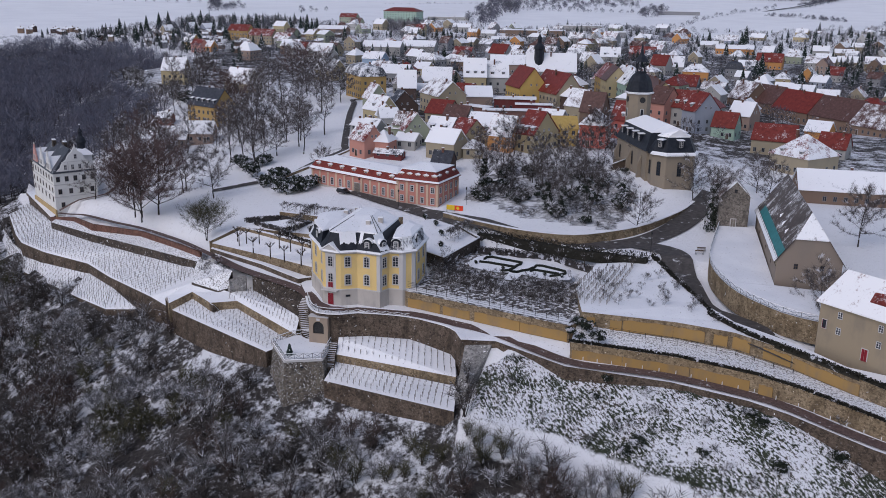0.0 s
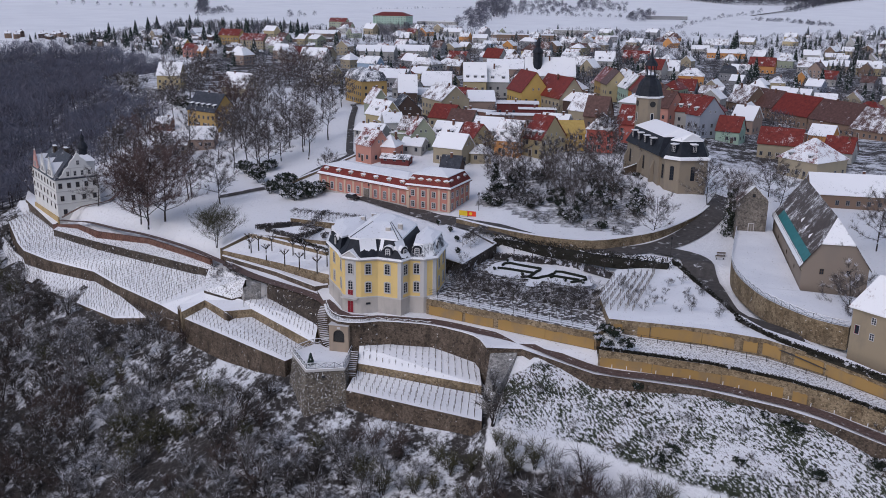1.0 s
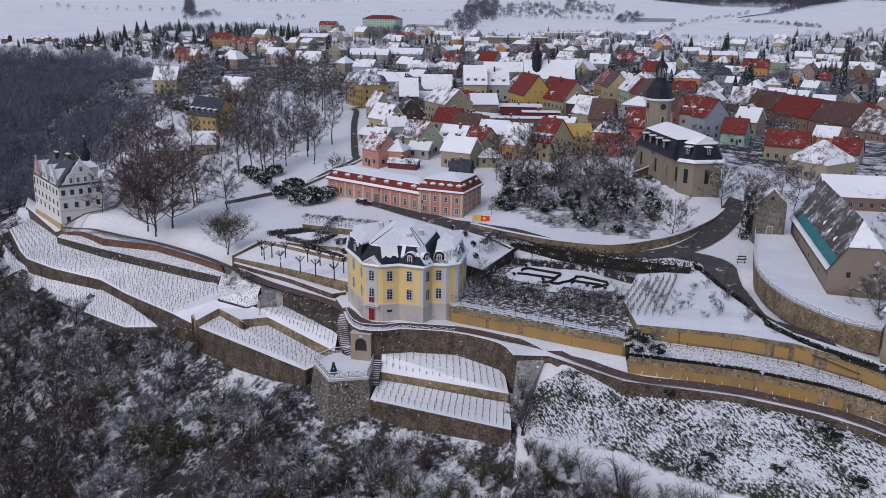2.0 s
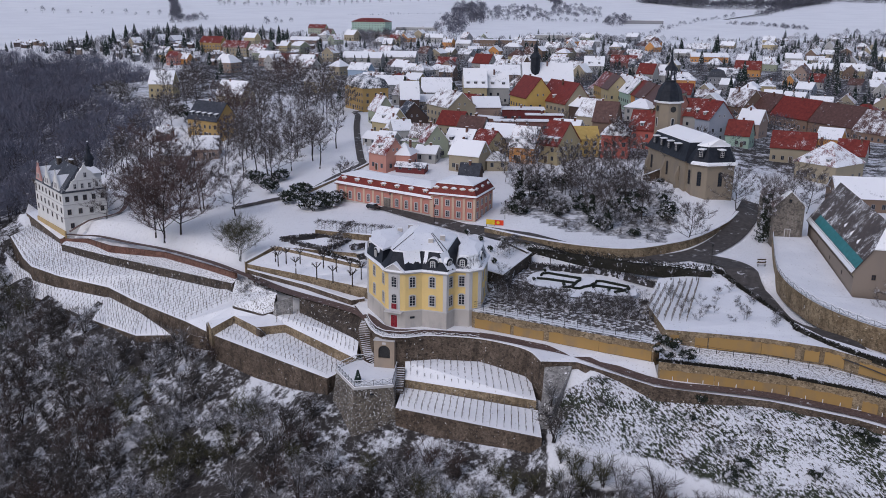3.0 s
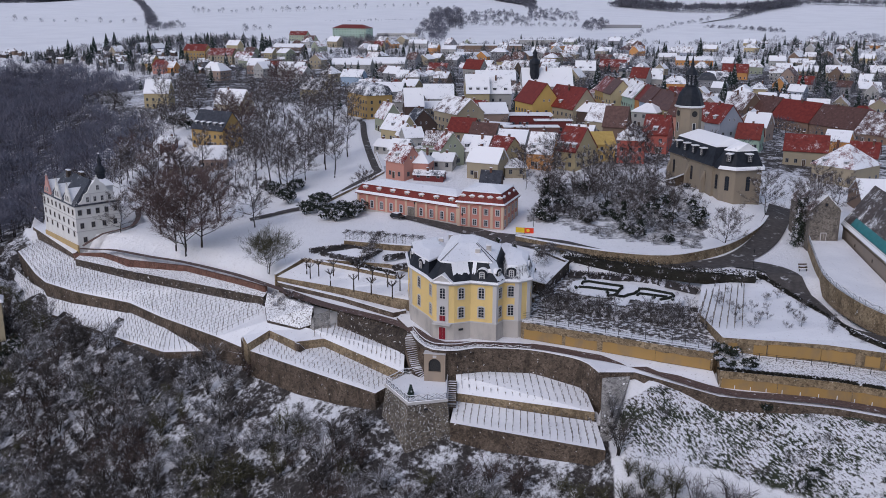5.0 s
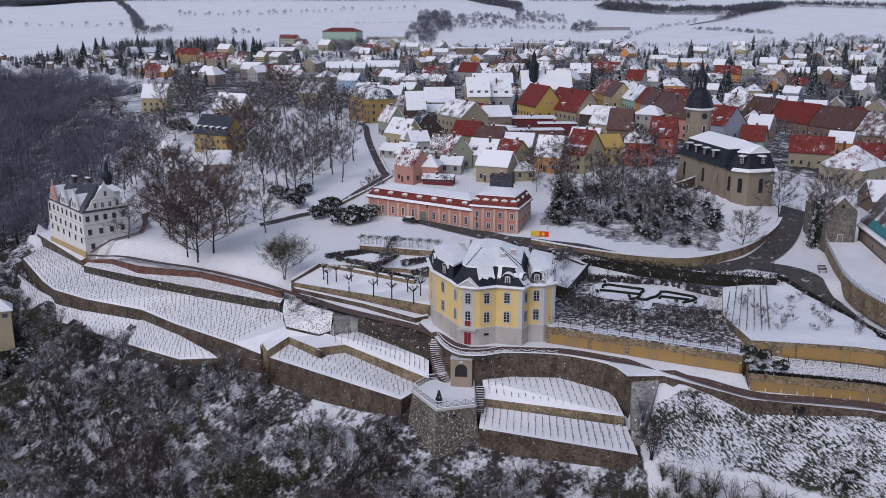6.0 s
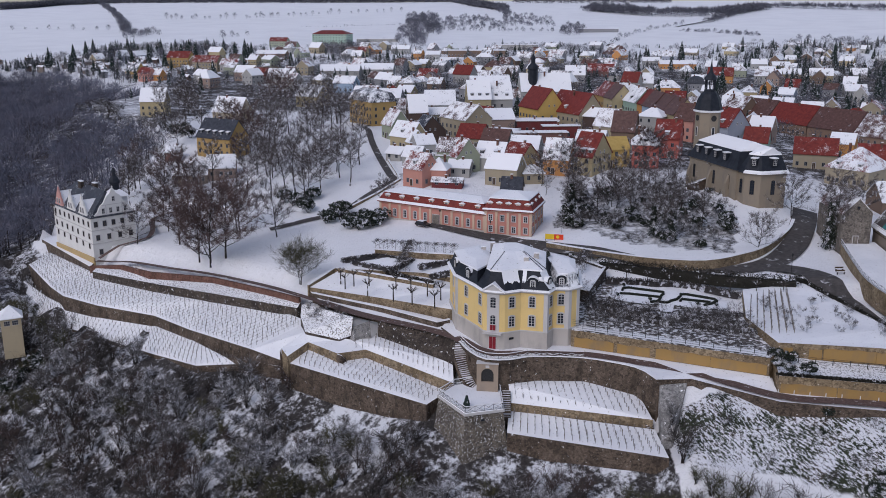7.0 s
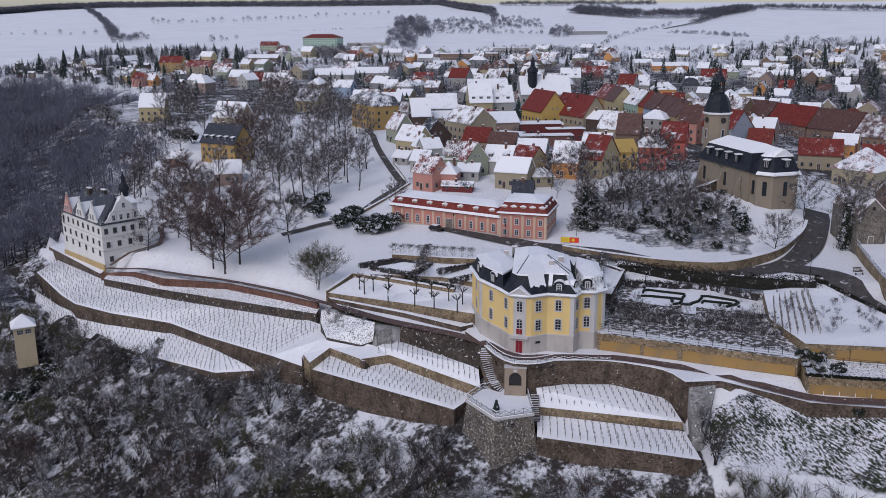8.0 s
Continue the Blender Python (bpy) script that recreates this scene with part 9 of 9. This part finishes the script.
def build_car(x, y, turn, colour, label):
    z = ground(x, y) + 0.3
    t = thing("car", label, "car", "parked cars", at=(x, y, z), turn=turn)
    m = mat_plain("car_paint_" + colour[0], colour[1], colour[1], 1.0, 0.3)
    side = [(-2.1, 0.3), (2.1, 0.3), (2.15, 0.75), (1.2, 0.9), (0.6, 1.42), (-1.2, 1.45), (-1.9, 0.95), (-2.15, 0.85)]
    Bits().loft([[(px, -0.85, pz) for px, pz in side], [(px, 0.85, pz) for px, pz in side]]).make("body", m, t)
    Bits().box(-1.75, -0.87, 0.92, 0.75, 0.87, 1.3).make("side_window", glass, t)
    Bits().box(-1.3, -0.75, 1.44, 0.6, 0.75, 1.56).make("roof_snow", snow, t)
    for wx in (-1.35, 1.35):
        for wy in (-0.8, 0.8):
            Bits().loft([[(wx + 0.32 * math.cos(k * math.pi / 6), wy - 0.12, 0.32 + 0.32 * math.sin(k * math.pi / 6)) for k in range(12)], [(wx + 0.32 * math.cos(k * math.pi / 6), wy + 0.12, 0.32 + 0.32 * math.sin(k * math.pi / 6)) for k in range(12)]]).make("wheel", dark_metal, t)


x, y, z = (-65.7, 260.5, 3.48)
build_car(x, y - 1.5, -32, ("black", (0.02, 0.02, 0.022)), "dark car parked in front of the stables")
x, y, z = (20.7, 538.7, 11.28)
build_car(x, y, -80, ("silver", (0.4, 0.4, 0.42)), "silver car parked in the town street")


def bench(x, y, z, turn):
    t = thing("bench", "snow-covered wooden park bench", "bench", "benches", at=(x, y, z), turn=turn)
    for k in (-0.8, 0.8):
        Bits().box(k - 0.06, -0.2, -0.2, k + 0.06, 0.2, 0.42).make("leg", dark_metal, t)
    Bits().box(-1, -0.22, 0.42, 1, 0.22, 0.48).make("seat", dark_wood, t)
    Bits().box(-1, 0.18, 0.55, 1, 0.24, 0.9).make("backrest", dark_wood, t)
    Bits().box(-0.98, -0.2, 0.485, 0.98, 0.17, 0.57).make("seat_snow", snow, t)


for p, tn in (((32.3, 212.6, 5.64), 5), ((31.5, 209.7, 5.52), 5), ((2.2, 272.2, 8.16), -20)):
    bench(p[0], p[1], ground(p[0], p[1]) + 0.1, tn)


# pergola arches and clipped balls in the upper garden
def pergola(line, label):
    t = thing("pergola", label, "pergola")
    line = dense(line, 2.2)
    for a, b, c in zip(line, line[1:], offset_line(line, 2.2)[1:]):
        arch = Bits()
        pts = [Vector((b[0] + (c[0] - b[0]) * k / 6, b[1] + (c[1] - b[1]) * k / 6, b[2] + 2.0 + 0.8 * math.sin(math.pi * k / 6))) for k in range(7)]
        pts = [Vector(b)] + pts + [Vector((c[0], c[1], b[2]))]
        for p, q in zip(pts, pts[1:]):
            arch.beam(p, q, 0.05, 0, 4)
        arch.make("arch", post_wood, t)
    r = random.Random(4)
    tw = Bits()
    side = offset_line(line, 2.2)
    for k in range(2200):
        j = r.randrange(1, len(line))
        s = r.random()
        p = Vector(line[j]).lerp(Vector(side[j]), s) + Vector((r.gauss(0, 0.5), r.gauss(0, 0.5), 2.0 + 0.8 * math.sin(math.pi * s) - (2.0 * r.random() if s < 0.1 or s > 0.9 else 0)))
        d = Vector((r.gauss(0, 1), r.gauss(0, 1), r.gauss(0, 0.6))).normalized() * 0.6
        n = d.cross(Vector((r.gauss(0, 1), r.gauss(0, 1), 1))).normalized() * 0.045
        tw.add([p - n, p + n, p + d], [(0, 1, 2)])
    tagged(tw.make("climber", twig_grey, t), kind="stuff")


pergola([(-68.1, 216.4, 2.28), (-67.2, 226.4, 2.88), (-66.4, 234.3, 3.36)], "rounded garden pergola overgrown with bare climbers")
pergola([(-78.7, 235.5, 3.12), (-65.8, 231, 3.48), (-56.7, 228.8, 3.6)], "long garden pergola overgrown with bare climbers")
pergola([(-27.1, 211.8, 3.6), (-23.1, 223.8, 3.84)], "bare lime arbour beside the terrace")
for px, py, pz in ((-36.9, 235.1, 3.6), (-27.3, 227.4, 3.72), (-30.2, 219.7, 3.6), (-28.9, 210.1, 3.36), (-33, 228.8, 3.6)):
    stand(balls, px, py, 1.2, 0, pz)
# bushes on the slopes and along the walls
for k in range(26):
    x, y = r3.uniform(8, 34), r3.uniform(176, 200)
    if inside((x, y), [(8, 176), (26, 172), (30, 178), (18, 200), (8, 204)]):
        stand(r3.choice(bush), x, y, r3.uniform(0.4, 0.8), r3.uniform(0, 360), level([(8, 176, 3.6), (26, 172, 3.6), (30, 178, 3.9), (18, 200, 4.6), (8, 204, 4.0)], x, y))
for k in range(34):
    s = r3.random()
    x = -8 + 70 * s
    y = 166 - 0.42 * (x - 4) - r3.uniform(3, 20)
    if rim_distance(x, y) > 4:
        stand(r3.choice(bush + bush + dark_bush), x, y, r3.uniform(0.4, 0.9), r3.uniform(0, 360))

# small marker posts along the path below the lower wall, limes before the street hedge
for p in dense(beside(OCHRE_LOW[:6], 0.6, 3.15), 2.6):
    ob = Bits().loft([disc(p[0], p[1], p[2] - 0.3, 0.09, 6), disc(p[0], p[1], p[2] + 0.75, 0.07, 6), disc(p[0], p[1], p[2] + 0.85, 0.02, 6)]).make("marker_post", white_paint)
    tagged(ob, "short white marker post beside the trodden path", "post", "marker posts")
for px, py, pz in dense([(-20.3, 218.1, 1.56), (-6.8, 211.5, 1.92), (5.3, 205.2, 2.4), (15.7, 201.6, 2.88)], 5):
    stand(lime, px, py - 1.0, 0.8, r3.uniform(0, 360), pz)
strip("park_path", curved([(-161.9, 266.1, -9.12), (-155.2, 272.1, -7.92), (-150.5, 276.1, -6.96), (-152.2, 285.8, -6), (-156.3, 297.1, -5.28), (-152.5, 304, -4.32), (-139.7, 304.6, -3.12)], 2.5), 1.6, path_earth, "thin brown footpath curving through the snowy park", "path", 0.5)
for px, py, pz in ((-90.1, 211.3, -5.52), (-86.5, 208.2, -5.76), (-82.8, 204.8, -5.88), (-86.3, 205.1, -6.84), (-82.8, 202.2, -7.08), (-81, 203.5, -4.68), (-88.4, 207.6, -6.36), (-86, 210.6, -4.68), (-82.4, 206.4, -4.32)):
    stand(r3.choice(bush), px, py, r3.uniform(0.7, 1.0), r3.uniform(0, 360), pz)
for px, py in ((14, 180), (18, 176), (22, 181), (26, 174), (17, 186), (30, 170), (24, 187), (12, 176), (28, 178)):
    stand(r3.choice(bush), px, py, r3.uniform(0.4, 0.8), r3.uniform(0, 360), level(TOP_EDGE + ROAD_EDGE, px, py) - 0.1)
fir = tree_thing("potted_fir", "small dark fir in a tub on the snowy bastion", "tree", *grow_conifer(81, 2.4, 0.75, 120), needles)
Bits().loft([disc(0, 0, 0, 0.28, 10), disc(0, 0, 0.45, 0.36, 10)]).make("tub", dark_wood, fir)
fir.matrix_world = pose(-53.0, 166.0, -8.2)
for px, py, size in ((-172.5, 231.5, 1.6), (-169.5, 234.5, 1.5), (-174.5, 228.5, 1.7), (-177.5, 229.5, 1.6), (-166.5, 232.5, 1.3), (-171.0, 238.5, 1.2)):
    stand(dark_bush[px > -172], px, py, size, px * 20)
